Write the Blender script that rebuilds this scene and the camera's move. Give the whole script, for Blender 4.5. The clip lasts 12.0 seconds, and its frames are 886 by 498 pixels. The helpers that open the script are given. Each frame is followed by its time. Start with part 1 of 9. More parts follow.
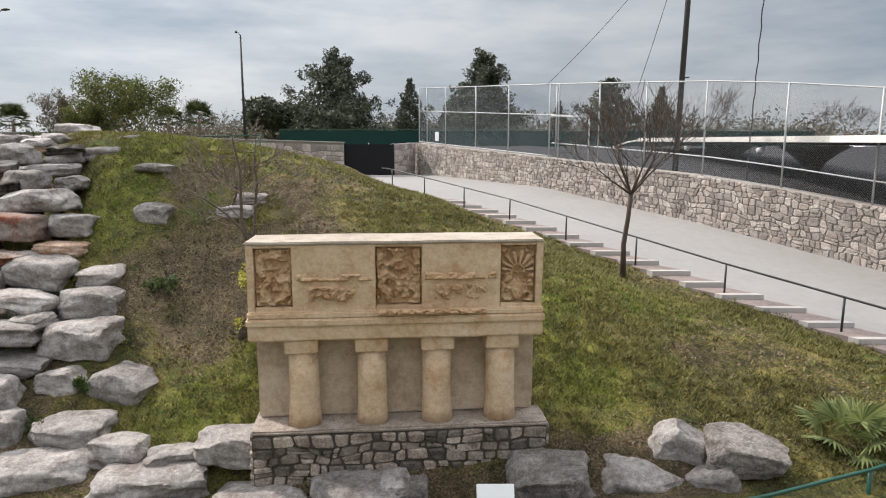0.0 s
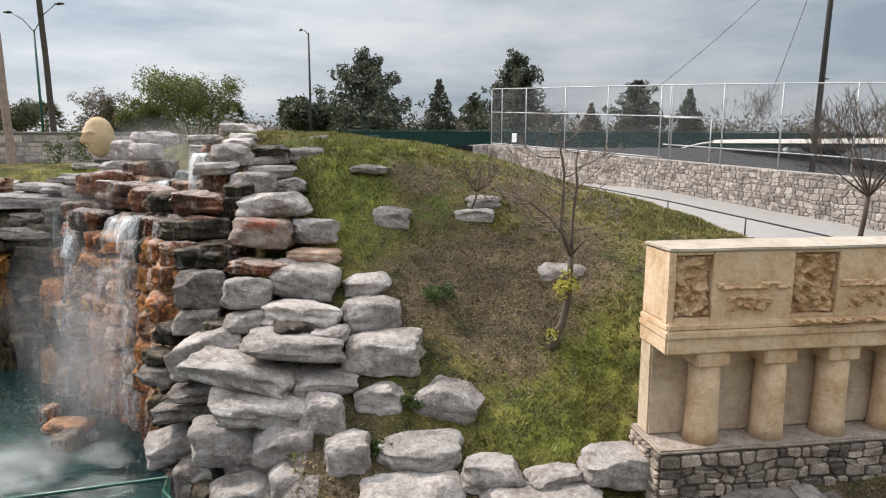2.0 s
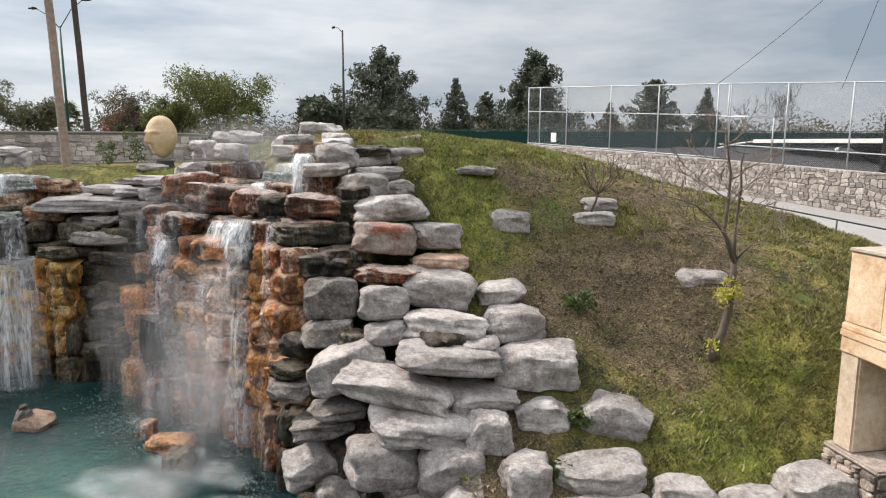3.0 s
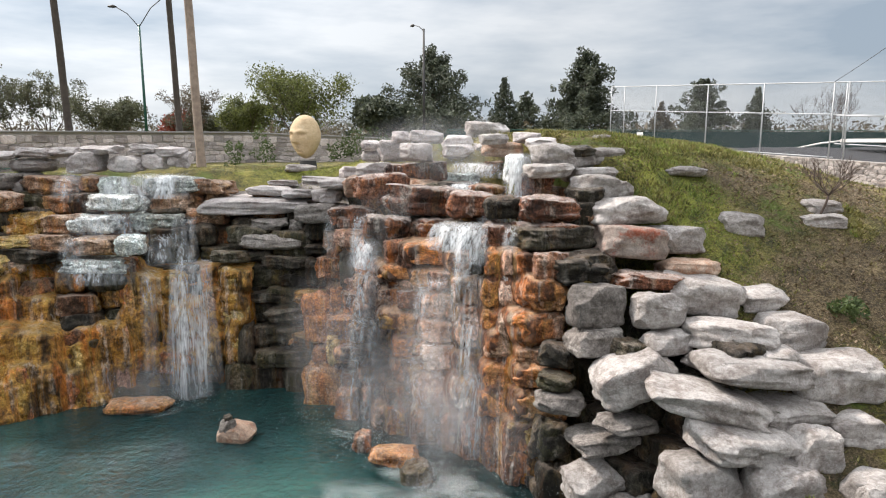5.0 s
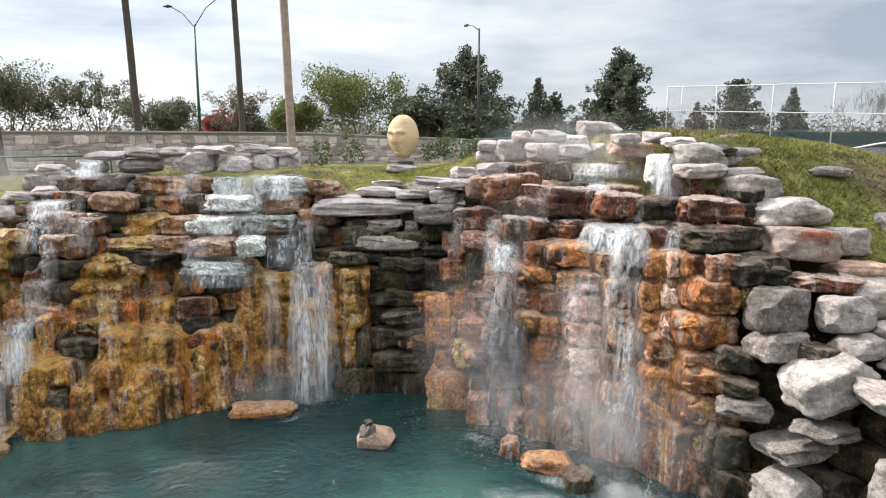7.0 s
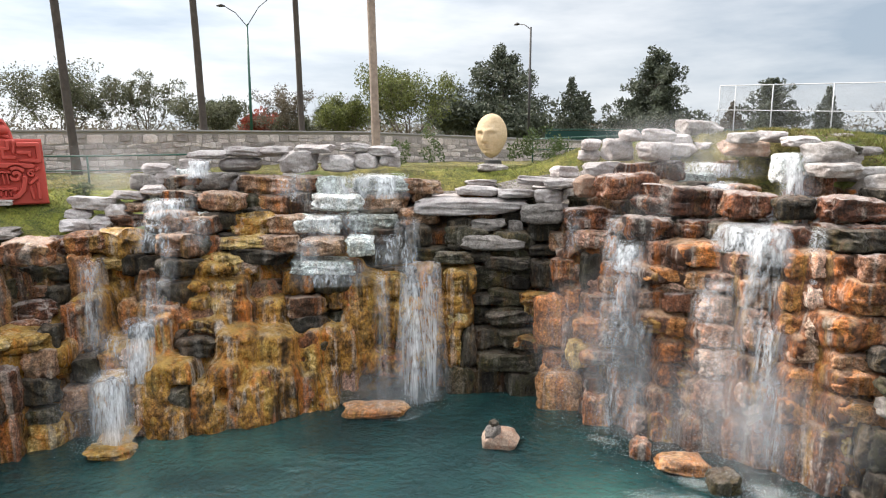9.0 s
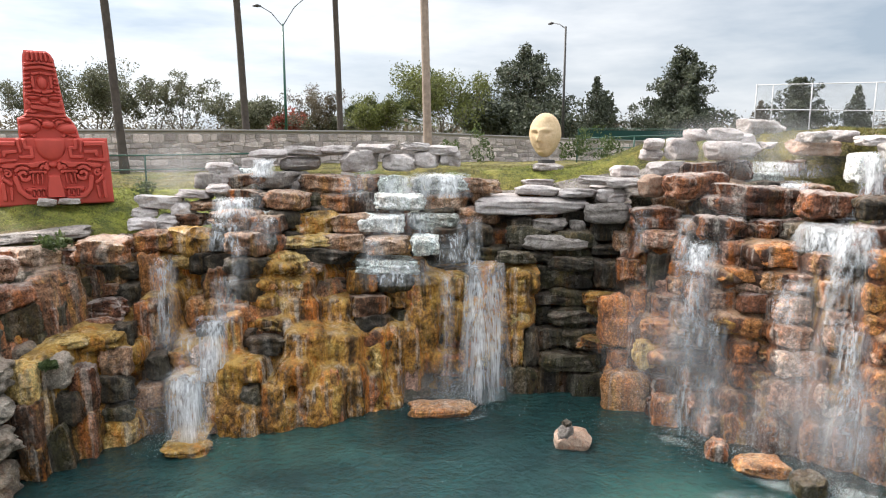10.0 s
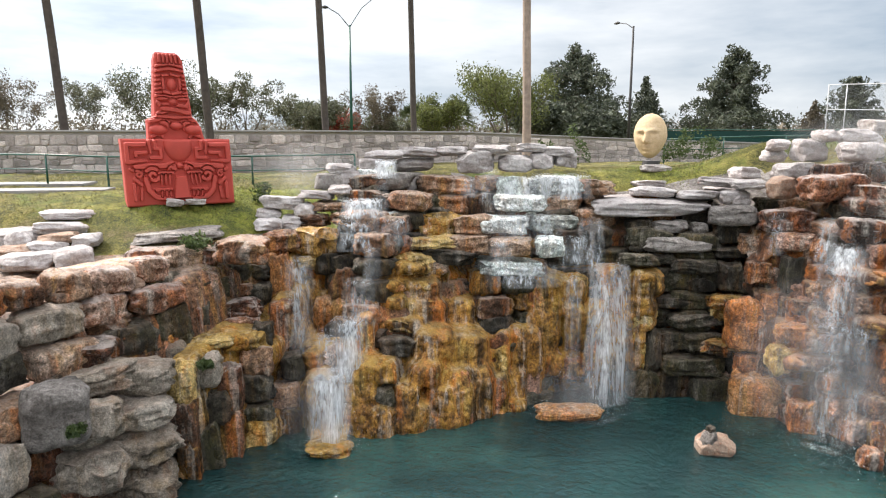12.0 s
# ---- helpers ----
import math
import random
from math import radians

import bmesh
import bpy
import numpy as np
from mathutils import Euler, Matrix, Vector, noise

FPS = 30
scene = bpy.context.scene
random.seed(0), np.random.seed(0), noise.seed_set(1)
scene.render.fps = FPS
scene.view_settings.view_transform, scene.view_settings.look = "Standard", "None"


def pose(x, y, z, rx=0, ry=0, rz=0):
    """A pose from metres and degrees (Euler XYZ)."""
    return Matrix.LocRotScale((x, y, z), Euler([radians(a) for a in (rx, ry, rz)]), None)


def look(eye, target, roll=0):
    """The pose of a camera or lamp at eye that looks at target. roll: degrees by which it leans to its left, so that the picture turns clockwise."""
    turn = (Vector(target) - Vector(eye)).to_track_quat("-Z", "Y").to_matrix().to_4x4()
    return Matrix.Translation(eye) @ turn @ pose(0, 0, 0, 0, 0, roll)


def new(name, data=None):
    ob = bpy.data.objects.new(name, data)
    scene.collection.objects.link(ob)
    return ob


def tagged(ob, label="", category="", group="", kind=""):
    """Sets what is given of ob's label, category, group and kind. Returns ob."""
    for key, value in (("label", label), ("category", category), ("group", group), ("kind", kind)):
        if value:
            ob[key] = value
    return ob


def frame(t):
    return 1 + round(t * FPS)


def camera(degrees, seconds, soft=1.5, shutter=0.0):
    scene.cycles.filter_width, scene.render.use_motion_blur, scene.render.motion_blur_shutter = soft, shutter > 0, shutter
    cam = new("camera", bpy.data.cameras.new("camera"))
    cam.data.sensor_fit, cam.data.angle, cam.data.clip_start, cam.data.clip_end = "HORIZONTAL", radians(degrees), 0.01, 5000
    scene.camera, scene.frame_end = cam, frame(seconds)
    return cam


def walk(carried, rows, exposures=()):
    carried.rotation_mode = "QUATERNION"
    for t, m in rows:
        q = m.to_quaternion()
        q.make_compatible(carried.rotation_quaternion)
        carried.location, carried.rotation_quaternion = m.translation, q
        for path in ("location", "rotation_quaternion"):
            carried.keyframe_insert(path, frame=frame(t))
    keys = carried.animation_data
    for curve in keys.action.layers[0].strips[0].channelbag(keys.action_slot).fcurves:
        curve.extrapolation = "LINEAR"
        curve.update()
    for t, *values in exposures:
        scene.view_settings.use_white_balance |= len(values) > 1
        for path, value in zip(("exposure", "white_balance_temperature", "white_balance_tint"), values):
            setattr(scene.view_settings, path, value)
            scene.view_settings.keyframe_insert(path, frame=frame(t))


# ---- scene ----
cam = camera(68.3, 12.0, soft=1.1)
METRES, EYE, TILT, LEAN, TURN = 28.0, 7.56, 0.0, -1.25, 0.0
ROWS = [
    (0.0, 0.0, 0.0, 0.0, -0.2, -9.44, 1.19),
    (0.5, -0.0886, 0.0034, 0.0011, -0.86, -9.42, 1.21),
    (1.0, -0.1612, 0.0057, 0.0024, -1.57, -9.41, 1.17),
    (1.5, -0.2304, 0.0139, 0.0036, -2.49, -9.38, 1.15),
    (2.0, -0.2759, 0.0346, 0.0043, -3.27, -9.35, 1.1),
    (2.5, -0.3256, 0.0544, 0.0058, -3.83, -9.39, 1.11),
    (3.0, -0.3949, 0.0718, 0.0068, -4.32, -9.39, 1.12),
    (3.5, -0.4506, 0.0839, 0.008, -4.43, -9.39, 1.11),
    (5.5, -0.6286, 0.1164, 0.0111, -4.24, -9.39, 1.19),
    (6.0, -0.6595, 0.1214, 0.0115, -4.2, -9.38, 1.19),
    (6.5, -0.6916, 0.127, 0.0115, -4.1, -9.32, 1.21),
    (7.0, -0.7167, 0.1313, 0.0119, -4.04, -9.3, 1.19),
    (9.0, -0.8216, 0.1417, 0.0136, -3.41, -9.34, 1.18),
    (9.5, -0.8462, 0.143, 0.014, -2.98, -9.35, 1.17),
    (10.0, -0.8764, 0.1453, 0.0141, -2.44, -9.33, 1.16),
    (10.5, -0.9031, 0.1472, 0.0144, -1.96, -9.29, 1.18),
    (11.0, -0.9293, 0.1484, 0.0148, -1.52, -9.28, 1.15),
    (11.5, -0.9583, 0.1503, 0.0162, -1.09, -9.27, 1.16),
    (12.0, -0.9824, 0.1517, 0.0169, -0.64, -9.26, 1.15),
]
walk(cam, [(t, pose(0, 0, EYE, TILT, LEAN, TURN) @ pose(METRES * x, METRES * y, METRES * z, 90 + pitch, roll, yaw)) for t, x, y, z, yaw, pitch, roll in ROWS],
     [(0, -0.17), (3.5, 0.07), (6, 0.32), (7.5, 0.43), (9, 0.48), (12, 0.53)])

# ---- sky and sun ----
SUN_AZ, SUN_EL = radians(-58), radians(42)  # the sun stands behind and to the left of the place
world = bpy.data.worlds.new("world")
scene.world = world
world.use_nodes = True
wn, wl = world.node_tree.nodes, world.node_tree.links
wn.clear()
w_out = wn.new("ShaderNodeOutputWorld")
w_bg = wn.new("ShaderNodeBackground")
w_sky = wn.new("ShaderNodeTexSky")
w_sky.sky_type, w_sky.sun_disc = "NISHITA", False
w_sky.sun_elevation, w_sky.sun_rotation = SUN_EL, SUN_AZ
w_sky.air_density, w_sky.dust_density = 1.0, 2.0
w_co = wn.new("ShaderNodeTexCoord")
w_map = wn.new("ShaderNodeMapping")
w_map.inputs["Scale"].default_value = (1.0, 1.0, 4.5)
w_n1 = wn.new("ShaderNodeTexNoise")
w_n1.inputs["Scale"].default_value, w_n1.inputs["Detail"].default_value = 2.3, 6.0
w_n1.inputs["Roughness"].default_value = 0.55
w_ramp = wn.new("ShaderNodeValToRGB")
w_ramp.color_ramp.elements[0].position, w_ramp.color_ramp.elements[0].color = 0.36, (4.6, 5.5, 6.6, 1)
w_ramp.color_ramp.elements[1].position, w_ramp.color_ramp.elements[1].color = 0.64, (9.7, 10.0, 10.4, 1)
w_mix = wn.new("ShaderNodeMixRGB")
w_mix.inputs["Fac"].default_value = 0.86
# an overcast sky is brighter overhead than at the horizon
w_sep = wn.new("ShaderNodeSeparateXYZ")
w_up = wn.new("ShaderNodeMapRange")
w_up.inputs["From Min"].default_value, w_up.inputs["From Max"].default_value = 0.2, 0.95
w_up.inputs["To Min"].default_value, w_up.inputs["To Max"].default_value = 0.88, 2.95
w_lift = wn.new("ShaderNodeVectorMath")
w_lift.operation = "SCALE"
wl.new(w_co.outputs["Generated"], w_sep.inputs["Vector"])
wl.new(w_sep.outputs["Z"], w_up.inputs["Value"])
# the cloud is thinner and brighter round the veiled sun
w_dot = wn.new("ShaderNodeVectorMath")
w_dot.operation = "DOT_PRODUCT"
w_dot.inputs[1].default_value = (math.sin(SUN_AZ) * math.cos(SUN_EL), math.cos(SUN_AZ) * math.cos(SUN_EL), math.sin(SUN_EL))
w_glow = wn.new("ShaderNodeMapRange")
w_glow.inputs["From Min"].default_value, w_glow.inputs["From Max"].default_value = 0.35, 1.0
w_glow.inputs["To Min"].default_value, w_glow.inputs["To Max"].default_value = 1.0, 1.62
w_prod = wn.new("ShaderNodeMath")
w_prod.operation = "MULTIPLY"
wl.new(w_co.outputs["Generated"], w_dot.inputs[0])
wl.new(w_dot.outputs["Value"], w_glow.inputs["Value"])
wl.new(w_glow.outputs["Result"], w_prod.inputs[0])
wl.new(w_up.outputs["Result"], w_prod.inputs[1])
# the thin cloud overhead is whiter than that near the horizon
w_high = wn.new("ShaderNodeMapRange")
w_high.inputs["From Min"].default_value, w_high.inputs["From Max"].default_value = 0.2, 0.7
w_white = wn.new("ShaderNodeMixRGB")
w_white.inputs["Color2"].default_value = (7.45, 7.6, 7.9, 1)
wl.new(w_sep.outputs["Z"], w_high.inputs["Value"])
wl.new(w_high.outputs["Result"], w_white.inputs["Fac"])
wl.new(w_ramp.outputs["Color"], w_white.inputs["Color1"])
wl.new(w_white.outputs["Color"], w_lift.inputs[0])
wl.new(w_prod.outputs["Value"], w_lift.inputs["Scale"])
wl.new(w_co.outputs["Generated"], w_map.inputs["Vector"])
wl.new(w_map.outputs["Vector"], w_n1.inputs["Vector"])
wl.new(w_n1.outputs["Fac"], w_ramp.inputs["Fac"])
wl.new(w_sky.outputs["Color"], w_mix.inputs["Color1"])
wl.new(w_lift.outputs["Vector"], w_mix.inputs["Color2"])
wl.new(w_mix.outputs["Color"], w_bg.inputs["Color"])
w_bg.inputs["Strength"].default_value = 0.085
wl.new(w_bg.outputs["Background"], w_out.inputs["Surface"])

sun_data = bpy.data.lights.new("sun", "SUN")
sun_data.energy, sun_data.angle, sun_data.color = 5.0, radians(5), (1.0, 0.91, 0.835)
sun = new("sun", sun_data)
sun_dir = Vector((math.sin(SUN_AZ) * math.cos(SUN_EL), math.cos(SUN_AZ) * math.cos(SUN_EL), math.sin(SUN_EL)))
sun.matrix_world = look(sun_dir * 60, (0, 0, 0))

# ---- materials ----
def material(name):
    m = bpy.data.materials.new(name)
    m.use_nodes = True
    return m, m.node_tree.nodes, m.node_tree.links, m.node_tree.nodes["Principled BSDF"]


def coords(n, l, scale=(1, 1, 1), space="Position"):
    """World-space coordinates, so that grain runs on from piece to piece."""
    g = n.new("ShaderNodeNewGeometry") if space == "Position" else n.new("ShaderNodeTexCoord")
    m = n.new("ShaderNodeMapping")
    m.inputs["Scale"].default_value = scale
    l.new(g.outputs[space], m.inputs["Vector"])
    return m.outputs["Vector"]


def noise_tex(n, l, vec, scale, detail=5.0, rough=0.6, warp=0.0):
    t = n.new("ShaderNodeTexNoise")
    t.inputs["Scale"].default_value, t.inputs["Detail"].default_value = scale, detail
    t.inputs["Roughness"].default_value, t.inputs["Distortion"].default_value = rough, warp
    l.new(vec, t.inputs["Vector"])
    return t.outputs["Fac"]


def ramp(n, l, fac, stops):
    r = n.new("ShaderNodeValToRGB")
    e = r.color_ramp.elements
    while len(e) < len(stops):
        e.new(0.5)
    for el, (p, c) in zip(e, stops):
        el.position, el.color = p, (*c, 1) if len(c) == 3 else c
    l.new(fac, r.inputs["Fac"])
    return r.outputs["Color"]


def grey(v):
    return (v, v, v)


def mix(n, l, fac, a, b, mode="MIX"):
    m = n.new("ShaderNodeMixRGB")
    m.blend_type = mode
    for sock, v in (("Fac", fac), ("Color1", a), ("Color2", b)):
        if isinstance(v, (int, float)):
            m.inputs[sock].default_value = v
        elif isinstance(v, tuple):
            m.inputs[sock].default_value = (*v, 1)
        else:
            l.new(v, m.inputs[sock])
    return m.outputs["Color"]


def bump(n, l, p, height, strength, dist=0.02):
    b = n.new("ShaderNodeBump")
    b.inputs["Strength"].default_value, b.inputs["Distance"].default_value = strength, dist
    l.new(height, b.inputs["Height"])
    l.new(b.outputs["Normal"], p.inputs["Normal"])


def info_random(n, l):
    """A number of its own for each object and each loose piece of a joined mesh."""
    add, wrap = n.new("ShaderNodeMath"), n.new("ShaderNodeMath")
    add.operation, wrap.operation = "ADD", "FRACT"
    l.new(n.new("ShaderNodeObjectInfo").outputs["Random"], add.inputs[0])
    l.new(n.new("ShaderNodeNewGeometry").outputs["Random Per Island"], add.inputs[1])
    l.new(add.outputs["Value"], wrap.inputs[0])
    return wrap.outputs["Value"]


def stone_material(name, low, mid, high, grain=1.0, stain=(0.10, 0.085, 0.07), stain_amount=0.5, rough=0.85, vary=0.25, bump_d=0.03, speck=0.5):
    """Broken limestone: mottled colour, layers, pits, darker stains and a tone of its own for each piece."""
    m, n, l, p = material(name)
    v = coords(n, l)
    vl = coords(n, l, (0.7, 0.7, 5.0))
    big = noise_tex(n, l, v, 1.1 * grain, 4)
    fine = noise_tex(n, l, v, 9.0 * grain, 8, 0.7)
    lay = noise_tex(n, l, vl, 2.2 * grain, 6, 0.65, 0.6)
    col = ramp(n, l, mix(n, l, 0.45, big, fine), [(0.36, low), (0.50, mid), (0.64, high)])
    col = mix(n, l, 0.14, col, ramp(n, l, lay, [(0.35, low), (0.6, high)]))
    spots = ramp(n, l, noise_tex(n, l, v, 2.7 * grain, 9, 0.78), [(0.50, grey(0)), (0.62, grey(1))])
    col = mix(n, l, mix(n, l, 1.0, spots, grey(stain_amount), "MULTIPLY"), col, stain)
    col = mix(n, l, speck, col, ramp(n, l, noise_tex(n, l, v, 16.0 * grain, 6, 0.8), [(0.38, grey(0.35)), (0.52, grey(0.95)), (0.62, grey(1.3))]), "MULTIPLY")
    col = mix(n, l, speck * 0.9, col, ramp(n, l, noise_tex(n, l, v, 42.0 * grain, 4, 0.8), [(0.40, grey(0.55)), (0.5, grey(1.0)), (0.62, grey(1.2))]), "MULTIPLY")
    crack = ramp(n, l, noise_tex(n, l, v, 1.5 * grain, 8, 0.62, 0.8), [(0.488, grey(0)), (0.5, grey(speck * 1.3)), (0.512, grey(0))])
    col = mix(n, l, crack, col, stain)
    tone = ramp(n, l, info_random(n, l), [(0.0, grey(1 - vary)), (1.0, grey(1 + vary * 0.4))])
    col = mix(n, l, 1.0, col, tone, "MULTIPLY")
    l.new(col, p.inputs["Base Color"])
    p.inputs["Roughness"].default_value = rough
    cr = noise_tex(n, l, v, 4.0 * grain, 10, 0.72, 0.4)
    bump(n, l, p, mix(n, l, 0.2, cr, lay), 1.0, bump_d * 1.5)
    return m


def wet_material(name, tones, grain=1.0, rough=0.4, dark=(0.03, 0.022, 0.016), dark_amount=0.5, bump_d=0.12, runs=(0.5, 0.4, 0.5, 0.35), dust=0.5, drawn=1.0, spread=0.8, dust_colour=(0.46, 0.36, 0.29), steep=1.0):
    """Wet, mineral-stained stone: mottled rust and ochre, with orange, ochre, black and lime runs down the face and dust on the tops."""
    m, n, l, p = material(name)
    v = coords(n, l)
    vd = coords(n, l, (1, 1, drawn))
    big = noise_tex(n, l, vd, 0.9 * grain, 4, 0.55, 0.3)
    mid = noise_tex(n, l, vd, 3.1 * grain, 7, 0.7, 0.4)
    fine = noise_tex(n, l, v, 11.0 * grain, 8, 0.75)
    run = noise_tex(n, l, coords(n, l, (2.3, 2.3, 0.3)), 1.2, 6, 0.62, 0.25)
    f = mix(n, l, 0.45, big, mid)
    f = mix(n, l, 0.30, f, info_random(n, l))
    f = mix(n, l, 0.20, f, fine)
    k = len(tones)
    col = ramp(n, l, f, [(0.5 + steep * (0.32 * i / (k - 1) - 0.16), c) for i, c in enumerate(tones)])
    blot = ramp(n, l, noise_tex(n, l, vd, 1.9 * grain, 9, 0.72, 0.5), [(0.50, grey(0)), (0.62, grey(1))])
    col = mix(n, l, mix(n, l, 1.0, blot, grey(dark_amount), "MULTIPLY"), col, dark)
    for j, (c, amount) in enumerate(zip(((0.56, 0.17, 0.03), (0.55, 0.32, 0.075), (0.022, 0.017, 0.012), (0.62, 0.57, 0.50)), runs)):
        at = coords(n, l, (1.9 + 0.5 * j, 1.9 + 0.5 * j, 0.20))
        at.node.inputs["Location"].default_value = (7.0 * j, 3.0 * j, 0)
        mask = ramp(n, l, noise_tex(n, l, at, 1.0, 7, 0.66, 0.35), [(0.53, grey(0)), (0.63, grey(amount))])
        col = mix(n, l, mask, col, c)
    col = mix(n, l, spread, col, ramp(n, l, mix(n, l, 0.35, fine, mid), [(0.38, grey(0.18)), (0.50, grey(1.1)), (0.60, grey(1.9))]), "MULTIPLY")
    pits = noise_tex(n, l, v, 24.0 * grain, 6, 0.85)
    col = mix(n, l, spread, col, ramp(n, l, pits, [(0.40, grey(0.25)), (0.5, grey(1.1)), (0.60, grey(1.75))]), "MULTIPLY")
    up = n.new("ShaderNodeSeparateXYZ")
    l.new(n.new("ShaderNodeNewGeometry").outputs["Normal"], up.inputs["Vector"])
    top = mix(n, l, 1.0, ramp(n, l, up.outputs["Z"], [(0.55, grey(0)), (0.9, grey(dust))]), ramp(n, l, mid, [(0.4, grey(0.3)), (0.6, grey(1))]), "MULTIPLY")
    col = mix(n, l, top, col, dust_colour)
    l.new(col, p.inputs["Base Color"])
    l.new(ramp(n, l, run, [(0.4, grey(rough * 0.45)), (0.62, grey(min(0.95, rough * 1.7)))]), p.inputs["Roughness"])
    p.inputs["Specular IOR Level"].default_value = 0.3
    h = mix(n, l, 0.4, noise_tex(n, l, v, 5.0 * grain, 12, 0.74, 0.5), run)
    bump(n, l, p, mix(n, l, 0.22, mix(n, l, 0.4, h, fine), pits), 1.0, bump_d * 1.5)
    return m


def plain_material(name, c, rough=0.6, metal=0.0, vary=0.12, scale=6.0, bump_s=0.15):
    m, n, l, p = material(name)
    v = coords(n, l)
    f = mix(n, l, 0.4, noise_tex(n, l, v, scale, 6, 0.65), noise_tex(n, l, v, scale * 0.15, 3))
    col = ramp(n, l, f, [(0.3, tuple(k * (1 - vary) for k in c)), (0.7, tuple(min(1, k * (1 + vary)) for k in c))])
    l.new(col, p.inputs["Base Color"])
    p.inputs["Roughness"].default_value, p.inputs["Metallic"].default_value = rough, metal
    bump(n, l, p, noise_tex(n, l, v, scale * 5, 6), bump_s, 0.01)
    return m


PALE = stone_material("pale_limestone", (0.16, 0.135, 0.12), (0.41, 0.375, 0.348), (0.61, 0.573, 0.545), stain=(0.14, 0.10, 0.08), stain_amount=0.6, bump_d=0.085, speck=0.34)
TAN = stone_material("tan_limestone", (0.27, 0.17, 0.12), (0.47, 0.33, 0.24), (0.60, 0.49, 0.40), stain=(0.34, 0.135, 0.055), stain_amount=0.7, bump_d=0.06)
GREYROCK = stone_material("grey_rough_stone", (0.10, 0.085, 0.072), (0.29, 0.255, 0.23), (0.50, 0.46, 0.42), grain=1.4, stain=(0.05, 0.04, 0.03), stain_amount=0.65, bump_d=0.09)
RUST = wet_material("wet_rust_stone", [(0.05, 0.024, 0.014), (0.16, 0.065, 0.03), (0.34, 0.125, 0.045), (0.46, 0.175, 0.052), (0.48, 0.22, 0.075), (0.44, 0.27, 0.15)], dark_amount=0.65, dust=0.3)
PINK = wet_material("wet_pink_brown_stone", [(0.07, 0.035, 0.025), (0.20, 0.098, 0.065), (0.38, 0.20, 0.135), (0.50, 0.29, 0.20), (0.57, 0.38, 0.28), (0.66, 0.51, 0.42)], dark_amount=0.55, runs=(0.5, 0.3, 0.45, 0.5), dust=0.5)
# dark blotches and black runs: mineral stains that also paint shaded cavities
OCHRE = wet_material("ochre_travertine", [(0.022, 0.013, 0.006), (0.095, 0.046, 0.016), (0.24, 0.11, 0.026), (0.38, 0.19, 0.038), (0.33, 0.20, 0.045), (0.58, 0.42, 0.17)], grain=0.9, rough=0.25, dark=(0.025, 0.016, 0.008), dark_amount=0.9, bump_d=0.09, runs=(0.6, 0.35, 0.75, 0.4), dust=0.7, drawn=0.45, spread=0.6, dust_colour=(0.41, 0.265, 0.085), steep=0.6)
# near-black tones: wet stone and algae, with the recess's shade put into the colour
DARKWET_SHADED = wet_material("dark_wet_stone_with_shade", [(0.009, 0.008, 0.006), (0.022, 0.019, 0.013), (0.050, 0.043, 0.030), (0.038, 0.036, 0.014), (0.13, 0.115, 0.095)], rough=0.6, dark=(0.012, 0.010, 0.008), dark_amount=0.6, runs=(0.06, 0.08, 0.5, 0.12), dust=0.22)
BROWNWET = wet_material("brown_wet_stone", [(0.032, 0.016, 0.009), (0.11, 0.052, 0.028), (0.25, 0.125, 0.068), (0.36, 0.22, 0.135), (0.48, 0.37, 0.29)], rough=0.45, dark_amount=0.6, runs=(0.5, 0.3, 0.5, 0.3), dust=0.75)
SCALE_WHITE = wet_material("white_lime_scale", [(0.24, 0.25, 0.22), (0.47, 0.51, 0.48), (0.62, 0.68, 0.65), (0.74, 0.78, 0.76), (0.8, 0.82, 0.81)], rough=0.3, dark=(0.10, 0.075, 0.045), dark_amount=0.45, runs=(0.12, 0.12, 0.35, 0.5), dust=0.0)
REDSTAIN = stone_material("rust_stained_limestone", (0.16, 0.11, 0.085), (0.32, 0.25, 0.21), (0.46, 0.40, 0.35), stain=(0.27, 0.06, 0.022), stain_amount=1.0, grain=0.45)
CRAG = wet_material("grey_brown_crag", [(0.10, 0.08, 0.062), (0.28, 0.235, 0.185), (0.42, 0.36, 0.295), (0.51, 0.445, 0.37), (0.58, 0.53, 0.47)], grain=1.5, rough=0.8, dark=(0.05, 0.037, 0.026), dark_amount=0.5, bump_d=0.14, runs=(0.2, 0.2, 0.3, 0.2), dust=0.5, spread=0.5)
SALMON = wet_material("salmon_mineral_crust", [(0.07, 0.032, 0.02), (0.25, 0.10, 0.042), (0.46, 0.195, 0.07), (0.52, 0.28, 0.105), (0.56, 0.34, 0.20), (0.64, 0.46, 0.34)], grain=0.8, rough=0.28, dark=(0.09, 0.045, 0.026), dark_amount=0.65, bump_d=0.08, runs=(0.45, 0.4, 0.45, 0.45), dust=0.8, drawn=0.5, spread=0.5, dust_colour=(0.54, 0.36, 0.23), steep=0.65)
RIMSTONE = stone_material("lime_crusted_stone", (0.29, 0.25, 0.235), (0.53, 0.485, 0.465), (0.69, 0.65, 0.63), stain=(0.20, 0.14, 0.12), stain_amount=0.4, bump_d=0.06, speck=0.36)
REDBROWN = wet_material("wet_red_brown_stone", [(0.018, 0.010, 0.007), (0.075, 0.032, 0.020), (0.19, 0.076, 0.042), (0.31, 0.14, 0.08), (0.46, 0.34, 0.27)], rough=0.25, dark_amount=0.6, runs=(0.35, 0.1, 0.5, 0.4), dust=0.9, dust_colour=(0.50, 0.43, 0.39))
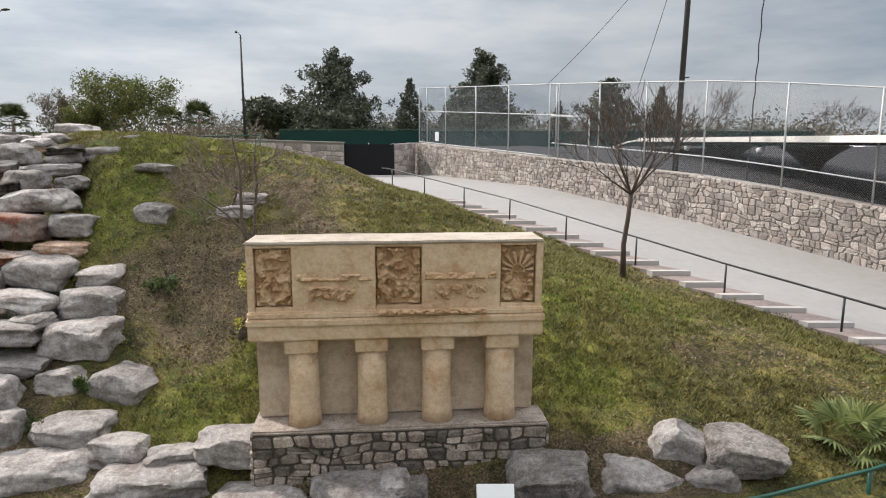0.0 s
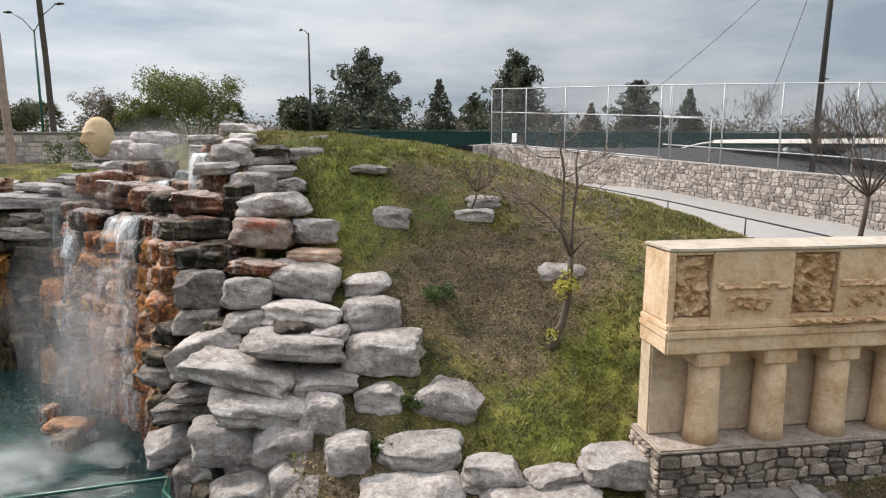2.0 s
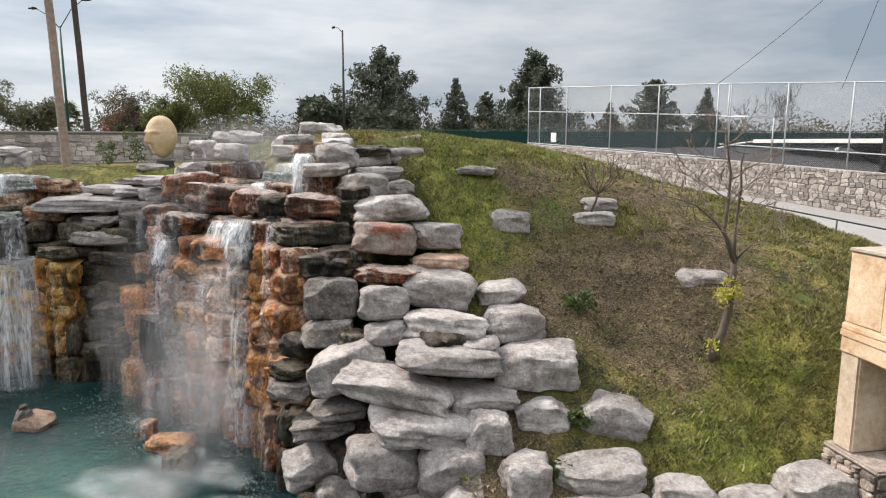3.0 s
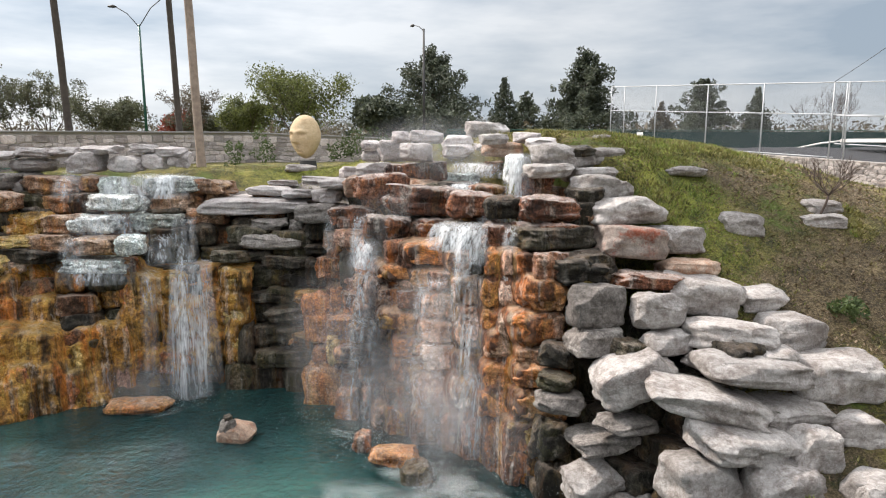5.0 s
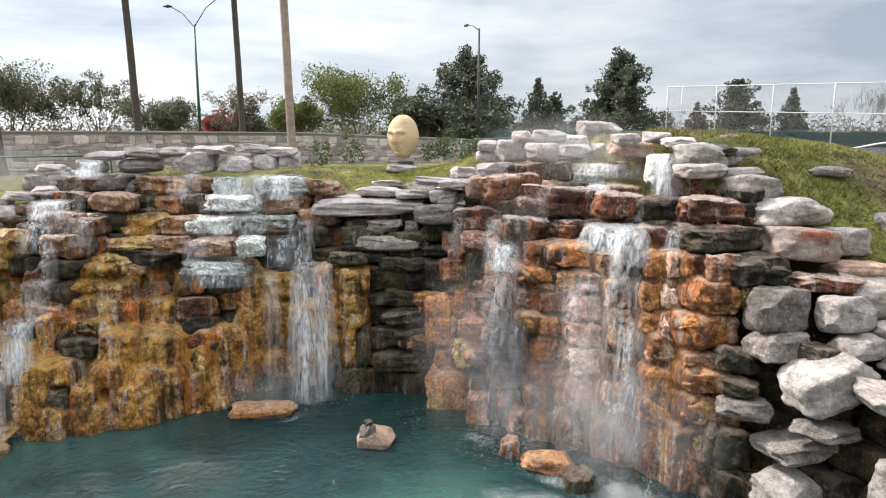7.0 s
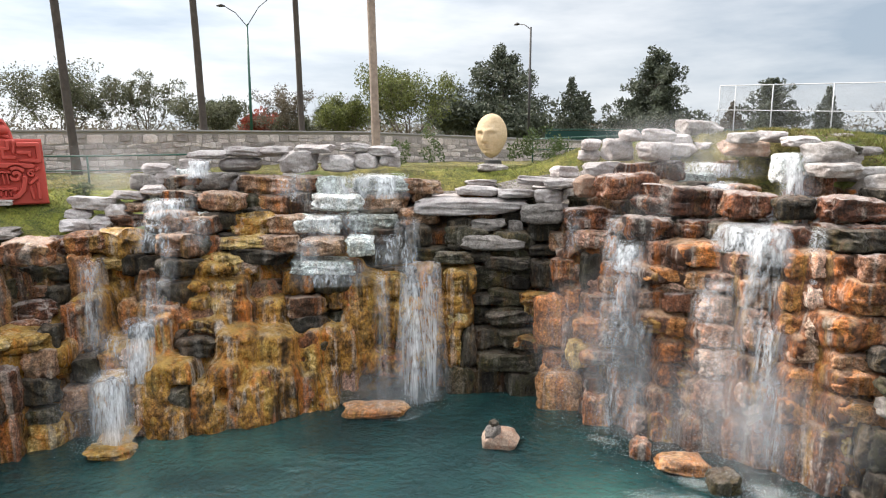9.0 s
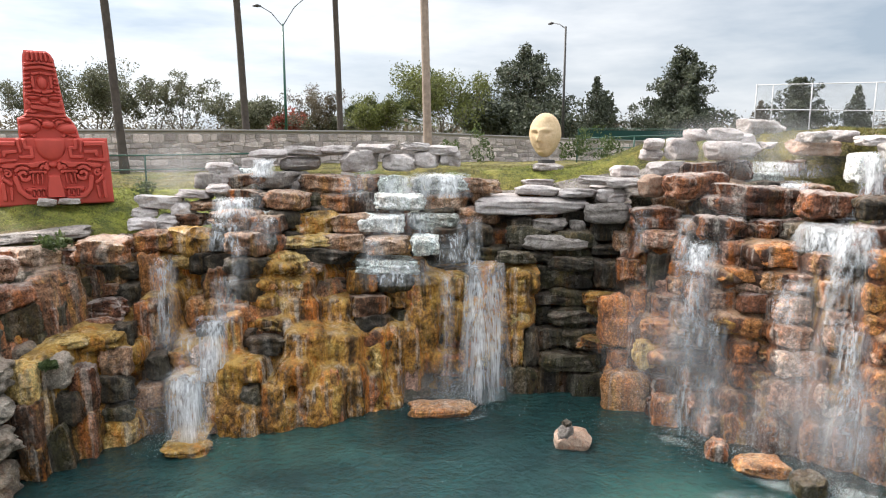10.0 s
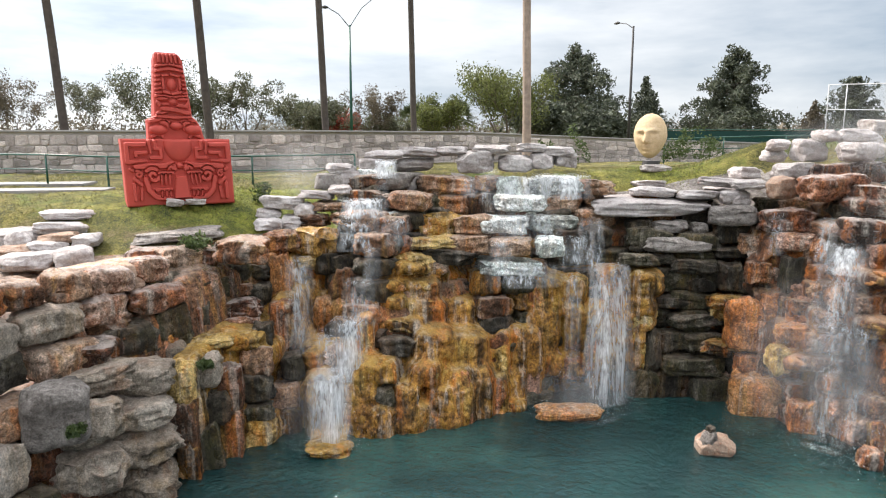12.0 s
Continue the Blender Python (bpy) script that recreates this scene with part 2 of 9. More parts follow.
KIND = {"maroon": REDBROWN, "rim": RIMSTONE, "crag": CRAG, "pale": PALE, "tan": TAN, "grey": GREYROCK, "rust": RUST, "pink": PINK, "ochre": OCHRE, "dark": DARKWET_SHADED, "brown": BROWNWET, "white": SCALE_WHITE, "red": REDSTAIN}


def ground_material():
    """Winter lawn: yellow-green blades with greener flushes, bare litter and worn earth."""
    m, n, l, p = material("winter_lawn")
    v = coords(n, l)
    patch = noise_tex(n, l, v, 0.32, 5, 0.6, 0.4)
    mid = noise_tex(n, l, v, 1.6, 6, 0.7)
    fine = noise_tex(n, l, v, 22.0, 6, 0.75)
    grass = ramp(n, l, mix(n, l, 0.5, mid, fine), [(0.40, (0.018, 0.018, 0.005)), (0.5, (0.13, 0.115, 0.024)), (0.60, (0.36, 0.29, 0.075))])
    flush = ramp(n, l, noise_tex(n, l, v, 0.55, 6, 0.65, 0.6), [(0.54, grey(0)), (0.64, grey(0.8))])
    grass = mix(n, l, flush, grass, (0.10, 0.145, 0.018))
    litter = ramp(n, l, mix(n, l, 0.35, fine, mid), [(0.40, (0.020, 0.013, 0.008)), (0.5, (0.105, 0.073, 0.038)), (0.62, (0.30, 0.225, 0.13))])
    zone = n.new("ShaderNodeAttribute")
    zone.attribute_name = "worn"
    fresh = n.new("ShaderNodeAttribute")
    fresh.attribute_name = "lush"
    grass = mix(n, l, fresh.outputs["Fac"], grass, ramp(n, l, mix(n, l, 0.5, mid, fine), [(0.40, (0.035, 0.055, 0.007)), (0.60, (0.36, 0.38, 0.05))]))
    where = mix(n, l, 0.42, ramp(n, l, mix(n, l, 0.5, patch, mid), [(0.36, grey(0)), (0.64, grey(1))]), zone.outputs["Fac"])
    col = mix(n, l, ramp(n, l, where, [(0.48, grey(0)), (0.66, grey(0.9))]), grass, litter)
    l.new(col, p.inputs["Base Color"])
    p.inputs["Roughness"].default_value = 0.95
    bump(n, l, p, mix(n, l, 0.5, fine, mid), 1.0, 0.25)
    return m


GROUND = ground_material()
CONCRETE = plain_material("pale_concrete", (0.285, 0.275, 0.265), 0.85, vary=0.1, scale=3.0)
ASPHALT = plain_material("asphalt", (0.045, 0.045, 0.048), 0.95)
ASPHALT.node_tree.nodes["Principled BSDF"].inputs["Specular IOR Level"].default_value = 0.12
STUCCO = stone_material("painted_stucco", (0.46, 0.31, 0.18), (0.64, 0.475, 0.31), (0.74, 0.60, 0.445), grain=0.9, stain=(0.42, 0.22, 0.095), stain_amount=0.55, vary=0.03, bump_d=0.012, speck=0.15)
STUCCO_WARM = stone_material("warm_carved_stucco", (0.38, 0.22, 0.11), (0.54, 0.36, 0.205), (0.64, 0.48, 0.315), grain=1.4, stain=(0.30, 0.13, 0.05), stain_amount=0.6, vary=0.03, bump_d=0.012, speck=0.15)
STUCCO_TOP = stone_material("pale_stucco_cap", (0.33, 0.27, 0.21), (0.43, 0.37, 0.30), (0.50, 0.445, 0.375), stain_amount=0.35, vary=0.02, bump_d=0.01, speck=0.15)
REDPAINT = plain_material("matt_red_paint", (0.46, 0.062, 0.045), 0.72, vary=0.16, scale=2.5)
HEADSTONE = stone_material("yellow_cast_stone", (0.50, 0.35, 0.19), (0.62, 0.465, 0.28), (0.69, 0.555, 0.375), stain=(0.38, 0.25, 0.13), stain_amount=0.3, vary=0.02, bump_d=0.008, speck=0.15)
GALV = plain_material("white_galvanised_pipe", (0.43, 0.44, 0.45), 0.5, 0.2)
WIRE = plain_material("galvanised_wire", (0.30, 0.31, 0.32), 0.5, 0.6)
GREENPIPE = plain_material("green_painted_steel", (0.012, 0.075, 0.052), 0.35)
BLACKPIPE = plain_material("black_painted_steel", (0.02, 0.024, 0.022), 0.4)
GREENSCREEN = plain_material("green_windscreen_cloth", (0.005, 0.04, 0.033), 0.9)
BLACKCLOTH = plain_material("black_gate_cloth", (0.006, 0.006, 0.008), 0.9)
# greyer stucco of the back wall; part of the niches' shade is in the colour
GREY_STUCCO_SHADED = stone_material("part_shaded_grey_stucco", (0.38, 0.285, 0.20), (0.52, 0.415, 0.305), (0.61, 0.51, 0.40), grain=0.7, stain=(0.30, 0.20, 0.12), stain_amount=0.5, vary=0.03, bump_d=0.012, speck=0.15)
DARK_MORTAR = plain_material("dark_mortar", (0.085, 0.07, 0.055), 0.95, scale=10)
MORTAR = plain_material("grey_mortar", (0.33, 0.305, 0.275), 0.95, scale=10)
WALLSTONE = stone_material("wall_fieldstone", (0.29, 0.245, 0.215), (0.49, 0.435, 0.395), (0.66, 0.61, 0.565), grain=1.6, stain=(0.33, 0.235, 0.17), stain_amount=0.35, vary=0.45, bump_d=0.015)
GREYSTONE = stone_material("pale_pink_fieldstone", (0.40, 0.345, 0.325), (0.60, 0.53, 0.505), (0.78, 0.715, 0.685), grain=1.6, stain=(0.44, 0.33, 0.27), stain_amount=0.4, vary=0.5, bump_d=0.015)
PLINTHSTONE = stone_material("brown_plinth_stone", (0.15, 0.115, 0.09), (0.34, 0.28, 0.23), (0.58, 0.50, 0.43), grain=1.8, stain=(0.07, 0.045, 0.03), stain_amount=0.5, vary=0.7, bump_d=0.015)
BARK = plain_material("grey_brown_bark", (0.10, 0.08, 0.062), 0.95, vary=0.4, scale=8, bump_s=0.8)
DARKTWIG = plain_material("dark_bare_twig", (0.085, 0.062, 0.05), 0.95, vary=0.3)
TWIG = plain_material("bare_twig", (0.17, 0.135, 0.11), 0.95, vary=0.3)
PALMBARK = plain_material("palm_bark", (0.30, 0.235, 0.19), 0.95, vary=0.45, scale=5, bump_s=0.9)
DARKPALM = plain_material("dark_palm_bark", (0.07, 0.058, 0.05), 0.95, vary=0.4, scale=5, bump_s=0.9)
BRICKTREAD = plain_material("rose_paver", (0.23, 0.185, 0.17), 0.9, vary=0.4, scale=18)
NOSING = plain_material("pale_step_nosing", (0.46, 0.43, 0.405), 0.85, vary=0.1, scale=6)
SLAB = stone_material("brown_grey_slab", (0.24, 0.19, 0.15), (0.38, 0.32, 0.27), (0.50, 0.44, 0.38), grain=1.6, stain=(0.16, 0.12, 0.09), stain_amount=0.6, vary=0.1, bump_d=0.02)
ROOFWHITE = plain_material("white_sheet_roof", (0.72, 0.70, 0.66), 0.6)
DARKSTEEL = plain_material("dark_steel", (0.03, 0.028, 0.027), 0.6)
SIGNWHITE = plain_material("white_sign", (0.75, 0.76, 0.76), 0.5, vary=0.03)


def leaf_material(name, low, high, trans=0.35):
    m, n, l, p = material(name)
    v = coords(n, l)
    isl = n.new("ShaderNodeNewGeometry").outputs["Random Per Island"]
    f = mix(n, l, 0.5, isl, noise_tex(n, l, v, 0.6, 4))
    l.new(ramp(n, l, f, [(0.2, low), (0.8, high)]), p.inputs["Base Color"])
    p.inputs["Roughness"].default_value = 0.65
    t = n.new("ShaderNodeBsdfTranslucent")
    l.new(ramp(n, l, f, [(0.2, low), (0.8, high)]), t.inputs["Color"])
    s = n.new("ShaderNodeMixShader")
    s.inputs["Fac"].default_value = trans
    out = n["Material Output"]
    l.new(p.outputs["BSDF"], s.inputs[1])
    l.new(t.outputs["BSDF"], s.inputs[2])
    l.new(s.outputs["Shader"], out.inputs["Surface"])
    return m


PINE = leaf_material("dark_pine_needles", (0.026, 0.035, 0.022), (0.113, 0.129, 0.082), 0.18)
OLIVE = leaf_material("olive_foliage", (0.035, 0.048, 0.012), (0.19, 0.21, 0.06))
GREYGREEN = leaf_material("grey_green_foliage", (0.03, 0.036, 0.02), (0.17, 0.175, 0.105))
# pale grey leaves: the haze of distance is put into their colour
FARWOOD = leaf_material("far_wood_haze_in_colour", (0.13, 0.135, 0.13), (0.22, 0.22, 0.205), 0.1)
DARKFAN = leaf_material("dark_fan_leaf", (0.02, 0.03, 0.012), (0.09, 0.11, 0.045))
SCRUB = leaf_material("dull_scrub", (0.05, 0.042, 0.028), (0.17, 0.14, 0.095))
REDLEAF = leaf_material("red_autumn_leaves", (0.16, 0.03, 0.02), (0.34, 0.09, 0.06))
YELLEAF = leaf_material("yellow_leaves", (0.30, 0.27, 0.03), (0.60, 0.57, 0.14))
FAN = leaf_material("fan_palm_leaf", (0.07, 0.10, 0.03), (0.30, 0.34, 0.13))
BLADE = leaf_material("grass_blade", (0.035, 0.040, 0.010), (0.32, 0.285, 0.09), 0.25)
GREENBLADE = leaf_material("green_grass_blade", (0.07, 0.11, 0.014), (0.31, 0.36, 0.07), 0.3)
LITTER = leaf_material("dry_leaf_litter", (0.08, 0.052, 0.03), (0.30, 0.21, 0.13), 0.1)
WEED = leaf_material("green_weed", (0.03, 0.052, 0.013), (0.12, 0.16, 0.05))


def water_material():
    m, n, l, p = material("warm_pool_water")
    v = coords(n, l)
    depth = noise_tex(n, l, v, 0.22, 3, 0.5, 0.3)
    col = ramp(n, l, depth, [(0.36, (0.005, 0.018, 0.021)), (0.52, (0.010, 0.036, 0.036)), (0.70, (0.034, 0.088, 0.075))])
    l.new(col, p.inputs["Base Color"])
    p.inputs["Roughness"].default_value, p.inputs["IOR"].default_value = 0.07, 1.33
    wv = mix(n, l, 0.5, noise_tex(n, l, v, 1.3, 5, 0.6, 0.8), noise_tex(n, l, v, 5.0, 5, 0.65, 0.5))
    bump(n, l, p, wv, 1.0, 0.16)
    return m


def fall_material(name, lo, hi, most, tint=(0.82, 0.85, 0.87)):
    """Thin falling water: white threads with clear gaps between them, frayed at its sides."""
    m, n, l, p = material(name)
    f = mix(n, l, 0.30, noise_tex(n, l, coords(n, l, (8.0, 8.0, 0.30)), 1.9, 8, 0.72, 0.25), noise_tex(n, l, coords(n, l, (5.0, 5.0, 2.0)), 2.0, 5))
    p.inputs["Base Color"].default_value = (*tint, 1)
    p.inputs["Roughness"].default_value = 0.4
    across = n.new("ShaderNodeSeparateXYZ")
    l.new(coords(n, l, space="Generated"), across.inputs["Vector"])
    side = ramp(n, l, across.outputs["X"], [(0.0, grey(0)), (0.34, grey(1)), (0.66, grey(1)), (1.0, grey(0))])
    foot = ramp(n, l, across.outputs["Z"], [(0.0, grey(0.5)), (0.25, grey(1)), (0.86, grey(1)), (1.0, grey(0.35))])
    a = mix(n, l, 1.0, ramp(n, l, f, [(lo, grey(0)), (hi, grey(most))]), mix(n, l, 1.0, side, foot, "MULTIPLY"), "MULTIPLY")
    strand = ramp(n, l, noise_tex(n, l, coords(n, l, (2.6, 2.6, 0.22)), 1.0, 3, 0.5, 0.3), [(0.36, grey(0.25)), (0.56, grey(1))])
    l.new(mix(n, l, 1.0, a, strand, "MULTIPLY"), p.inputs["Alpha"])
    bump(n, l, p, f, 0.5, 0.03)
    return m


WATER = water_material()
FALL = fall_material("falling_water", 0.34, 0.62, 0.95)
VEIL = fall_material("thin_water_veil", 0.42, 0.68, 0.72)


def foam_material():
    """Milky foam, thick in places and thinning out."""
    m, n, l, p = material("pool_foam")
    v = coords(n, l)
    f = mix(n, l, 0.4, noise_tex(n, l, v, 1.6, 5, 0.6), noise_tex(n, l, v, 14.0, 5, 0.7))
    p.inputs["Base Color"].default_value = (0.62, 0.68, 0.67, 1)
    p.inputs["Roughness"].default_value = 0.6
    mid = n.new("ShaderNodeVectorMath")
    mid.operation = "DISTANCE"
    l.new(coords(n, l, space="Generated"), mid.inputs[0])
    mid.inputs[1].default_value = (0.5, 0.5, 0.5)
    rim = ramp(n, l, mid.outputs["Value"], [(0.15, grey(1)), (0.52, grey(0))])
    l.new(mix(n, l, 1.0, ramp(n, l, f, [(0.40, grey(0)), (0.72, grey(0.5))]), rim, "MULTIPLY"), p.inputs["Alpha"])
    return m


FOAM = foam_material()
SPRAY = leaf_material("water_spray", (0.7, 0.74, 0.76), (0.85, 0.88, 0.9), 0.5)

# ---- building helpers ----
def part(name, data, mat, parent=None, label=""):
    """Links a bmesh or a mesh as one object, under a thing or a part where one is given."""
    if isinstance(data, bmesh.types.BMesh):
        me = bpy.data.meshes.new(name)
        data.to_mesh(me)
        data.free()
    else:
        me = data
    if not me.materials and mat:
        me.materials.append(mat)
    ob = new(name, me)
    if parent:
        ob.parent = parent
    if label:
        tagged(ob, label)
    return ob


def thing(name, label, category, m=None, group="", kind=""):
    ob = new(name)
    ob.empty_display_size = 0.2
    if m:
        ob.matrix_world = m
    return tagged(ob, label, category, group, kind)


def smooth(ob):
    ob.data.shade_smooth()
    return ob


def add_box(bm, m, sx, sy, sz, bevel=0.0, seg=1):
    """A box on its base, with its middle at the pose m."""
    r = bmesh.ops.create_cube(bm, size=1)
    bmesh.ops.transform(bm, matrix=m @ Matrix.Translation((0, 0, sz / 2)) @ Matrix.Diagonal((sx, sy, sz, 1)), verts=r["verts"])
    if bevel:
        edges = {e for v in r["verts"] for e in v.link_edges}
        bmesh.ops.bevel(bm, geom=list(edges), offset=bevel, segments=seg, affect="EDGES", clamp_overlap=True)


def add_tube(bm, points, radii, sides=8, caps=True):
    """A tapered tube along the points."""
    pts = [Vector(q) for q in points]
    if isinstance(radii, (int, float)):
        radii = [radii] * len(pts)
    rings = []
    for i, q in enumerate(pts):
        d = (pts[min(i + 1, len(pts) - 1)] - pts[max(i - 1, 0)]).normalized()
        a = d.orthogonal().normalized() if i == 0 else (a - d * a.dot(d)).normalized()
        b = d.cross(a)
        rings.append([bm.verts.new(q + (a * math.cos(2 * math.pi * k / sides) + b * math.sin(2 * math.pi * k / sides)) * radii[i]) for k in range(sides)])
    for r0, r1 in zip(rings, rings[1:]):
        for k in range(sides):
            bm.faces.new((r0[k], r0[(k + 1) % sides], r1[(k + 1) % sides], r1[k]))
    if caps:
        bm.faces.new(rings[0][::-1])
        bm.faces.new(rings[-1])


def sstep(a, b, x):
    t = np.clip((np.asarray(x, float) - a) / (np.asarray(b, float) - a), 0, 1)
    return t * t * (3 - 2 * t)


def along(y, ys, vs):
    return np.interp(y, ys, vs)


# ---- the lie of the land ----
SHORE = [(-9.0, 7.0), (-12.4, 13.3), (-13.7, 16.2), (-15.2, 17.6), (-17.0, 18.8), (-18.5, 20.4), (-19.6, 22.0), (-21.9, 22.5), (-24.0, 22.3), (-25.5, 21.4),
         (-27.0, 20.4), (-28.5, 19.9), (-29.9, 19.6), (-31.0, 20.1), (-32.2, 18.6), (-33.0, 17.0), (-34.2, 14.5), (-36.5, 7.0)]
RAIL_Y = [8.0, 18.5, 26.7, 32.0, 35.0, 45.0, 60.0]
RAIL_Z = [1.95, 3.2, 4.35, 4.9, 5.2, 5.2, 5.2]
WALL_XY = [(19.6, 13.8), (14.3, 22.0), (10.7, 27.6), (5.65, 35.4), (-1.85, 48.2)]
WALL_Y = [13.8, 22.0, 24.7, 27.6, 35.4, 48.2]
WALL_TOP = [4.45, 5.44, 5.82, 6.14, 6.66, 7.40]
WALL_FOOT = [2.0, 2.94, 3.37, 3.79, 4.80, 5.10]


def rail_x(y):
    """The lawn's edge, along the handrail."""
    y = np.asarray(y, float)
    return np.where(y < 35, 8.2 - (y - 18.5) * 0.66, -2.69 - (y - 35) * 0.4)


def wall_x(y):
    ys = [q[1] for q in WALL_XY]
    xs = [q[0] for q in WALL_XY]
    return np.interp(y, ys, xs) + np.where(np.asarray(y) < 13.8, (13.8 - np.asarray(y, float)) * 0.65, 0) + np.where(np.asarray(y) > 48.2, (np.asarray(y, float) - 48.2) * -0.58, 0)


def shore_distance(x, y):
    """Metres outside the pool's edge; negative over the water."""
    x, y = np.asarray(x, float), np.asarray(y, float)
    best = np.full(x.shape, 1e9)
    inside = np.zeros(x.shape, bool)
    ring = SHORE + [(-38, -4.0), (-8, -4.0)]
    for (x0, y0), (x1, y1) in zip(ring, ring[1:] + ring[:1]):
        dx, dy = x1 - x0, y1 - y0
        t = np.clip(((x - x0) * dx + (y - y0) * dy) / (dx * dx + dy * dy), 0, 1)
        best = np.minimum(best, np.hypot(x - x0 - t * dx, y - y0 - t * dy))
        if dy:
            cross = ((y0 > y) != (y1 > y)) & (x < (x1 - x0) * (y - y0) / dy + x0)
            inside ^= cross
    return np.where(inside, -best, best)


def upland(x, y):
    """The lawn hill and the terrace behind the falls."""
    u = np.clip((y - 10.6) / 13.0, 0, 1)
    east = 1.55 + np.sin(u * math.pi / 2) * np.clip(3.95 - 0.2 * x, 0.6, 6.15)
    u = np.clip((y - 11.6) / 11.6, 0, 1)
    bank = 1.5 + (0.7 * u * u * (3 - 2 * u) + 0.3 * u) * np.clip(4.9 - 0.13 * x, 0.6, 6.2)
    hill = east + (bank - east) * sstep(-1.0, -7.0, x)
    hill = hill + 0.33 * sstep(12.2, 14.5, y) * sstep(25, 20, y)
    hill = hill + (np.minimum(hill, 1.12 + 0.60 * np.maximum(y - 11.2, 0)) - hill) * sstep(-2.6, -3.6, x) * sstep(15.5, 13.8, y)
    hill = hill + (6.3 - hill) * sstep(25, 33, y) * sstep(4, -8, x)
    terrace = 4.75 + 1.75 * sstep(19, 27, y) - 0.25 * sstep(28, 36, y)
    west = 4.7 + 1.15 * sstep(19, 24.5, y) + 0.35 * sstep(27, 36, y)
    slope = np.interp(y, [14, 16, 17.7, 18.8, 19.7, 21, 22.2, 23.2], [1.2, 2.1, 2.9, 3.7, 4.2, 4.7, 5.25, 6.0])
    west = west + (np.minimum(west, slope) - west) * sstep(-32.0, -33.4, x)
    terrace = terrace + (west - terrace) * sstep(-29, -33, x)
    return hill + (terrace - hill) * sstep(-15.5, -19.5, x)


def cliff(x, d):
    """How high the ground may stand so many metres from the water's edge."""
    pile = -0.5 + 1.22 * d + 0.45 * np.maximum(d - 2.6, 0)
    face = -0.5 + 4.8 * sstep(1.2, 1.8, d) + 0.72 * np.maximum(d - 1.5, 0)
    skirt = -0.5 + 4.0 * sstep(0.5, 1.9, d) + 2.2 * sstep(3.0, 3.6, d) + 0.6 * np.maximum(d - 3.5, 0)
    k = 1.4 * np.exp(-(((x + 31.0) / 1.5) ** 2))
    left = -0.5 + 4.8 * sstep(0.8 + k, 1.6 + k, d) + 0.35 * np.maximum(d - 1.6 - k, 0)
    z = pile + (face - pile) * sstep(-13.2, -14.6, x)
    z = z + (skirt - z) * sstep(-23.0, -24.2, x)
    return z + (left - z) * sstep(-29.2, -30.6, x)


def height(x, y):
    x, y = np.asarray(x, float), np.asarray(y, float)
    up = upland(x, y)
    d = shore_distance(x, y)
    up = np.where(d > 0, np.minimum(up, cliff(x, np.maximum(d, 0))), up)
    z = np.where(d > 0, up, -1.3)
    z = z - 0.62 * np.exp(-(((x + 0.6) / 3.1) ** 4 + ((y - 10.85) / 0.85) ** 2)) * (d > 0)
    rail = along(y, RAIL_Y, RAIL_Z)
    r = rail_x(y) - x
    edge = np.minimum(rail, np.where(y < 10.6, 1.55, 99))
    z = np.where((d > 0) & (r < 7), edge - 0.10 * sstep(1.0, 0.5, r) + (z - edge) * sstep(0.4, 7.0, r), z)
    over = wall_x(y) - x
    z = np.where(r < 0, np.where(over > -0.45, along(y, RAIL_Y, RAIL_Z) - 0.7, along(y, WALL_Y, WALL_TOP) - 0.25), z)
    z = np.where((y < 10.0) & (d > 0), np.minimum(z, 1.2 + 0.35 * sstep(9, 10, y)), z)
    far = sstep(48, 56, y)
    z = z + (6.2 - z) * far * (d > 0)
    away = np.maximum(sstep(60, 140, np.hypot(x + 15, y - 20)), 0)
    return z + (5.6 - z) * away * (y > 10)


def spread(a, b, step, reach):
    core = list(np.arange(a, b, step))
    lo, hi, s = [a], [b], step
    while lo[-1] > -reach:
        s *= 1.35
        lo.append(lo[-1] - s)
        hi.append(hi[-1] + s)
    return np.array(lo[:0:-1] + core + hi)


def sheet(name, xs, ys, zs, mat):
    nx, ny = len(xs), len(ys)
    gx, gy = np.meshgrid(xs, ys)
    z = zs(gx, gy)
    me = bpy.data.meshes.new(name)
    idx = np.arange(nx * ny).reshape(ny, nx)
    quads = np.stack([idx[:-1, :-1], idx[:-1, 1:], idx[1:, 1:], idx[1:, :-1]], -1).reshape(-1, 4)
    me.from_pydata(np.stack([gx, gy, z], -1).reshape(-1, 3).tolist(), [], quads.tolist())
    me.update()
    me.materials.append(mat)
    return smooth(new(name, me))


def rough_height(x, y):
    z = height(x, y)
    return z + 0.05 * np.sin(x * 1.7 + np.sin(y * 1.1) * 2) * np.sin(y * 1.9 + np.cos(x * 0.8)) * (z > 1.3)


def spot(x, y, places):
    """Soft round places, each (x, y, reach east, reach north), added up to at most 1."""
    f = sum(np.exp(-(((x - a) / rx) ** 2 + ((y - b) / ry) ** 2)) for a, b, rx, ry in places)
    return np.clip(f, 0, 1)


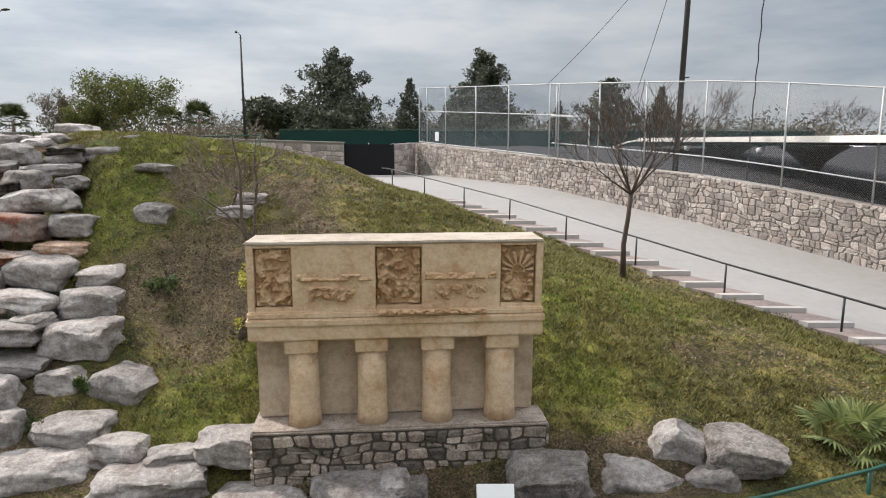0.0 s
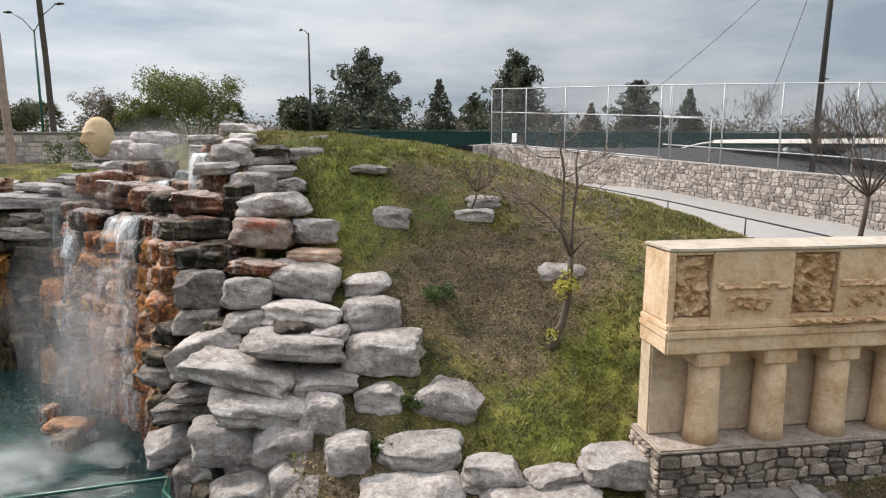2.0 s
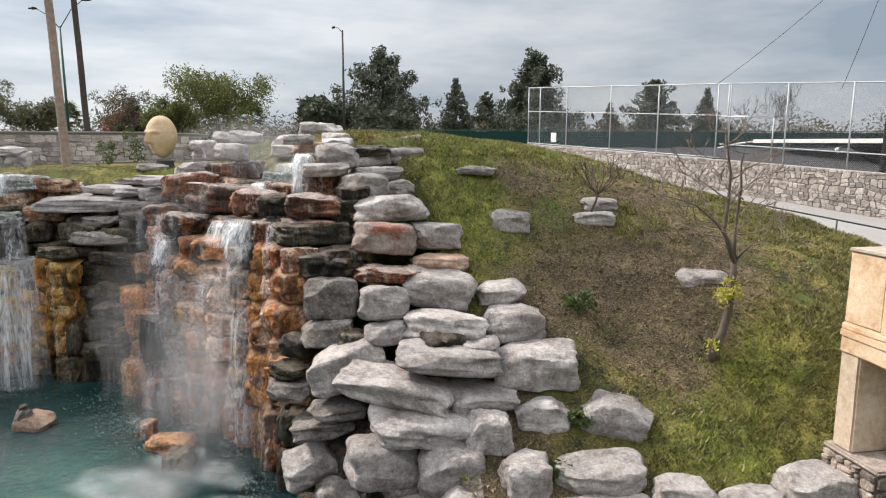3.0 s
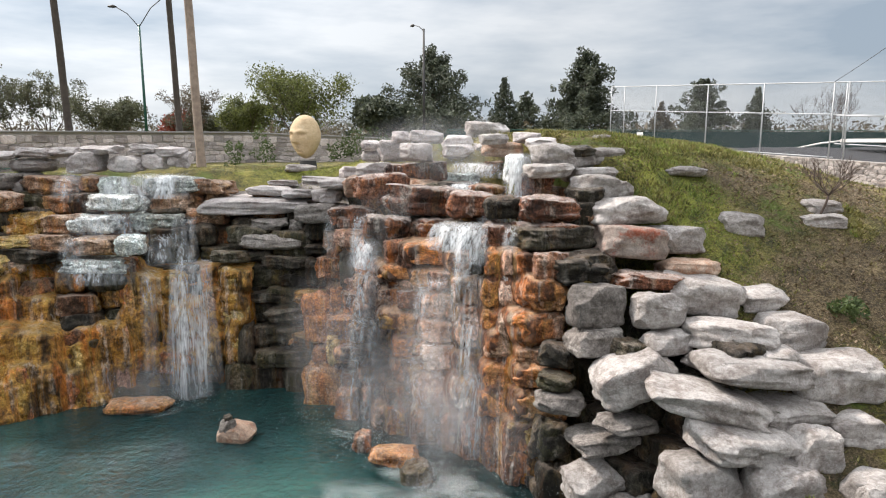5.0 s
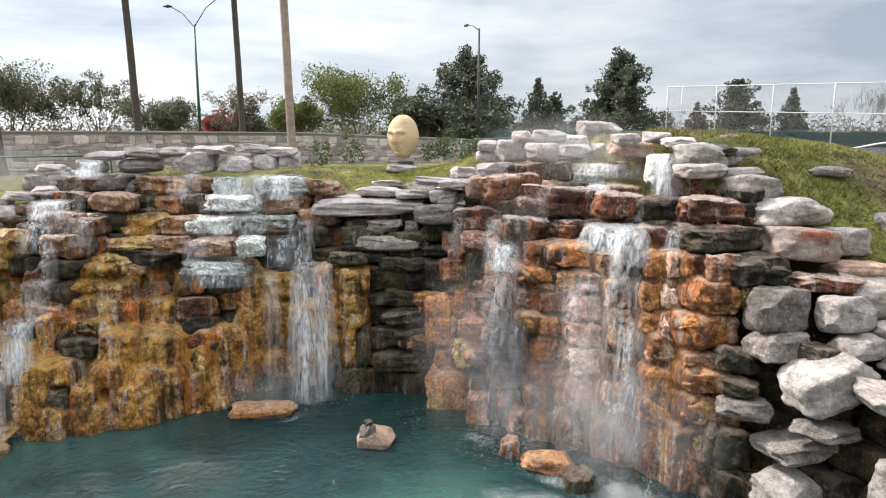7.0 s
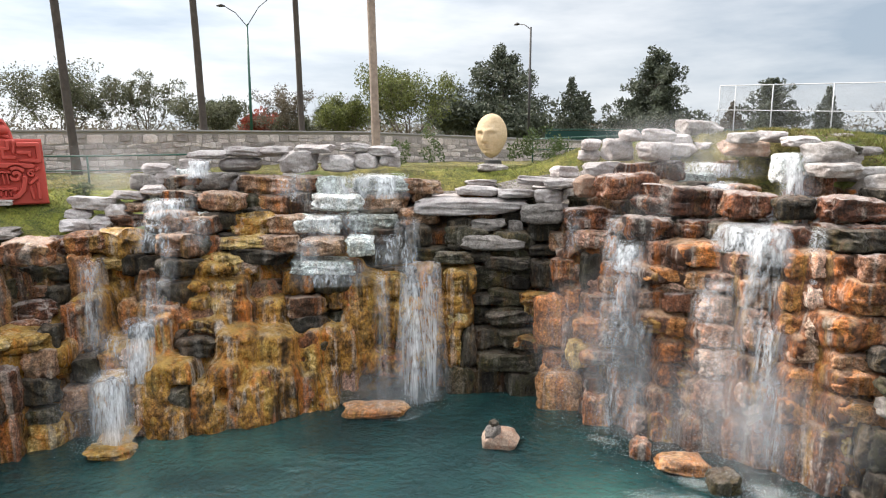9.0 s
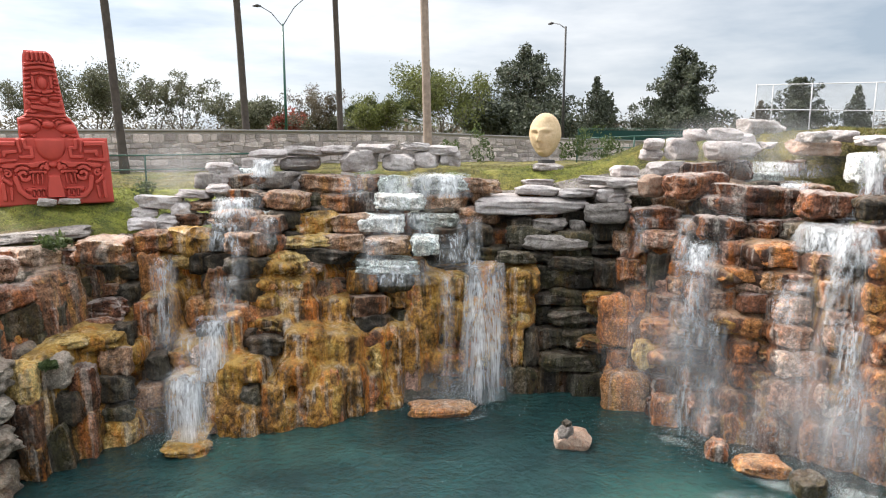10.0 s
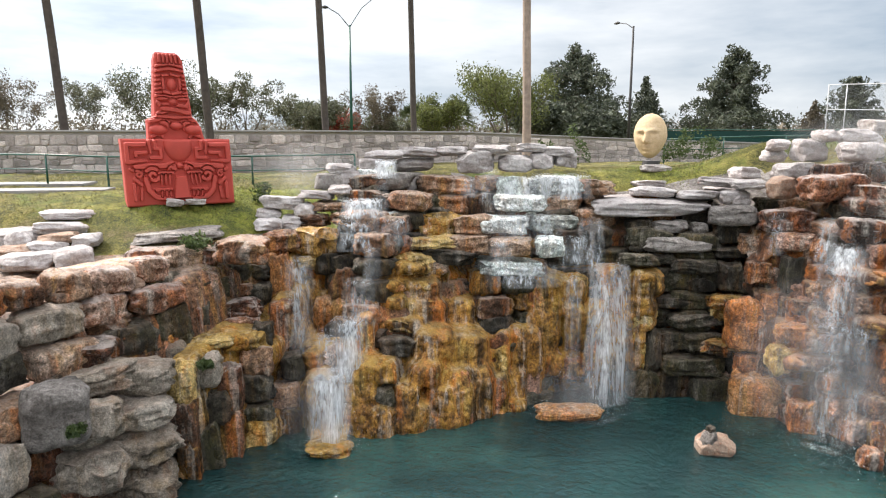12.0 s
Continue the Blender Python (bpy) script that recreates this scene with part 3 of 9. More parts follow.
WORN = [(-6.8, 17.2, 2.0, 1.8), (-4.6, 16.2, 1.3, 1.6), (-8.3, 16.0, 1.2, 1.0), (-4.3, 19.8, 1.5, 1.2), (6.1, 14.0, 1.1, 0.6), (3.2, 11.4, 1.5, 0.5), (-1.5, 10.9, 2.8, 0.9), (-7.4, 20.2, 1.2, 1.0), (-34.5, 21.6, 3.0, 0.9), (-8.8, 12.6, 1.6, 1.2), (-8.9, 14.6, 0.9, 1.0), (-6.8, 11.6, 1.6, 0.7), (1.4, 10.8, 2.4, 0.9), (-3.5, 17.4, 1.3, 1.5), (-5.6, 14.7, 1.3, 0.9), (4.2, 10.9, 1.2, 0.6)]
LUSH = [(-35.0, 24.2, 3.6, 2.4), (-31.6, 24.6, 1.6, 1.6), (-9.2, 20.0, 1.2, 3.0), (-5.0, 12.6, 1.5, 0.9), (3.0, 13.0, 1.0, 0.7), (-31.0, 25.5, 2.5, 1.4), (-7.5, 22.6, 2.5, 1.0), (5.0, 16.5, 1.5, 1.2), (-19.5, 27.0, 2.0, 1.0), (-3.8, 14.2, 0.9, 0.7), (2.6, 15.2, 0.7, 1.5)]


ground = sheet("ground", spread(-60, 24, 0.3, 2500), spread(-6, 56, 0.3, 2500), rough_height, GROUND)
ground.data.materials.append(GREYROCK)
ground.data.materials.append(BROWNWET)
ground.data.materials.append(ASPHALT)
at = np.array([tuple(v.co) for v in ground.data.vertices])
for zone_name, places in (("worn", WORN), ("lush", LUSH)):
    ground.data.attributes.new(zone_name, "FLOAT", "POINT").data.foreach_set("value", spot(at[:, 0], at[:, 1], places).astype("f"))
mids = np.array([tuple(f.center) for f in ground.data.polygons])
near = shore_distance(mids[:, 0], mids[:, 1])
slot = np.where((near < 4.6) & (mids[:, 0] < -13.8) & (mids[:, 0] > -29.5) & (mids[:, 1] < 26.2), 2, 0)
slot = np.where((near < 2.6) & (mids[:, 0] <= -29.5) & (mids[:, 0] > -33.5) & (mids[:, 2] < 5.0), 2, slot)
slot = np.where((mids[:, 0] < -30.0) & (mids[:, 1] < 20.6) & (mids[:, 0] > -48), 2, slot)
slot = np.where((slot == 2) & (mids[:, 2] > 5.3), 1, slot)
slot = np.where((near < 2.0) & (slot == 0) & (mids[:, 0] > -30), 1, slot)
slot = np.where((mids[:, 0] > wall_x(mids[:, 1]) + 0.2) & (mids[:, 1] < 62) & (mids[:, 1] > 8), 3, slot)
ground.data.polygons.foreach_set("material_index", slot.astype("i"))
tagged(ground, "sloping winter lawn of yellow-green grass with bare patches", "ground", kind="structure")

bm = bmesh.new()
outline = [(-5, -6)] + [(x + 0.9, y) for x, y in SHORE[:3]] + [(-14.3, 19.6), (-17.8, 22.9), (-19.5, 23.8), (-24.5, 24.6), (-27, 23.8), (-30, 23.4), (-33.6, 21.4), (-36.2, 17.4), (-38.5, 14), (-42, -6)]
bm.faces.new([bm.verts.new((x, y, 0.0)) for x, y in outline])
water = part("water", bm, WATER)
tagged(water, "milky teal pool water with small ripples", "water", kind="structure")

# ---- stairs, ramp, wall and fence ----
def strip(name, ys, x_of_left, x_of_right, z_of, thick, mat):
    """A slab that follows the slope between two lines."""
    bm = bmesh.new()
    rows = []
    for y in ys:
        xl, xr, z = float(x_of_left(y)), float(x_of_right(y)), float(z_of(y))
        rows.append([bm.verts.new(q) for q in ((xl, y, z), (xr, y, z), (xr, y, z - thick), (xl, y, z - thick))])
    for a, b in zip(rows, rows[1:]):
        for k in range(4):
            bm.faces.new((a[k], a[(k + 1) % 4], b[(k + 1) % 4], b[k]))
    bm.faces.new(rows[0][::-1])
    bm.faces.new(rows[-1])
    bmesh.ops.recalc_face_normals(bm, faces=bm.faces)
    return part(name, bm, mat)


def rail_z(y):
    return along(y, RAIL_Y, RAIL_Z)


def ramp_z(y):
    return rail_z(y) + 0.05 + (along(y, WALL_Y, WALL_FOOT) - rail_z(y)) * 0.5


STAIR_END = 31.0
ramp_ys = list(np.arange(7.0, 46.5, 0.75))
ramp_left = lambda y: rail_x(y) + (0.87 if y < STAIR_END else 0.87 - min(0.8, (y - STAIR_END) * 0.6))
ramp_ob = strip("pavement", ramp_ys, ramp_left, lambda y: wall_x(y) + 0.05, ramp_z, 0.4, CONCRETE)
tagged(ramp_ob, "pale concrete ramp along the stone wall", "pavement", kind="structure")

# broad shallow steps, each a concrete nosing with a paved tread behind it
stairs = thing("staircase", "broad outdoor steps with concrete nosings and rose pavers", "stairs", pose(8.2, 18.5, 3.2), kind="structure")
stairs_inv = stairs.matrix_world.inverted()
slope_turn = math.degrees(math.atan(0.66))
step_y = 9.0
while step_y < STAIR_END:
    run = 1.02
    z1 = float(rail_z(step_y + run * 0.2)) + 0.02
    bm = bmesh.new()
    for y0, y1, top, x_in in ((step_y, step_y + 0.2, z1 + 0.008, -0.36), (step_y + 0.2, step_y + run + 0.02, z1, -0.30)):
        vs = []
        for z in (top, top - 0.6):
            for x, y in ((rail_x(y0) + x_in, y0), (rail_x(y0) + 0.84, y0), (rail_x(y1) + 0.84, y1), (rail_x(y1) + x_in, y1)):
                vs.append(bm.verts.new((float(x), y, z)))
        for f in ((0, 1, 2, 3), (7, 6, 5, 4), (0, 4, 5, 1), (1, 5, 6, 2), (2, 6, 7, 3), (3, 7, 4, 0)):
            bm.faces.new([vs[k] for k in f])
        bmesh.ops.recalc_face_normals(bm, faces=bm.faces)
        for v in vs:
            v.co = stairs_inv @ v.co
        ob = part("nosing" if x_in < -0.33 else "tread", bm, NOSING if x_in < -0.33 else BRICKTREAD, stairs, "pale concrete nosing" if x_in < -0.33 else "rose paver tread")
        bm = bmesh.new()
    bm.free()
    step_y += run

handrail = thing("handrail", "dark green steel handrail beside the steps", "railing", pose(8.2, 18.5, 3.2))
hr_inv = handrail.matrix_world.inverted()
post_y = [10.3, 13.05, 15.78, 18.5, 21.23, 23.96, 26.7, 29.4, 32.2, 34.9]
for y in post_y:
    bm = bmesh.new()
    q = Vector((float(rail_x(y)) + 0.05, y, float(rail_z(y)) - 0.2))
    add_tube(bm, [hr_inv @ q, hr_inv @ (q + Vector((0, 0, 1.03)))], 0.03, 8)
    smooth(part("post", bm, BLACKPIPE, handrail))
bm = bmesh.new()
add_tube(bm, [hr_inv @ Vector((float(rail_x(y)) + 0.05, y, float(rail_z(y)) + 0.85)) for y in np.arange(9.5, 37.0, 0.9)], 0.03, 8)
smooth(part("top_rail", bm, BLACKPIPE, handrail))


def wall_body(name, points, tops, foots, thick, mat, label):
    """A wall of mortar with a rough core, on which the stones sit."""
    bm = bmesh.new()
    rows = []
    for i, (x, y) in enumerate(points):
        x0, y0 = points[max(i - 1, 0)]
        x1, y1 = points[min(i + 1, len(points) - 1)]
        nrm = Vector((y1 - y0, x0 - x1, 0)).normalized() * thick
        rows.append([bm.verts.new(q) for q in ((x, y, foots[i] - 0.6), (x, y, tops[i]), (x - nrm.x, y - nrm.y, tops[i]), (x - nrm.x, y - nrm.y, foots[i] - 0.6))])
    for a, b in zip(rows, rows[1:]):
        for k in range(4):
            bm.faces.new((a[k], b[k], b[(k + 1) % 4], a[(k + 1) % 4]))
    bm.faces.new(rows[0])
    bm.faces.new(rows[-1][::-1])
    bmesh.ops.recalc_face_normals(bm, faces=bm.faces)
    return tagged(part(name, bm, mat), label, "wall", kind="structure")


wall_pts = [(float(wall_x(y)), float(y)) for y in (13.8, 22.0, 24.7, 27.6, 31.5, 35.4, 42.0, 48.2)]
retaining = wall_body("wall_east", wall_pts, [float(along(y, WALL_Y, WALL_TOP)) for _, y in wall_pts], [float(along(y, WALL_Y, WALL_FOOT)) for _, y in wall_pts], -0.7, MORTAR,
                      "retaining wall of pale irregular fieldstones in grey mortar")

BACK = [(-62.0, 33.6), (-44.4, 34.7), (-34.0, 36.9), (-25.6, 44.0), (-15.0, 44.8), (-6.6, 45.0)]
BACK_TOP = [7.85, 7.88, 7.94, 8.0, 7.6, 7.36]
BACK_FOOT = [5.6, 5.7, 6.1, 6.2, 6.0, 5.2]
back_wall = wall_body("wall_north", BACK, BACK_TOP, BACK_FOOT, 0.4, MORTAR, "long grey fieldstone boundary wall with a plain cap")
gate_wall = wall_body("wall_gate", [(-3.2, 45.5), (-1.85, 47.9)], [7.3, 7.4], [5.1, 5.1], 0.35, MORTAR, "short fieldstone wall beside the gate")

fence = thing("chain_link_fence", "tall white galvanised chain-link fence on the stone wall", "fence", pose(5.65, 35.4, 6.66))
fence_inv = fence.matrix_world.inverted()


def fence_point(y, up):
    return Vector((float(wall_x(y)) + 0.3, y, float(along(y, WALL_Y, WALL_TOP)) + up))


FENCE_Y = [16.3, 19.1, 22.0, 24.7, 27.6, 30.2, 32.6, 35.0, 35.6, 38.8, 41.8, 45.0, 47.2, 48.2]
FENCE_H = 3.85
for y in FENCE_Y:
    bm = bmesh.new()
    add_tube(bm, [fence_inv @ fence_point(y, -0.1), fence_inv @ fence_point(y, FENCE_H + 0.04)], 0.038, 8)
    smooth(part("post", bm, GALV, fence))
for name, up, y0, y1, r in (("top_rail", FENCE_H, 14.2, 48.2, 0.029), ("middle_rail", 2.25, 33.4, 48.2, 0.028), ("bottom_rail", 0.08, 35.4, 48.2, 0.028), ("bottom_rail", 0.78, 14.2, 35.4, 0.029)):
    bm = bmesh.new()
    add_tube(bm, [fence_inv @ fence_point(y, up) for y in np.linspace(y0, y1, 14)], r, 8)
    smooth(part(name, bm, GALV, fence))
# the woven wire, one run of thin crossing strands
verts, faces = [], []
ys = np.arange(14.2 - FENCE_H, 48.2, 0.075)
for y in ys:
    for sgn in (1, -1):
        lo, hi = 0.05, FENCE_H
        ya, yb = (y, y + FENCE_H * 0.85) if sgn > 0 else (y + FENCE_H * 0.85, y)
        t0, t1 = 0.0, 1.0
        for lim, side in ((14.2, 1), (48.2, -1)):
            for _ in range(1):
                fa, fb = (ya - lim) * side, (yb - lim) * side
                if fa < 0 and fb < 0:
                    t0 = 2
                elif fa < 0:
                    t0 = max(t0, fa / (fa - fb))
                elif fb < 0:
                    t1 = min(t1, fa / (fa - fb))
        if t0 >= t1:
            continue
        a, b = (fence_point(ya + (yb - ya) * t, lo + (hi - lo) * t) for t in (t0, t1))
        k = len(verts)
        for q in (a, b):
            for ang in (0.5, 2.6, 4.7):
                verts.append(fence_inv @ (q + Vector((0.8 * math.cos(ang), 0.5 * math.cos(ang), math.sin(ang))) * 0.0042))
        faces += [(k, k + 1, k + 4, k + 3), (k + 1, k + 2, k + 5, k + 4), (k + 2, k, k + 3, k + 5)]
me = bpy.data.meshes.new("chain_link")
me.from_pydata([tuple(v) for v in verts], [], faces)
tagged(part("chain_link", me, WIRE, fence), "fine woven galvanised wire", kind="stuff")
# the small gate frame in the fence's corner and the white notice
bm = bmesh.new()
for a, b in (((33.0, 0.1), (33.0, 2.2)), ((35.3, 2.2), (33.0, 2.2)), ((35.0, 0.6), (35.0, 3.8))):
    add_tube(bm, [fence_inv @ (fence_point(*a) + Vector((-0.12, 0, 0))), fence_inv @ (fence_point(*b) + Vector((-0.12, 0, 0)))], 0.035, 8)
smooth(part("gate_frame", bm, GALV, fence))
bm = bmesh.new()
add_box(bm, fence_inv @ Matrix.Translation(fence_point(46.0, 0.25)) @ pose(0, 0, 0, 0, 0, -60), 0.5, 0.03, 0.62, 0.01)
part("notice", bm, SIGNWHITE, fence, "blank white notice")

gate = thing("gate", "wide closed gate covered with black cloth", "gate", pose(-4.9, 45.2, 5.15))
bm = bmesh.new()
add_box(bm, pose(0, 0, 0.05), 3.35, 0.05, 2.1)
part("cloth", bm, BLACKCLOTH, gate)
for x in (-1.68, 0.0, 1.68):
    bm = bmesh.new()
    add_tube(bm, [(x, 0.06, 0), (x, 0.06, 2.25)], 0.04, 8)
    smooth(part("post", bm, BLACKPIPE, gate))

bm = bmesh.new()
screen = thing("windscreen_fence", "long green windscreen on a court fence", "fence", pose(-12.6, 52, 6.0))
add_box(bm, pose(21, 0, 0.2), 42, 0.05, 2.1)
part("cloth", bm, GREENSCREEN, screen)
bm = bmesh.new()
add_tube(bm, [(0, 0, 2.4), (42, 0, 2.4)], 0.03, 6)
part("top_rail", bm, GREENPIPE, screen)
for k in range(11):
    bm = bmesh.new()
    add_tube(bm, [(k * 4.2, 0.05, 0), (k * 4.2, 0.05, 2.4)], 0.035, 6)
    part("post", bm, GREENPIPE, screen)

# ---- rocks ----
def rock_mesh(name, seed, cuts=10, cut_planes=5, square=5.0, rough=0.05, drip=0.0, keep=(0.70, 0.94), sharp=44):
    """A worn boulder within a unit box: a rounded block, broken by a few flat faces, pitted and cracked; drip: how far mineral flutes hang down it."""
    rnd = random.Random(seed)
    bm = bmesh.new()
    bmesh.ops.create_cube(bm, size=1)
    bmesh.ops.subdivide_edges(bm, edges=bm.edges, cuts=cuts, use_grid_fill=True)
    off = Vector((seed * 3.1, seed * 1.7, seed * 0.9))
    planes = []
    for _ in range(cut_planes):
        d = Vector((rnd.uniform(-1, 1), rnd.uniform(-1, 1), rnd.uniform(-0.55, 0.9))).normalized()
        reach = 0.5 * (abs(d.x) ** 1.3 + abs(d.y) ** 1.3 + abs(d.z) ** 1.3) ** (1 / 1.3)
        planes.append((d, reach * rnd.uniform(*keep)))
    seam, tilt = rnd.uniform(-0.2, 0.25), rnd.uniform(-0.25, 0.25)
    for v in bm.verts:
        p = v.co * 2
        r = (abs(p.x) ** square + abs(p.y) ** square + abs(p.z) ** square) ** (1 / square)
        p = p / r * 0.5
        ball = p.normalized()
        p += noise.noise_vector(p * 1.5 + off) * 0.085
        for d, k in planes:
            over = p.dot(d) - k
            if over > 0:
                p -= d * over * 0.9
        lump = noise.noise_vector(p * 3.0 + off) * rough * 0.9
        chip = noise.turbulence_vector(p * 5.5 + off, 3, False) * rough * 0.55
        grit = noise.turbulence_vector(p * 12.0 + off, 2, True) * rough * 0.22
        line = p.z - seam - tilt * p.x - 0.12 * noise.noise(p * 2.2 + off)
        crack = rough * 0.9 * math.exp(-(line / 0.025) ** 2) * max(0, noise.noise(Vector((p.x * 1.4, p.y * 1.4, 9)) + off) + 0.15)
        p = p + lump + chip + grit - Vector((ball.x, ball.y, 0)) * crack
        if drip:
            run = noise.noise(Vector((p.x * 7, p.y * 7, p.z * 1.1)) + off)
            fine = noise.noise(Vector((p.x * 17, p.y * 17, p.z * 2.0)) - off)
            p += Vector((ball.x, ball.y, 0)) * (run * 0.7 + fine * 0.35) * drip + Vector((0, 0, -2.0 * drip * max(0, run) * max(0, -p.z * 2)))
        v.co = p
    lo = [min(v.co[k] for v in bm.verts) for k in range(3)]
    hi = [max(v.co[k] for v in bm.verts) for k in range(3)]
    for v in bm.verts:
        v.co = Vector([(v.co[k] - lo[k]) / (hi[k] - lo[k]) - 0.5 for k in range(3)])
    me = bpy.data.meshes.new(name)
    bm.to_mesh(me)
    bm.free()
    me.materials.append(PALE)
    me.shade_smooth()
    me.set_sharp_from_angle(angle=radians(sharp))
    return me


ROCKS = [rock_mesh("boulder", k + 1, cuts=15, cut_planes=4 + k % 4, square=5.0 + 1.6 * (k % 4), rough=0.06, keep=(0.74, 0.96), sharp=36) for k in range(30)]
LUMPS = [rock_mesh("lump", k + 140, cuts=16, cut_planes=2, square=4.4, rough=0.12, drip=0.05, sharp=60) for k in range(16)]
DRIPS = [rock_mesh("dripstone", k + 170, cuts=15, cut_planes=3, square=5.5 + 1.5 * (k % 3), rough=0.095, drip=0.03, keep=(0.80, 0.98), sharp=50) for k in range(20)]
FACE_STONES = [rock_mesh("stone", k + 60, cuts=9, cut_planes=3, square=6.0, rough=0.09, drip=0.03, keep=(0.80, 0.98), sharp=50) for k in range(18)]
ROCK_GROUP = ""
ROCK_FACE = None
LAID = []
ROCK_LABEL = {
    "pale": "pale grey limestone boulder with a weathered rough top", "tan": "tan limestone boulder with brown stains", "grey": "rough dark grey boulder with weathered faces",
    "rust": "wet rust-orange stained boulder", "pink": "wet pink-brown stained boulder", "ochre": "ochre boulder coated with travertine", "rim": "pale lime-crusted boulder at the brim of the falls", "crag": "rough grey-brown outcrop with rounded folds and damp stains", "dark": "dark wet boulder beside the falling water",
    "maroon": "dark red-brown wet ledge stone with a pale dusty top", "brown": "brown wet boulder with a grey top", "white": "boulder coated with white lime scale", "red": "grey boulder with a red rust stain"}
rock_rnd = random.Random(11)


def rock(kind, x, y, z, w, d, h, turn=0, lean=0):
    """One boulder, with its middle at x, y, z; lean: degrees by which its right end hangs down."""
    laid = ROCK_FACE is not None
    ob = new("stone" if laid else "boulder", rock_rnd.choice(LUMPS if kind in ("ochre", "crag") else DRIPS if kind in ("maroon", "rust", "pink", "white", "dark", "brown") else ROCKS))
    flip = 180 if rock_rnd.random() < 0.5 else 0
    foot = z - h / 2
    if -0.35 < foot < 0.5 and z > 0.2:
        z, h = z - (foot + 0.4) / 2, h + foot + 0.4
    grow = 1.2 if kind in ("ochre", "rust") else 1.14 if kind in ("maroon", "rust", "pink", "brown", "dark") else 1.03
    ob.matrix_world = pose(x, y, z, rock_rnd.uniform(-5, 5), lean + rock_rnd.uniform(-4, 4), turn + flip if not lean else turn) @ Matrix.Diagonal((w * grow, d, h * grow, 1))
    ob.material_slots[0].link = "OBJECT"
    ob.material_slots[0].material = KIND[kind]
    LAID.append((kind, x, y, z, w * grow, d, h * grow))
    if laid:
        ob.parent = ROCK_FACE
        return ob
    return tagged(ob, ROCK_LABEL[kind], "boulder", ROCK_GROUP)


def face_stones(cliff_ob, stretch, courses, setback, kinds, seed, size=(0.75, 1.5), proud=0.25):
    """Courses of rough blocks along the shore between two of its corners. courses: heights of the bed joints; setback(z): metres behind the shore line."""
    rnd = random.Random(seed)
    pts = [Vector((*SHORE[k], 0)) for k in range(stretch[0], stretch[1] + 1)]
    lengths = [(b - a).length for a, b in zip(pts, pts[1:])]
    total = sum(lengths)
    for z0, z1 in zip(courses, courses[1:]):
        s = rnd.uniform(-0.4, 0.0)
        while s < total:
            w = rnd.uniform(*size)
            mid = min(max(s + w / 2, 0), total - 0.01)
            for (a, b), ln in zip(zip(pts, pts[1:]), lengths):
                if mid < ln:
                    break
                mid -= ln
            t = (b - a).normalized()
            out = Vector((t.y, -t.x, 0)) if shore_distance(a.x + t.x * 0.5 - t.y * 0.3, a.y + t.y * 0.5 + t.x * 0.3) < 0 else Vector((-t.y, t.x, 0))
            # out points away from the water
            depth = rnd.uniform(0.9, 1.3)
            h = (z1 - z0) * rnd.uniform(0.92, 1.18)
            c = a + t * mid + out * (setback((z0 + z1) / 2) + depth * 0.5 - rnd.uniform(0, proud)) + Vector((0, 0, (z0 + z1) / 2 + rnd.uniform(-0.06, 0.06)))
            ob = new("stone", rnd.choice(FACE_STONES))
            ob.parent = cliff_ob
            turn = math.degrees(math.atan2(t.y, t.x)) + rnd.uniform(-8, 8)
            ob.matrix_world = pose(c.x, c.y, c.z, rnd.uniform(-5, 5), rnd.uniform(-5, 5), turn) @ Matrix.Diagonal((w * 1.04, depth, h * 1.06, 1))
            ob.material_slots[0].link = "OBJECT"
            ob.material_slots[0].material = KIND[rnd.choice(kinds)]
            s += w


cliff_ob = thing("waterfall_cliff", "tall rock face of stacked wet stones stained orange and brown", "cliff", kind="structure")
rise = [-0.5, 0.15, 0.7, 1.35, 1.9, 2.55, 3.1, 3.75, 4.3, 4.9]
# dark backing stones also put the shade of the gaps into their colour
face_stones(cliff_ob, (1, 2), rise[:8], lambda z: 0.1 + 0.62 * z, ["dark"], 15, size=(0.8, 1.6))
face_stones(cliff_ob, (2, 3), rise, lambda z: 0.75 + 0.1 * z, ["rust", "dark", "rust"], 1)
face_stones(cliff_ob, (3, 5), rise, lambda z: 1.05 + 0.05 * z, ["pink", "brown", "rust", "pink", "rust"], 2, proud=0.4)
face_stones(cliff_ob, (5, 6), rise, lambda z: 0.95 + 0.08 * z, ["rust", "brown", "dark"], 3, size=(0.6, 1.1))
# all dark: the deep recess's shade is put into these stones' colour
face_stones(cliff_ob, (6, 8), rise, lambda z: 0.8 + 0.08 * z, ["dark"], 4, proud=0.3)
face_stones(cliff_ob, (8, 9), rise[:8], lambda z: 0.3 + 0.2 * z, ["dark", "brown", "ochre"], 5)
face_stones(cliff_ob, (9, 13), rise[6:] + [5.5], lambda z: 2.7, ["dark", "dark", "brown"], 6, size=(0.7, 1.2))
face_stones(cliff_ob, (12, 14), rise, lambda z: 0.95 + 0.28 * z, ["ochre", "brown", "dark"], 7)
bank = [-0.5, 0.4, 1.25, 2.1, 2.85, 3.55, 4.2, 4.8]
face_stones(cliff_ob, (14, 16), bank, lambda z: 0.45 + 0.3 * z, ["crag", "maroon", "dark", "brown"], 8, size=(0.8, 1.6), proud=0.3)
face_stones(cliff_ob, (16, 17), bank, lambda z: 0.45 + 0.3 * z, ["crag", "maroon", "dark", "brown"], 9, size=(0.8, 1.7), proud=0.3)
over = [4.9, 5.4, 5.9, 6.4]
face_stones(cliff_ob, (2, 6), over, lambda z: 1.3 + (z - 4.9) * 1.3, ["brown", "dark", "brown"], 12, proud=0.4)
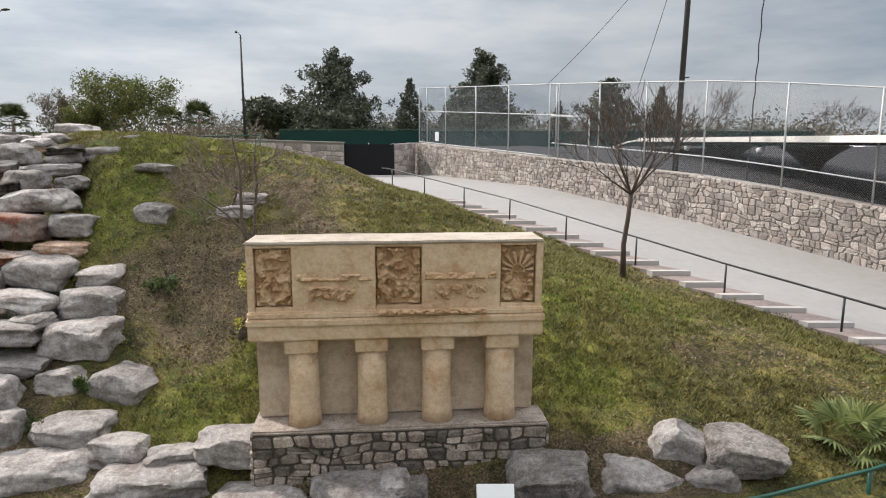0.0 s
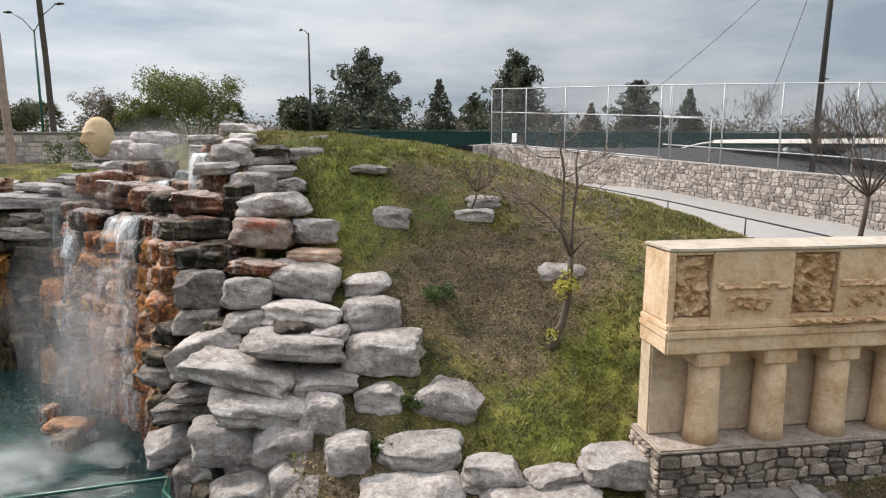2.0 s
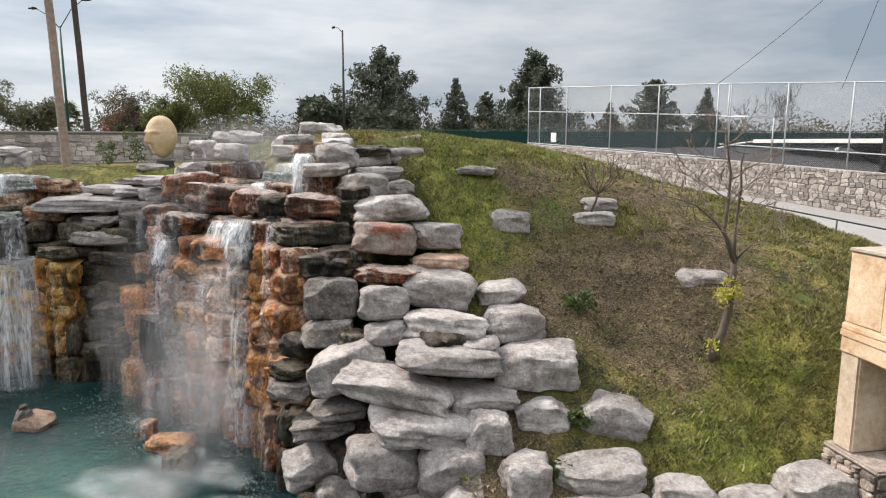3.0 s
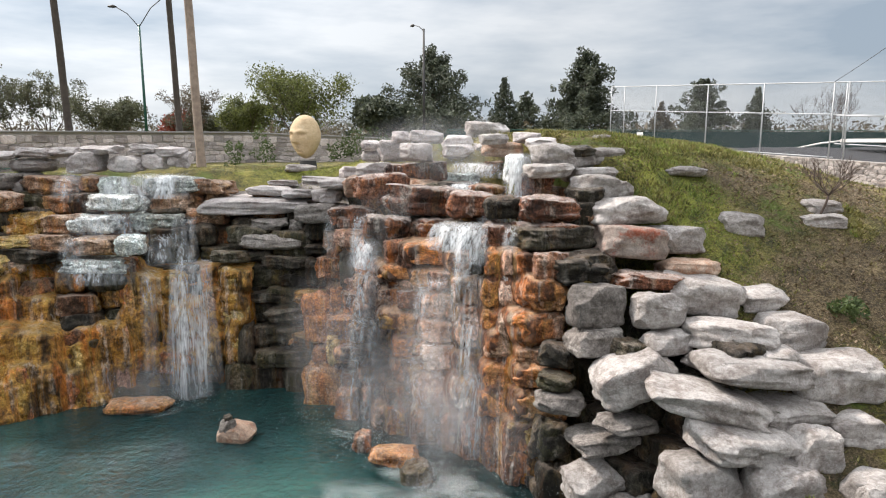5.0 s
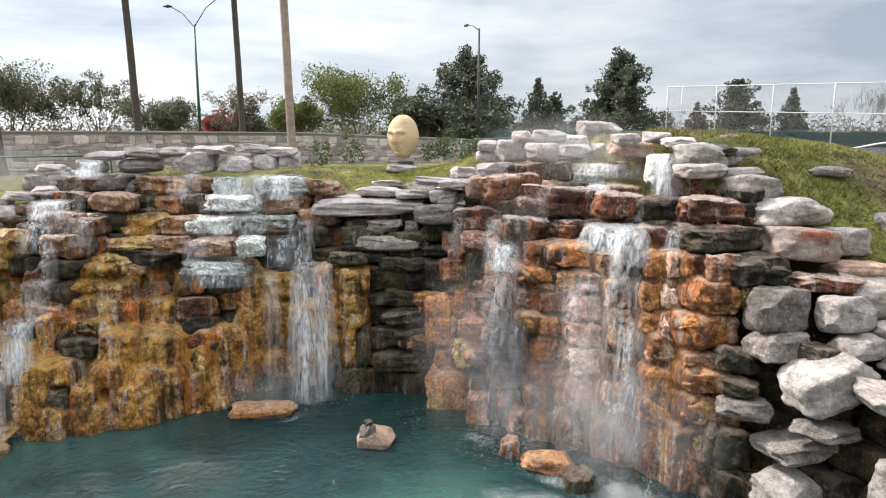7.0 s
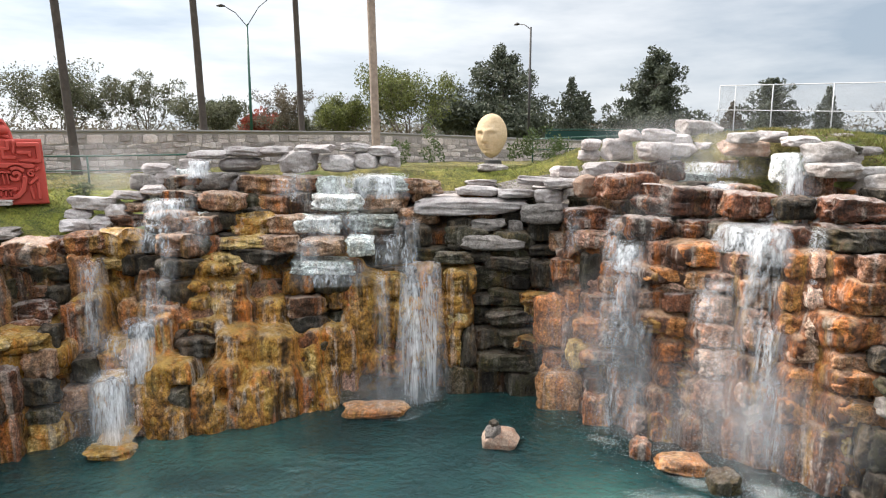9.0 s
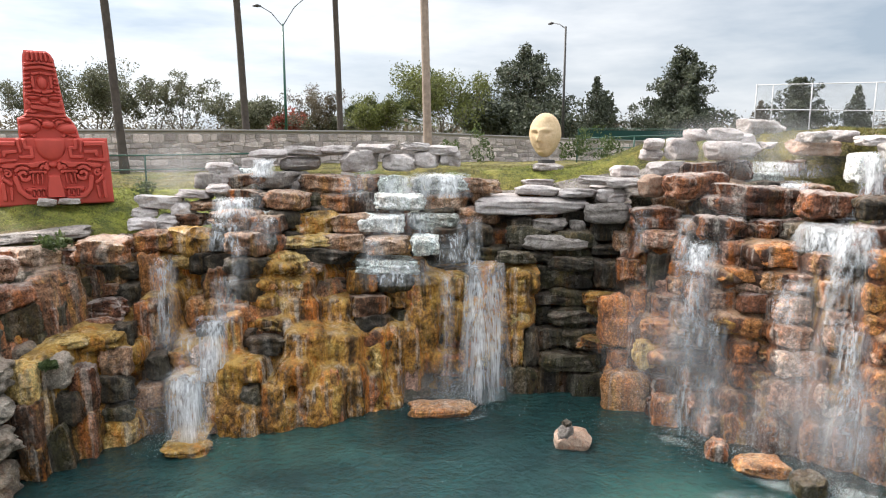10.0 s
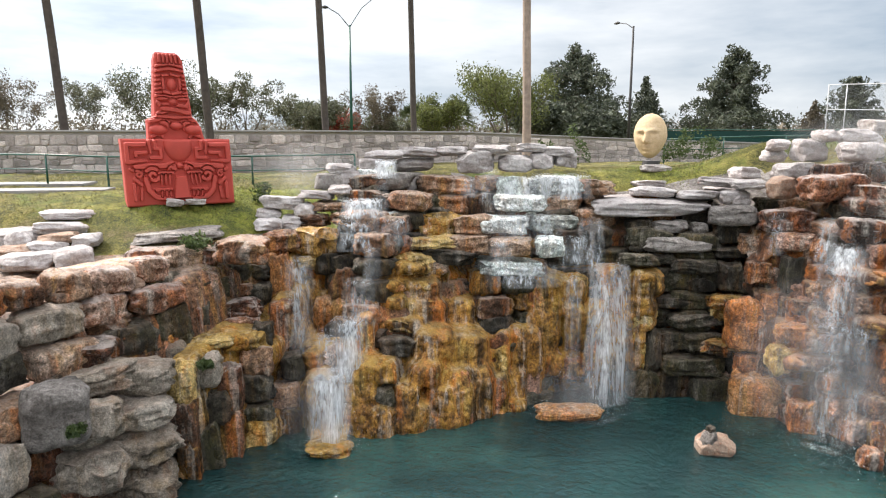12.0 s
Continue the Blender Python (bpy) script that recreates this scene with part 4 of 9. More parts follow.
face_stones(cliff_ob, (6, 8), over[:3], lambda z: 1.5 + (z - 4.9) * 1.4, ["dark", "brown", "grey"], 13)
face_stones(cliff_ob, (9, 13), [5.5, 6.0, 6.5], lambda z: 3.2 + (z - 5.5) * 1.3, ["brown", "dark", "grey"], 14)


# ---- boulders, bank by bank ----
ROCK_GROUP = "boulders of the stacked bank"
rock("pale", -13.59, 24.74, 7.88, 1.27, 0.99, 0.55, 0, 0)
rock("pale", -13.84, 21.28, 7.57, 0.72, 0.81, 0.30, -1, 0)
rock("pale", -12.03, 23.03, 7.54, 1.56, 1.23, 0.41, 2, 0)
rock("pale", -10.65, 22.45, 7.53, 1.00, 0.81, 0.37, -6, 0)
rock("pale", -12.55, 19.56, 7.14, 1.15, 0.90, 0.68, -4, 0)
rock("pale", -12.78, 18.95, 6.81, 1.19, 0.94, 0.34, 5, 0)
rock("pale", -11.70, 20.69, 6.99, 1.09, 0.86, 0.43, 15, 0)
rock("pale", -10.72, 21.17, 7.11, 1.19, 0.93, 0.48, 10, 0)
rock("pale", -11.52, 19.73, 6.67, 1.43, 1.12, 0.38, 11, 0)
rock("pale", -11.75, 18.61, 6.40, 1.19, 0.94, 0.65, -1, 0)
rock("pale", -10.93, 19.51, 6.30, 0.87, 0.81, 0.45, 4, 0)
rock("pale", -11.10, 18.21, 5.89, 1.83, 1.44, 0.66, -1, 0)
rock("dark", -12.20, 18.20, 5.81, 0.65, 0.81, 0.59, -2, 0)
rock("maroon", -12.98, 17.95, 5.98, 1.24, 0.97, 0.53, -2, 0)
rock("red", -11.30, 17.35, 5.28, 1.55, 1.22, 0.73, -2, 0)
rock("pale", -10.07, 17.74, 5.24, 1.27, 1.00, 0.69, 12, 0)
rock("dark", -12.99, 17.67, 5.34, 1.63, 1.28, 0.52, 16, 0)
rock("dark", -12.48, 16.87, 4.84, 1.50, 1.18, 0.53, 15, 0)
rock("tan", -9.97, 17.11, 4.70, 1.40, 1.10, 0.43, 9, 0)
rock("maroon", -11.23, 16.43, 4.59, 1.39, 1.09, 0.33, -3, 0)
rock("pale", -10.10, 16.31, 4.27, 1.66, 1.30, 0.84, -2, 6)
rock("pale", -11.30, 15.58, 4.14, 1.09, 0.85, 0.75, 8, 0)
rock("grey", -12.46, 16.07, 4.14, 1.17, 0.92, 0.92, 13, 0)
rock("pale", -8.69, 16.45, 4.14, 1.19, 0.94, 0.44, 8, 0)
rock("pale", -8.51, 15.52, 3.65, 1.42, 1.11, 0.71, 8, 0)
rock("pale", -9.99, 15.11, 3.75, 1.74, 1.36, 0.55, -8, 4)
rock("pale", -11.26, 15.20, 3.59, 0.91, 0.81, 0.47, 8, 0)
rock("grey", -12.51, 15.81, 3.49, 1.16, 0.91, 0.56, 12, 0)
rock("pale", -10.02, 14.36, 3.35, 2.11, 1.65, 0.51, 3, 7)
rock("pale", -8.20, 14.55, 3.06, 1.70, 1.33, 0.85, -10, 0)
rock("pale", -12.05, 14.89, 3.03, 1.58, 1.24, 0.81, 7, -14)
rock("pale", -11.01, 14.10, 2.88, 2.30, 1.80, 0.56, -5, 13)
rock("pale", -10.67, 13.48, 2.37, 1.88, 1.48, 0.60, 15, 7)
rock("pale", -9.36, 14.03, 2.63, 1.40, 1.10, 0.41, 9, 0)
rock("pale", -9.37, 13.24, 2.23, 0.90, 0.81, 0.85, 2, 0)
rock("pale", -8.25, 13.70, 2.34, 1.08, 0.84, 0.61, -7, 0)
rock("grey", -12.21, 14.53, 2.23, 1.15, 0.90, 0.29, 18, 0)
rock("grey", -12.51, 14.91, 1.74, 1.44, 1.13, 0.37, 10, 0)
rock("pale", -12.76, 14.69, 1.01, 1.23, 0.96, 0.61, 18, -6)
rock("pale", -11.31, 13.37, 1.71, 1.36, 1.06, 0.90, 15, 0)
rock("pale", -12.02, 14.21, 0.66, 1.24, 0.98, 0.35, 8, 0)
rock("pale", -10.05, 12.95, 1.68, 1.26, 0.98, 0.92, 1, 0)
rock("pale", -8.85, 12.45, 1.77, 0.89, 0.81, 0.80, 2, 0)
rock("dark", -11.71, 20.60, 7.26, 1.05, 0.82, 0.29, -6, 0)
rock("dark", -12.06, 18.30, 6.22, 0.77, 0.81, 0.44, 9, 0)
rock("pale", -9.33, 14.53, 3.50, 0.75, 0.81, 0.29, -5, 0)
rock("grey", -10.48, 14.39, 3.45, 0.49, 0.81, 0.29, 4, 0)
rock("dark", -11.90, 15.36, 3.40, 0.66, 0.81, 0.39, 6, 0)

ROCK_GROUP = "loose rocks of the lawn and the foreground"
rock("pale", -12.13, 14.20, 0.58, 1.10, 0.88, 0.67, 9, 0)
rock("pale", -10.85, 12.53, 1.01, 1.17, 0.94, 0.52, 8, 0)
rock("pale", -9.76, 12.33, 1.29, 1.05, 0.84, 0.71, 5, 0)
rock("pale", -8.81, 12.29, 1.82, 0.81, 0.70, 0.69, 3, 0)
rock("pale", -10.93, 13.30, 1.34, 0.82, 0.70, 0.57, 7, 0)
rock("pale", -4.02, 11.80, 1.78, 1.28, 1.00, 0.62, 8, 8)
rock("pale", -5.38, 11.35, 1.30, 2.15, 1.30, 0.62, 12, 0)
rock("pale", -5.10, 11.75, 1.62, 1.10, 0.80, 0.30, 20, 0)
rock("pale", -6.18, 11.90, 1.58, 1.12, 0.95, 0.55, -12, 0)
rock("pale", -7.45, 12.55, 1.74, 1.66, 1.15, 0.58, -8, 0)
rock("pale", -7.62, 11.75, 1.30, 2.00, 1.25, 0.66, 14, 0)
rock("pale", -3.25, 11.00, 1.02, 2.05, 1.30, 0.60, 4, 0)
rock("pale", -1.50, 10.95, 1.24, 1.72, 1.20, 0.62, -10, 0)
rock("pale", -6.88, 13.60, 2.28, 1.42, 1.10, 0.84, -14, 4)
rock("pale", -8.11, 18.48, 5.48, 1.06, 0.83, 0.62, -6, 0)
rock("pale", -5.58, 19.22, 5.86, 0.97, 0.81, 0.33, 5, 0)
rock("pale", -5.81, 18.78, 5.52, 1.08, 0.85, 0.40, -14, 0)
rock("pale", -8.77, 20.25, 6.72, 1.15, 0.90, 0.29, -3, 0)
rock("pale", -3.95, 16.5, 4.28, 1.2, 0.9, 0.62, -12, 0)
rock("pale", 4.43, 11.45, 1.85, 1.01, 0.79, 0.95, -16, 30)
rock("grey", 5.54, 11.09, 2.00, 1.45, 1.14, 0.64, -10, 0)
rock("pale", 4.81, 10.90, 1.56, 1.05, 0.83, 0.48, -19, -20)
rock("pale", 3.72, 11.05, 1.41, 1.63, 1.28, 0.72, -10, 0)
rock("grey", 1.97, 11.09, 1.49, 1.58, 1.24, 0.70, -6, 0)
rock("pale", -0.81, 10.91, 1.50, 0.53, 0.78, 0.28, 3, 0)
rock("grey", -0.45, 10.87, 1.40, 0.46, 0.78, 0.28, 1, 0)
rock("grey", -2.43, 11.66, 1.49, 1.11, 0.88, 0.49, 7, 0)

ROCK_GROUP = "rim of the broad falls"
rock("rim", -16.35, 23.08, 7.64, 0.53, 0.78, 0.34, 4, 0)
rock("rim", -15.59, 22.91, 7.63, 1.01, 0.79, 0.41, -16, 0)
rock("rim", -13.34, 24.81, 7.79, 1.15, 0.91, 0.70, -20, 0)
rock("rim", -14.50, 24.27, 7.48, 1.05, 0.82, 0.48, -14, 0)
rock("rim", -14.52, 23.87, 7.21, 1.03, 0.81, 0.42, -2, 0)
rock("rim", -16.61, 23.41, 7.23, 0.93, 0.78, 0.67, -2, 0)
rock("rim", -17.27, 23.97, 7.38, 0.59, 0.78, 0.35, -10, 0)
rock("rim", -17.24, 24.25, 7.06, 0.67, 0.78, 0.38, -8, 0)
rock("rim", -15.93, 22.29, 7.20, 0.98, 0.78, 0.53, -14, 0)
rock("tan", -13.44, 22.07, 7.29, 1.24, 0.98, 0.45, -12, 0)
rock("rim", -12.73, 21.94, 7.61, 0.80, 0.78, 0.32, -23, 0)
rock("rim", -12.60, 20.78, 7.48, 0.85, 0.78, 0.28, -8, 0)
rock("rim", -13.68, 21.75, 7.57, 0.66, 0.78, 0.28, -1, 0)
rock("rim", -13.77, 23.71, 7.31, 0.66, 0.78, 0.31, 2, 0)
rock("rim", -17.93, 24.56, 6.53, 0.83, 0.78, 0.37, 3, 0)
rock("rim", -17.17, 23.27, 6.65, 1.10, 0.87, 0.46, 7, 0)
rock("maroon", -16.28, 22.91, 6.63, 1.09, 0.85, 0.45, -17, 0)
rock("maroon", -15.46, 22.52, 6.66, 0.93, 0.78, 0.52, -12, 0)
rock("brown", -13.27, 22.95, 6.59, 1.34, 1.06, 0.67, 1, 0)
rock("white", -14.63, 22.64, 6.38, 1.22, 0.96, 0.44, -2, 0)
rock("rim", -18.36, 23.26, 6.25, 0.96, 0.78, 0.28, -4, 0)
rock("tan", -17.77, 22.61, 6.20, 0.65, 0.78, 0.65, 8, 0)
rock("maroon", -16.94, 21.68, 6.25, 1.53, 1.20, 0.69, -2, 0)
rock("rim", -18.61, 23.44, 5.80, 0.61, 0.78, 0.40, 6, 0)
rock("grey", -18.80, 22.99, 5.38, 1.02, 0.80, 0.57, -6, 0)
rock("maroon", -15.50, 21.05, 5.90, 2.55, 1.90, 0.80, -15, 0)
rock("maroon", -14.62, 19.37, 5.94, 1.22, 0.96, 0.63, -11, 0)
rock("maroon", -17.77, 22.14, 5.35, 1.31, 1.03, 0.62, -12, 0)
rock("maroon", -16.72, 20.29, 5.27, 1.19, 0.94, 0.58, -8, 0)
rock("maroon", -15.55, 20.28, 5.12, 1.02, 0.80, 0.77, 3, 0)
rock("maroon", -14.06, 18.32, 5.28, 0.91, 0.78, 0.59, -16, 0)
rock("maroon", -13.37, 18.01, 5.37, 1.00, 0.78, 0.52, -25, 0)
rock("maroon", -13.17, 18.10, 5.97, 0.86, 0.78, 0.60, -25, 0)
rock("maroon", -12.92, 19.60, 6.43, 0.83, 0.78, 0.53, -21, 0)
rock("white", -13.46, 19.99, 6.81, 0.54, 0.78, 0.77, -5, 0)
rock("dark", -14.00, 18.56, 5.95, 0.83, 0.78, 0.53, -15, 0)
rock("dark", -14.85, 19.04, 5.10, 1.00, 0.79, 0.83, -15, 0)
rock("dark", -12.64, 16.96, 4.81, 1.51, 1.18, 0.45, -26, 0)
rock("maroon", -12.84, 17.58, 5.42, 0.92, 0.78, 0.48, -3, 0)

ROCK_GROUP = "rim of the narrow falls"
rock("rim", -29.13, 25.09, 7.05, 1.23, 0.96, 0.28, 1, 0)
rock("rim", -28.07, 25.37, 7.13, 1.46, 1.15, 0.32, -6, 0)
rock("rim", -27.00, 24.96, 7.17, 0.96, 0.78, 0.29, -11, 0)
rock("rim", -25.77, 24.72, 7.23, 1.13, 0.89, 0.28, -14, 0)
rock("rim", -26.26, 24.74, 6.85, 1.14, 0.89, 0.68, -10, 0)
rock("rim", -28.22, 25.43, 6.74, 1.29, 1.01, 0.45, 5, 0)
rock("rim", -29.47, 24.82, 6.74, 0.81, 0.78, 0.41, -5, 0)
rock("rim", -30.41, 24.23, 6.67, 0.93, 0.78, 0.30, -6, 0)
rock("rim", -25.03, 24.74, 6.80, 1.07, 0.84, 0.52, -4, 0)
rock("rim", -24.16, 24.87, 6.88, 0.74, 0.78, 0.53, -12, 0)
rock("rim", -23.44, 24.92, 6.94, 0.67, 0.78, 0.50, 5, 0)
rock("rim", -23.71, 24.94, 7.18, 1.11, 0.87, 0.28, -15, 0)
rock("rim", -24.52, 24.90, 7.28, 0.92, 0.78, 0.28, -4, 0)
rock("rim", -30.10, 24.19, 6.36, 0.93, 0.78, 0.46, 11, 0)
rock("rim", -30.33, 23.71, 6.07, 0.74, 0.78, 0.28, 3, 0)
rock("white", -29.62, 24.52, 6.37, 0.73, 0.78, 0.51, 15, 0)
rock("rim", -28.55, 24.68, 6.09, 0.96, 0.78, 0.62, 1, 0)
rock("brown", -27.18, 24.65, 6.12, 1.68, 1.32, 0.59, -7, 0)
rock("brown", -25.89, 24.40, 6.18, 0.87, 0.78, 0.50, -5, 0)
rock("rim", -31.06, 23.75, 5.90, 1.05, 0.83, 0.28, -5, 0)
rock("rim", -32.03, 23.67, 5.67, 1.29, 1.01, 0.39, 6, 0)
rock("rim", -31.38, 23.67, 5.46, 0.63, 0.78, 0.42, 1, 0)
rock("rim", -32.43, 23.44, 5.38, 0.73, 0.78, 0.28, 18, 0)
rock("rim", -32.31, 22.93, 5.12, 0.81, 0.78, 0.32, 17, 0)
rock("rim", -31.70, 23.47, 5.20, 0.66, 0.78, 0.28, 7, 0)
rock("rim", -31.75, 23.28, 5.03, 0.73, 0.78, 0.28, -4, 0)
rock("brown", -31.10, 23.50, 5.18, 0.84, 0.78, 0.34, 0, 0)
rock("white", -29.96, 23.76, 5.80, 0.99, 0.78, 0.40, -2, 0)
rock("dark", -29.45, 23.91, 5.84, 0.53, 0.78, 0.63, -4, 0)
rock("brown", -30.55, 23.64, 5.57, 1.09, 0.85, 0.28, -1, 0)
rock("brown", -29.86, 23.45, 5.25, 1.42, 1.11, 0.34, 13, 0)
rock("dark", -29.29, 23.37, 5.26, 0.52, 0.78, 0.52, -5, 0)
rock("brown", -32.41, 20.68, 4.76, 1.25, 0.98, 0.61, -1, 0)
rock("rust", -31.79, 22.32, 4.71, 0.89, 0.78, 0.54, 18, 0)
rock("ochre", -30.90, 22.62, 4.64, 1.23, 0.97, 0.77, 8, 0)
rock("white", -29.83, 23.06, 4.61, 1.26, 0.99, 0.65, 16, 0)
rock("white", -28.77, 23.28, 5.09, 0.76, 0.78, 0.77, -0, 0)
rock("rim", -20.80, 24.56, 5.47, 3.72, 1.89, 0.51, -1, 0)
rock("rim", -20.64, 24.86, 5.92, 1.45, 1.14, 0.33, -7, 0)
rock("rim", -19.52, 24.07, 5.89, 1.15, 0.90, 0.28, -6, 0)
rock("rim", -18.64, 23.51, 5.85, 0.88, 0.78, 0.44, -9, 0)
rock("grey", -18.87, 23.08, 5.36, 1.33, 1.05, 0.60, -15, 0)
rock("brown", -22.64, 25.16, 6.04, 1.58, 1.24, 0.45, -18, 0)
rock("rim", -18.51, 24.25, 6.23, 1.86, 1.46, 0.28, -21, 0)
rock("white", -23.74, 25.10, 6.10, 1.83, 1.43, 0.56, 1, 0)
rock("white", -25.28, 24.26, 6.10, 0.90, 0.78, 0.65, -0, 0)
rock("white", -24.99, 23.72, 5.66, 1.57, 1.24, 0.54, 3, 0)
rock("brown", -23.67, 24.92, 5.54, 1.31, 1.03, 0.60, -6, 0)
rock("white", -25.53, 23.36, 5.07, 1.38, 1.09, 0.55, 0, 0)
rock("white", -23.99, 24.03, 5.02, 1.61, 1.26, 0.56, -2, 0)
rock("brown", -25.41, 22.81, 4.48, 1.19, 0.93, 0.53, -9, 0)
rock("white", -24.28, 22.57, 4.51, 0.84, 0.78, 0.62, 4, 0)
rock("dark", -28.05, 24.37, 5.59, 1.27, 1.00, 0.69, 12, 0)
rock("brown", -27.00, 24.48, 5.58, 1.28, 1.00, 0.66, -11, 0)
rock("brown", -26.14, 24.23, 5.59, 0.91, 0.78, 0.63, 9, 0)
rock("ochre", -27.53, 23.46, 5.05, 1.39, 1.09, 0.63, 11, 0)
rock("brown", -26.36, 23.37, 5.06, 1.21, 0.95, 0.57, 2, 0)
rock("ochre", -27.69, 22.81, 4.63, 1.51, 1.19, 0.32, -11, 0)
rock("brown", -26.55, 22.79, 4.55, 1.18, 0.93, 0.50, 8, 0)
rock("dark", -27.23, 22.81, 4.25, 1.75, 1.37, 0.45, -9, 0)
rock("white", -25.38, 22.97, 3.88, 1.90, 1.49, 0.46, 7, 0)
rock("rust", -28.66, 22.73, 4.49, 1.01, 0.80, 0.69, 6, 0)
rock("ochre", -28.17, 22.49, 4.06, 1.17, 0.92, 0.58, -9, 0)

ROCK_GROUP = "boulders of the west bank"
LAID = []
rock("tan", -35.17, 18.91, 4.40, 2.01, 1.20, 0.73, 15, -6)
rock("maroon", -34.11, 20.85, 4.41, 2.28, 1.20, 0.67, 12, 0)
rock("maroon", -33.00, 22.56, 4.51, 1.53, 1.20, 0.59, 9, 0)
rock("rust", -31.96, 23.13, 4.57, 0.87, 0.70, 0.61, 8, 0)
rock("dark", -33.66, 20.35, 3.86, 0.99, 0.79, 0.44, 11, 0)
rock("dark", -33.15, 20.84, 3.76, 0.63, 0.70, 0.51, 10, 0)
rock("dark", -32.57, 21.83, 3.99, 1.13, 0.91, 0.40, 9, 0)
rock("dark", -34.38, 19.02, 3.67, 1.14, 0.91, 1.13, 14, 0)
rock("maroon", -33.58, 19.90, 3.19, 0.69, 0.70, 0.65, 12, 0)
rock("maroon", -32.87, 21.04, 3.17, 1.44, 1.15, 0.51, 10, 0)
rock("maroon", -32.55, 20.73, 2.83, 0.88, 0.70, 0.33, 10, 0)
rock("rust", -31.81, 22.07, 3.64, 0.66, 0.70, 1.37, 8, 0)
rock("rust", -31.56, 21.03, 2.64, 0.67, 0.70, 1.22, 8, 0)
rock("brown", -35.23, 17.30, 3.73, 0.96, 0.77, 0.75, 16, 0)
rock("tan", -35.31, 17.60, 4.06, 1.12, 0.90, 0.29, 16, 0)
rock("brown", -34.72, 18.01, 3.32, 1.06, 0.85, 0.76, 15, 0)
rock("maroon", -35.03, 17.35, 3.01, 1.66, 1.20, 0.85, 16, 0)
rock("dark", -34.22, 18.45, 2.90, 0.85, 0.70, 0.38, 14, 0)
rock("ochre", -33.87, 19.04, 2.88, 0.51, 0.70, 0.43, 13, 0)
rock("dark", -33.56, 19.40, 2.84, 0.48, 0.70, 0.35, 12, 0)
rock("ochre", -32.95, 19.54, 2.67, 0.95, 0.76, 0.30, 11, 0)
rock("ochre", -32.29, 19.95, 2.57, 0.89, 0.71, 0.40, 10, 0)
rock("dark", -33.37, 20.11, 3.15, 0.49, 0.70, 0.86, 11, 0)
rock("dark", -34.83, 18.23, 3.90, 0.80, 0.70, 0.37, 15, 0)
rock("dark", -32.32, 21.60, 3.37, 0.69, 0.70, 0.61, 9, 0)
rock("dark", -31.93, 20.47, 2.59, 0.49, 0.70, 0.61, 9, 0)
rock("crag", -34.47, 17.07, 2.67, 1.72, 1.20, 0.65, 15, -8)
rock("crag", -33.65, 17.56, 2.52, 1.23, 0.99, 0.69, 14, 0)
rock("crag", -33.70, 17.27, 1.88, 1.38, 1.10, 0.63, 14, 0)
rock("crag", -34.22, 16.26, 2.08, 1.32, 1.05, 0.92, 16, 0)
rock("grey", -34.52, 15.74, 2.51, 1.15, 0.92, 1.19, 17, 0)
rock("crag", -33.73, 17.15, 1.18, 1.76, 1.20, 0.74, 14, 0)
rock("crag", -34.21, 16.14, 1.19, 1.41, 1.13, 0.93, 16, 0)
rock("crag", -33.69, 17.13, 0.41, 1.42, 1.13, 0.77, 14, 0)
rock("ochre", -33.16, 18.16, 2.22, 0.60, 0.70, 0.85, 12, 0)
rock("brown", -33.10, 18.10, 1.22, 0.53, 0.70, 1.17, 12, 0)
rock("ochre", -33.05, 18.11, 0.42, 0.47, 0.70, 1.12, 12, 0)
rock("crag", -32.85, 18.76, 2.21, 0.81, 0.70, 0.87, 11, 0)
rock("dark", -32.69, 18.91, 1.27, 0.71, 0.70, 0.82, 11, 0)
rock("dark", -32.82, 18.57, 0.65, 0.71, 0.70, 0.66, 11, 0)
rock("maroon", -32.43, 19.28, 1.59, 0.56, 0.70, 1.14, 10, 0)
rock("rust", -32.44, 19.18, 0.44, 0.53, 0.70, 1.17, 10, 0)
rock("brown", -31.94, 19.99, 2.07, 0.81, 0.70, 0.64, 9, 0)
rock("dark", -31.96, 19.83, 1.43, 0.81, 0.70, 0.65, 9, 0)
rock("dark", -31.98, 19.79, 0.81, 0.82, 0.70, 0.37, 9, 0)
rock("ochre", -31.99, 19.74, 0.40, 0.83, 0.70, 0.49, 9, 0)
rock("brown", -31.41, 20.49, 0.98, 0.76, 0.70, 0.63, 8, 0)
rock("ochre", -31.43, 20.44, 0.26, 0.77, 0.70, 0.73, 8, 0)
rock("dark", -31.27, 20.70, 1.67, 0.59, 0.70, 0.63, 8, 0)
rock("brown", -32.65, 21.33, 3.58, 0.51, 0.70, 0.30, 9, 0)
rock("rim", -38.44, 21.25, 5.00, 1.23, 0.96, 0.43, 12, 0)
rock("rim", -37.53, 21.74, 5.17, 1.32, 1.04, 0.31, 21, 0)
rock("tan", -37.29, 21.15, 4.97, 0.95, 0.78, 0.28, 20, 0)
rock("rim", -38.19, 20.94, 4.89, 0.64, 0.78, 0.60, 25, 0)
rock("rim", -37.37, 20.77, 4.80, 0.93, 0.78, 0.30, 29, 0)
rock("rim", -36.51, 21.05, 4.93, 0.70, 0.78, 0.34, 10, 0)
rock("rim", -37.41, 19.97, 4.57, 1.45, 1.14, 0.43, 7, 0)
rock("rim", -36.38, 20.10, 4.63, 0.89, 0.78, 0.55, 28, 0)
rock("tan", -38.04, 20.34, 4.70, 0.88, 0.78, 0.38, 29, 0)
rock("rim", -37.61, 22.77, 5.43, 1.85, 1.45, 0.28, 25, 0)
rock("grey", -34.46, 21.78, 4.98, 2.3, 1.5, 0.26, 20, 0)
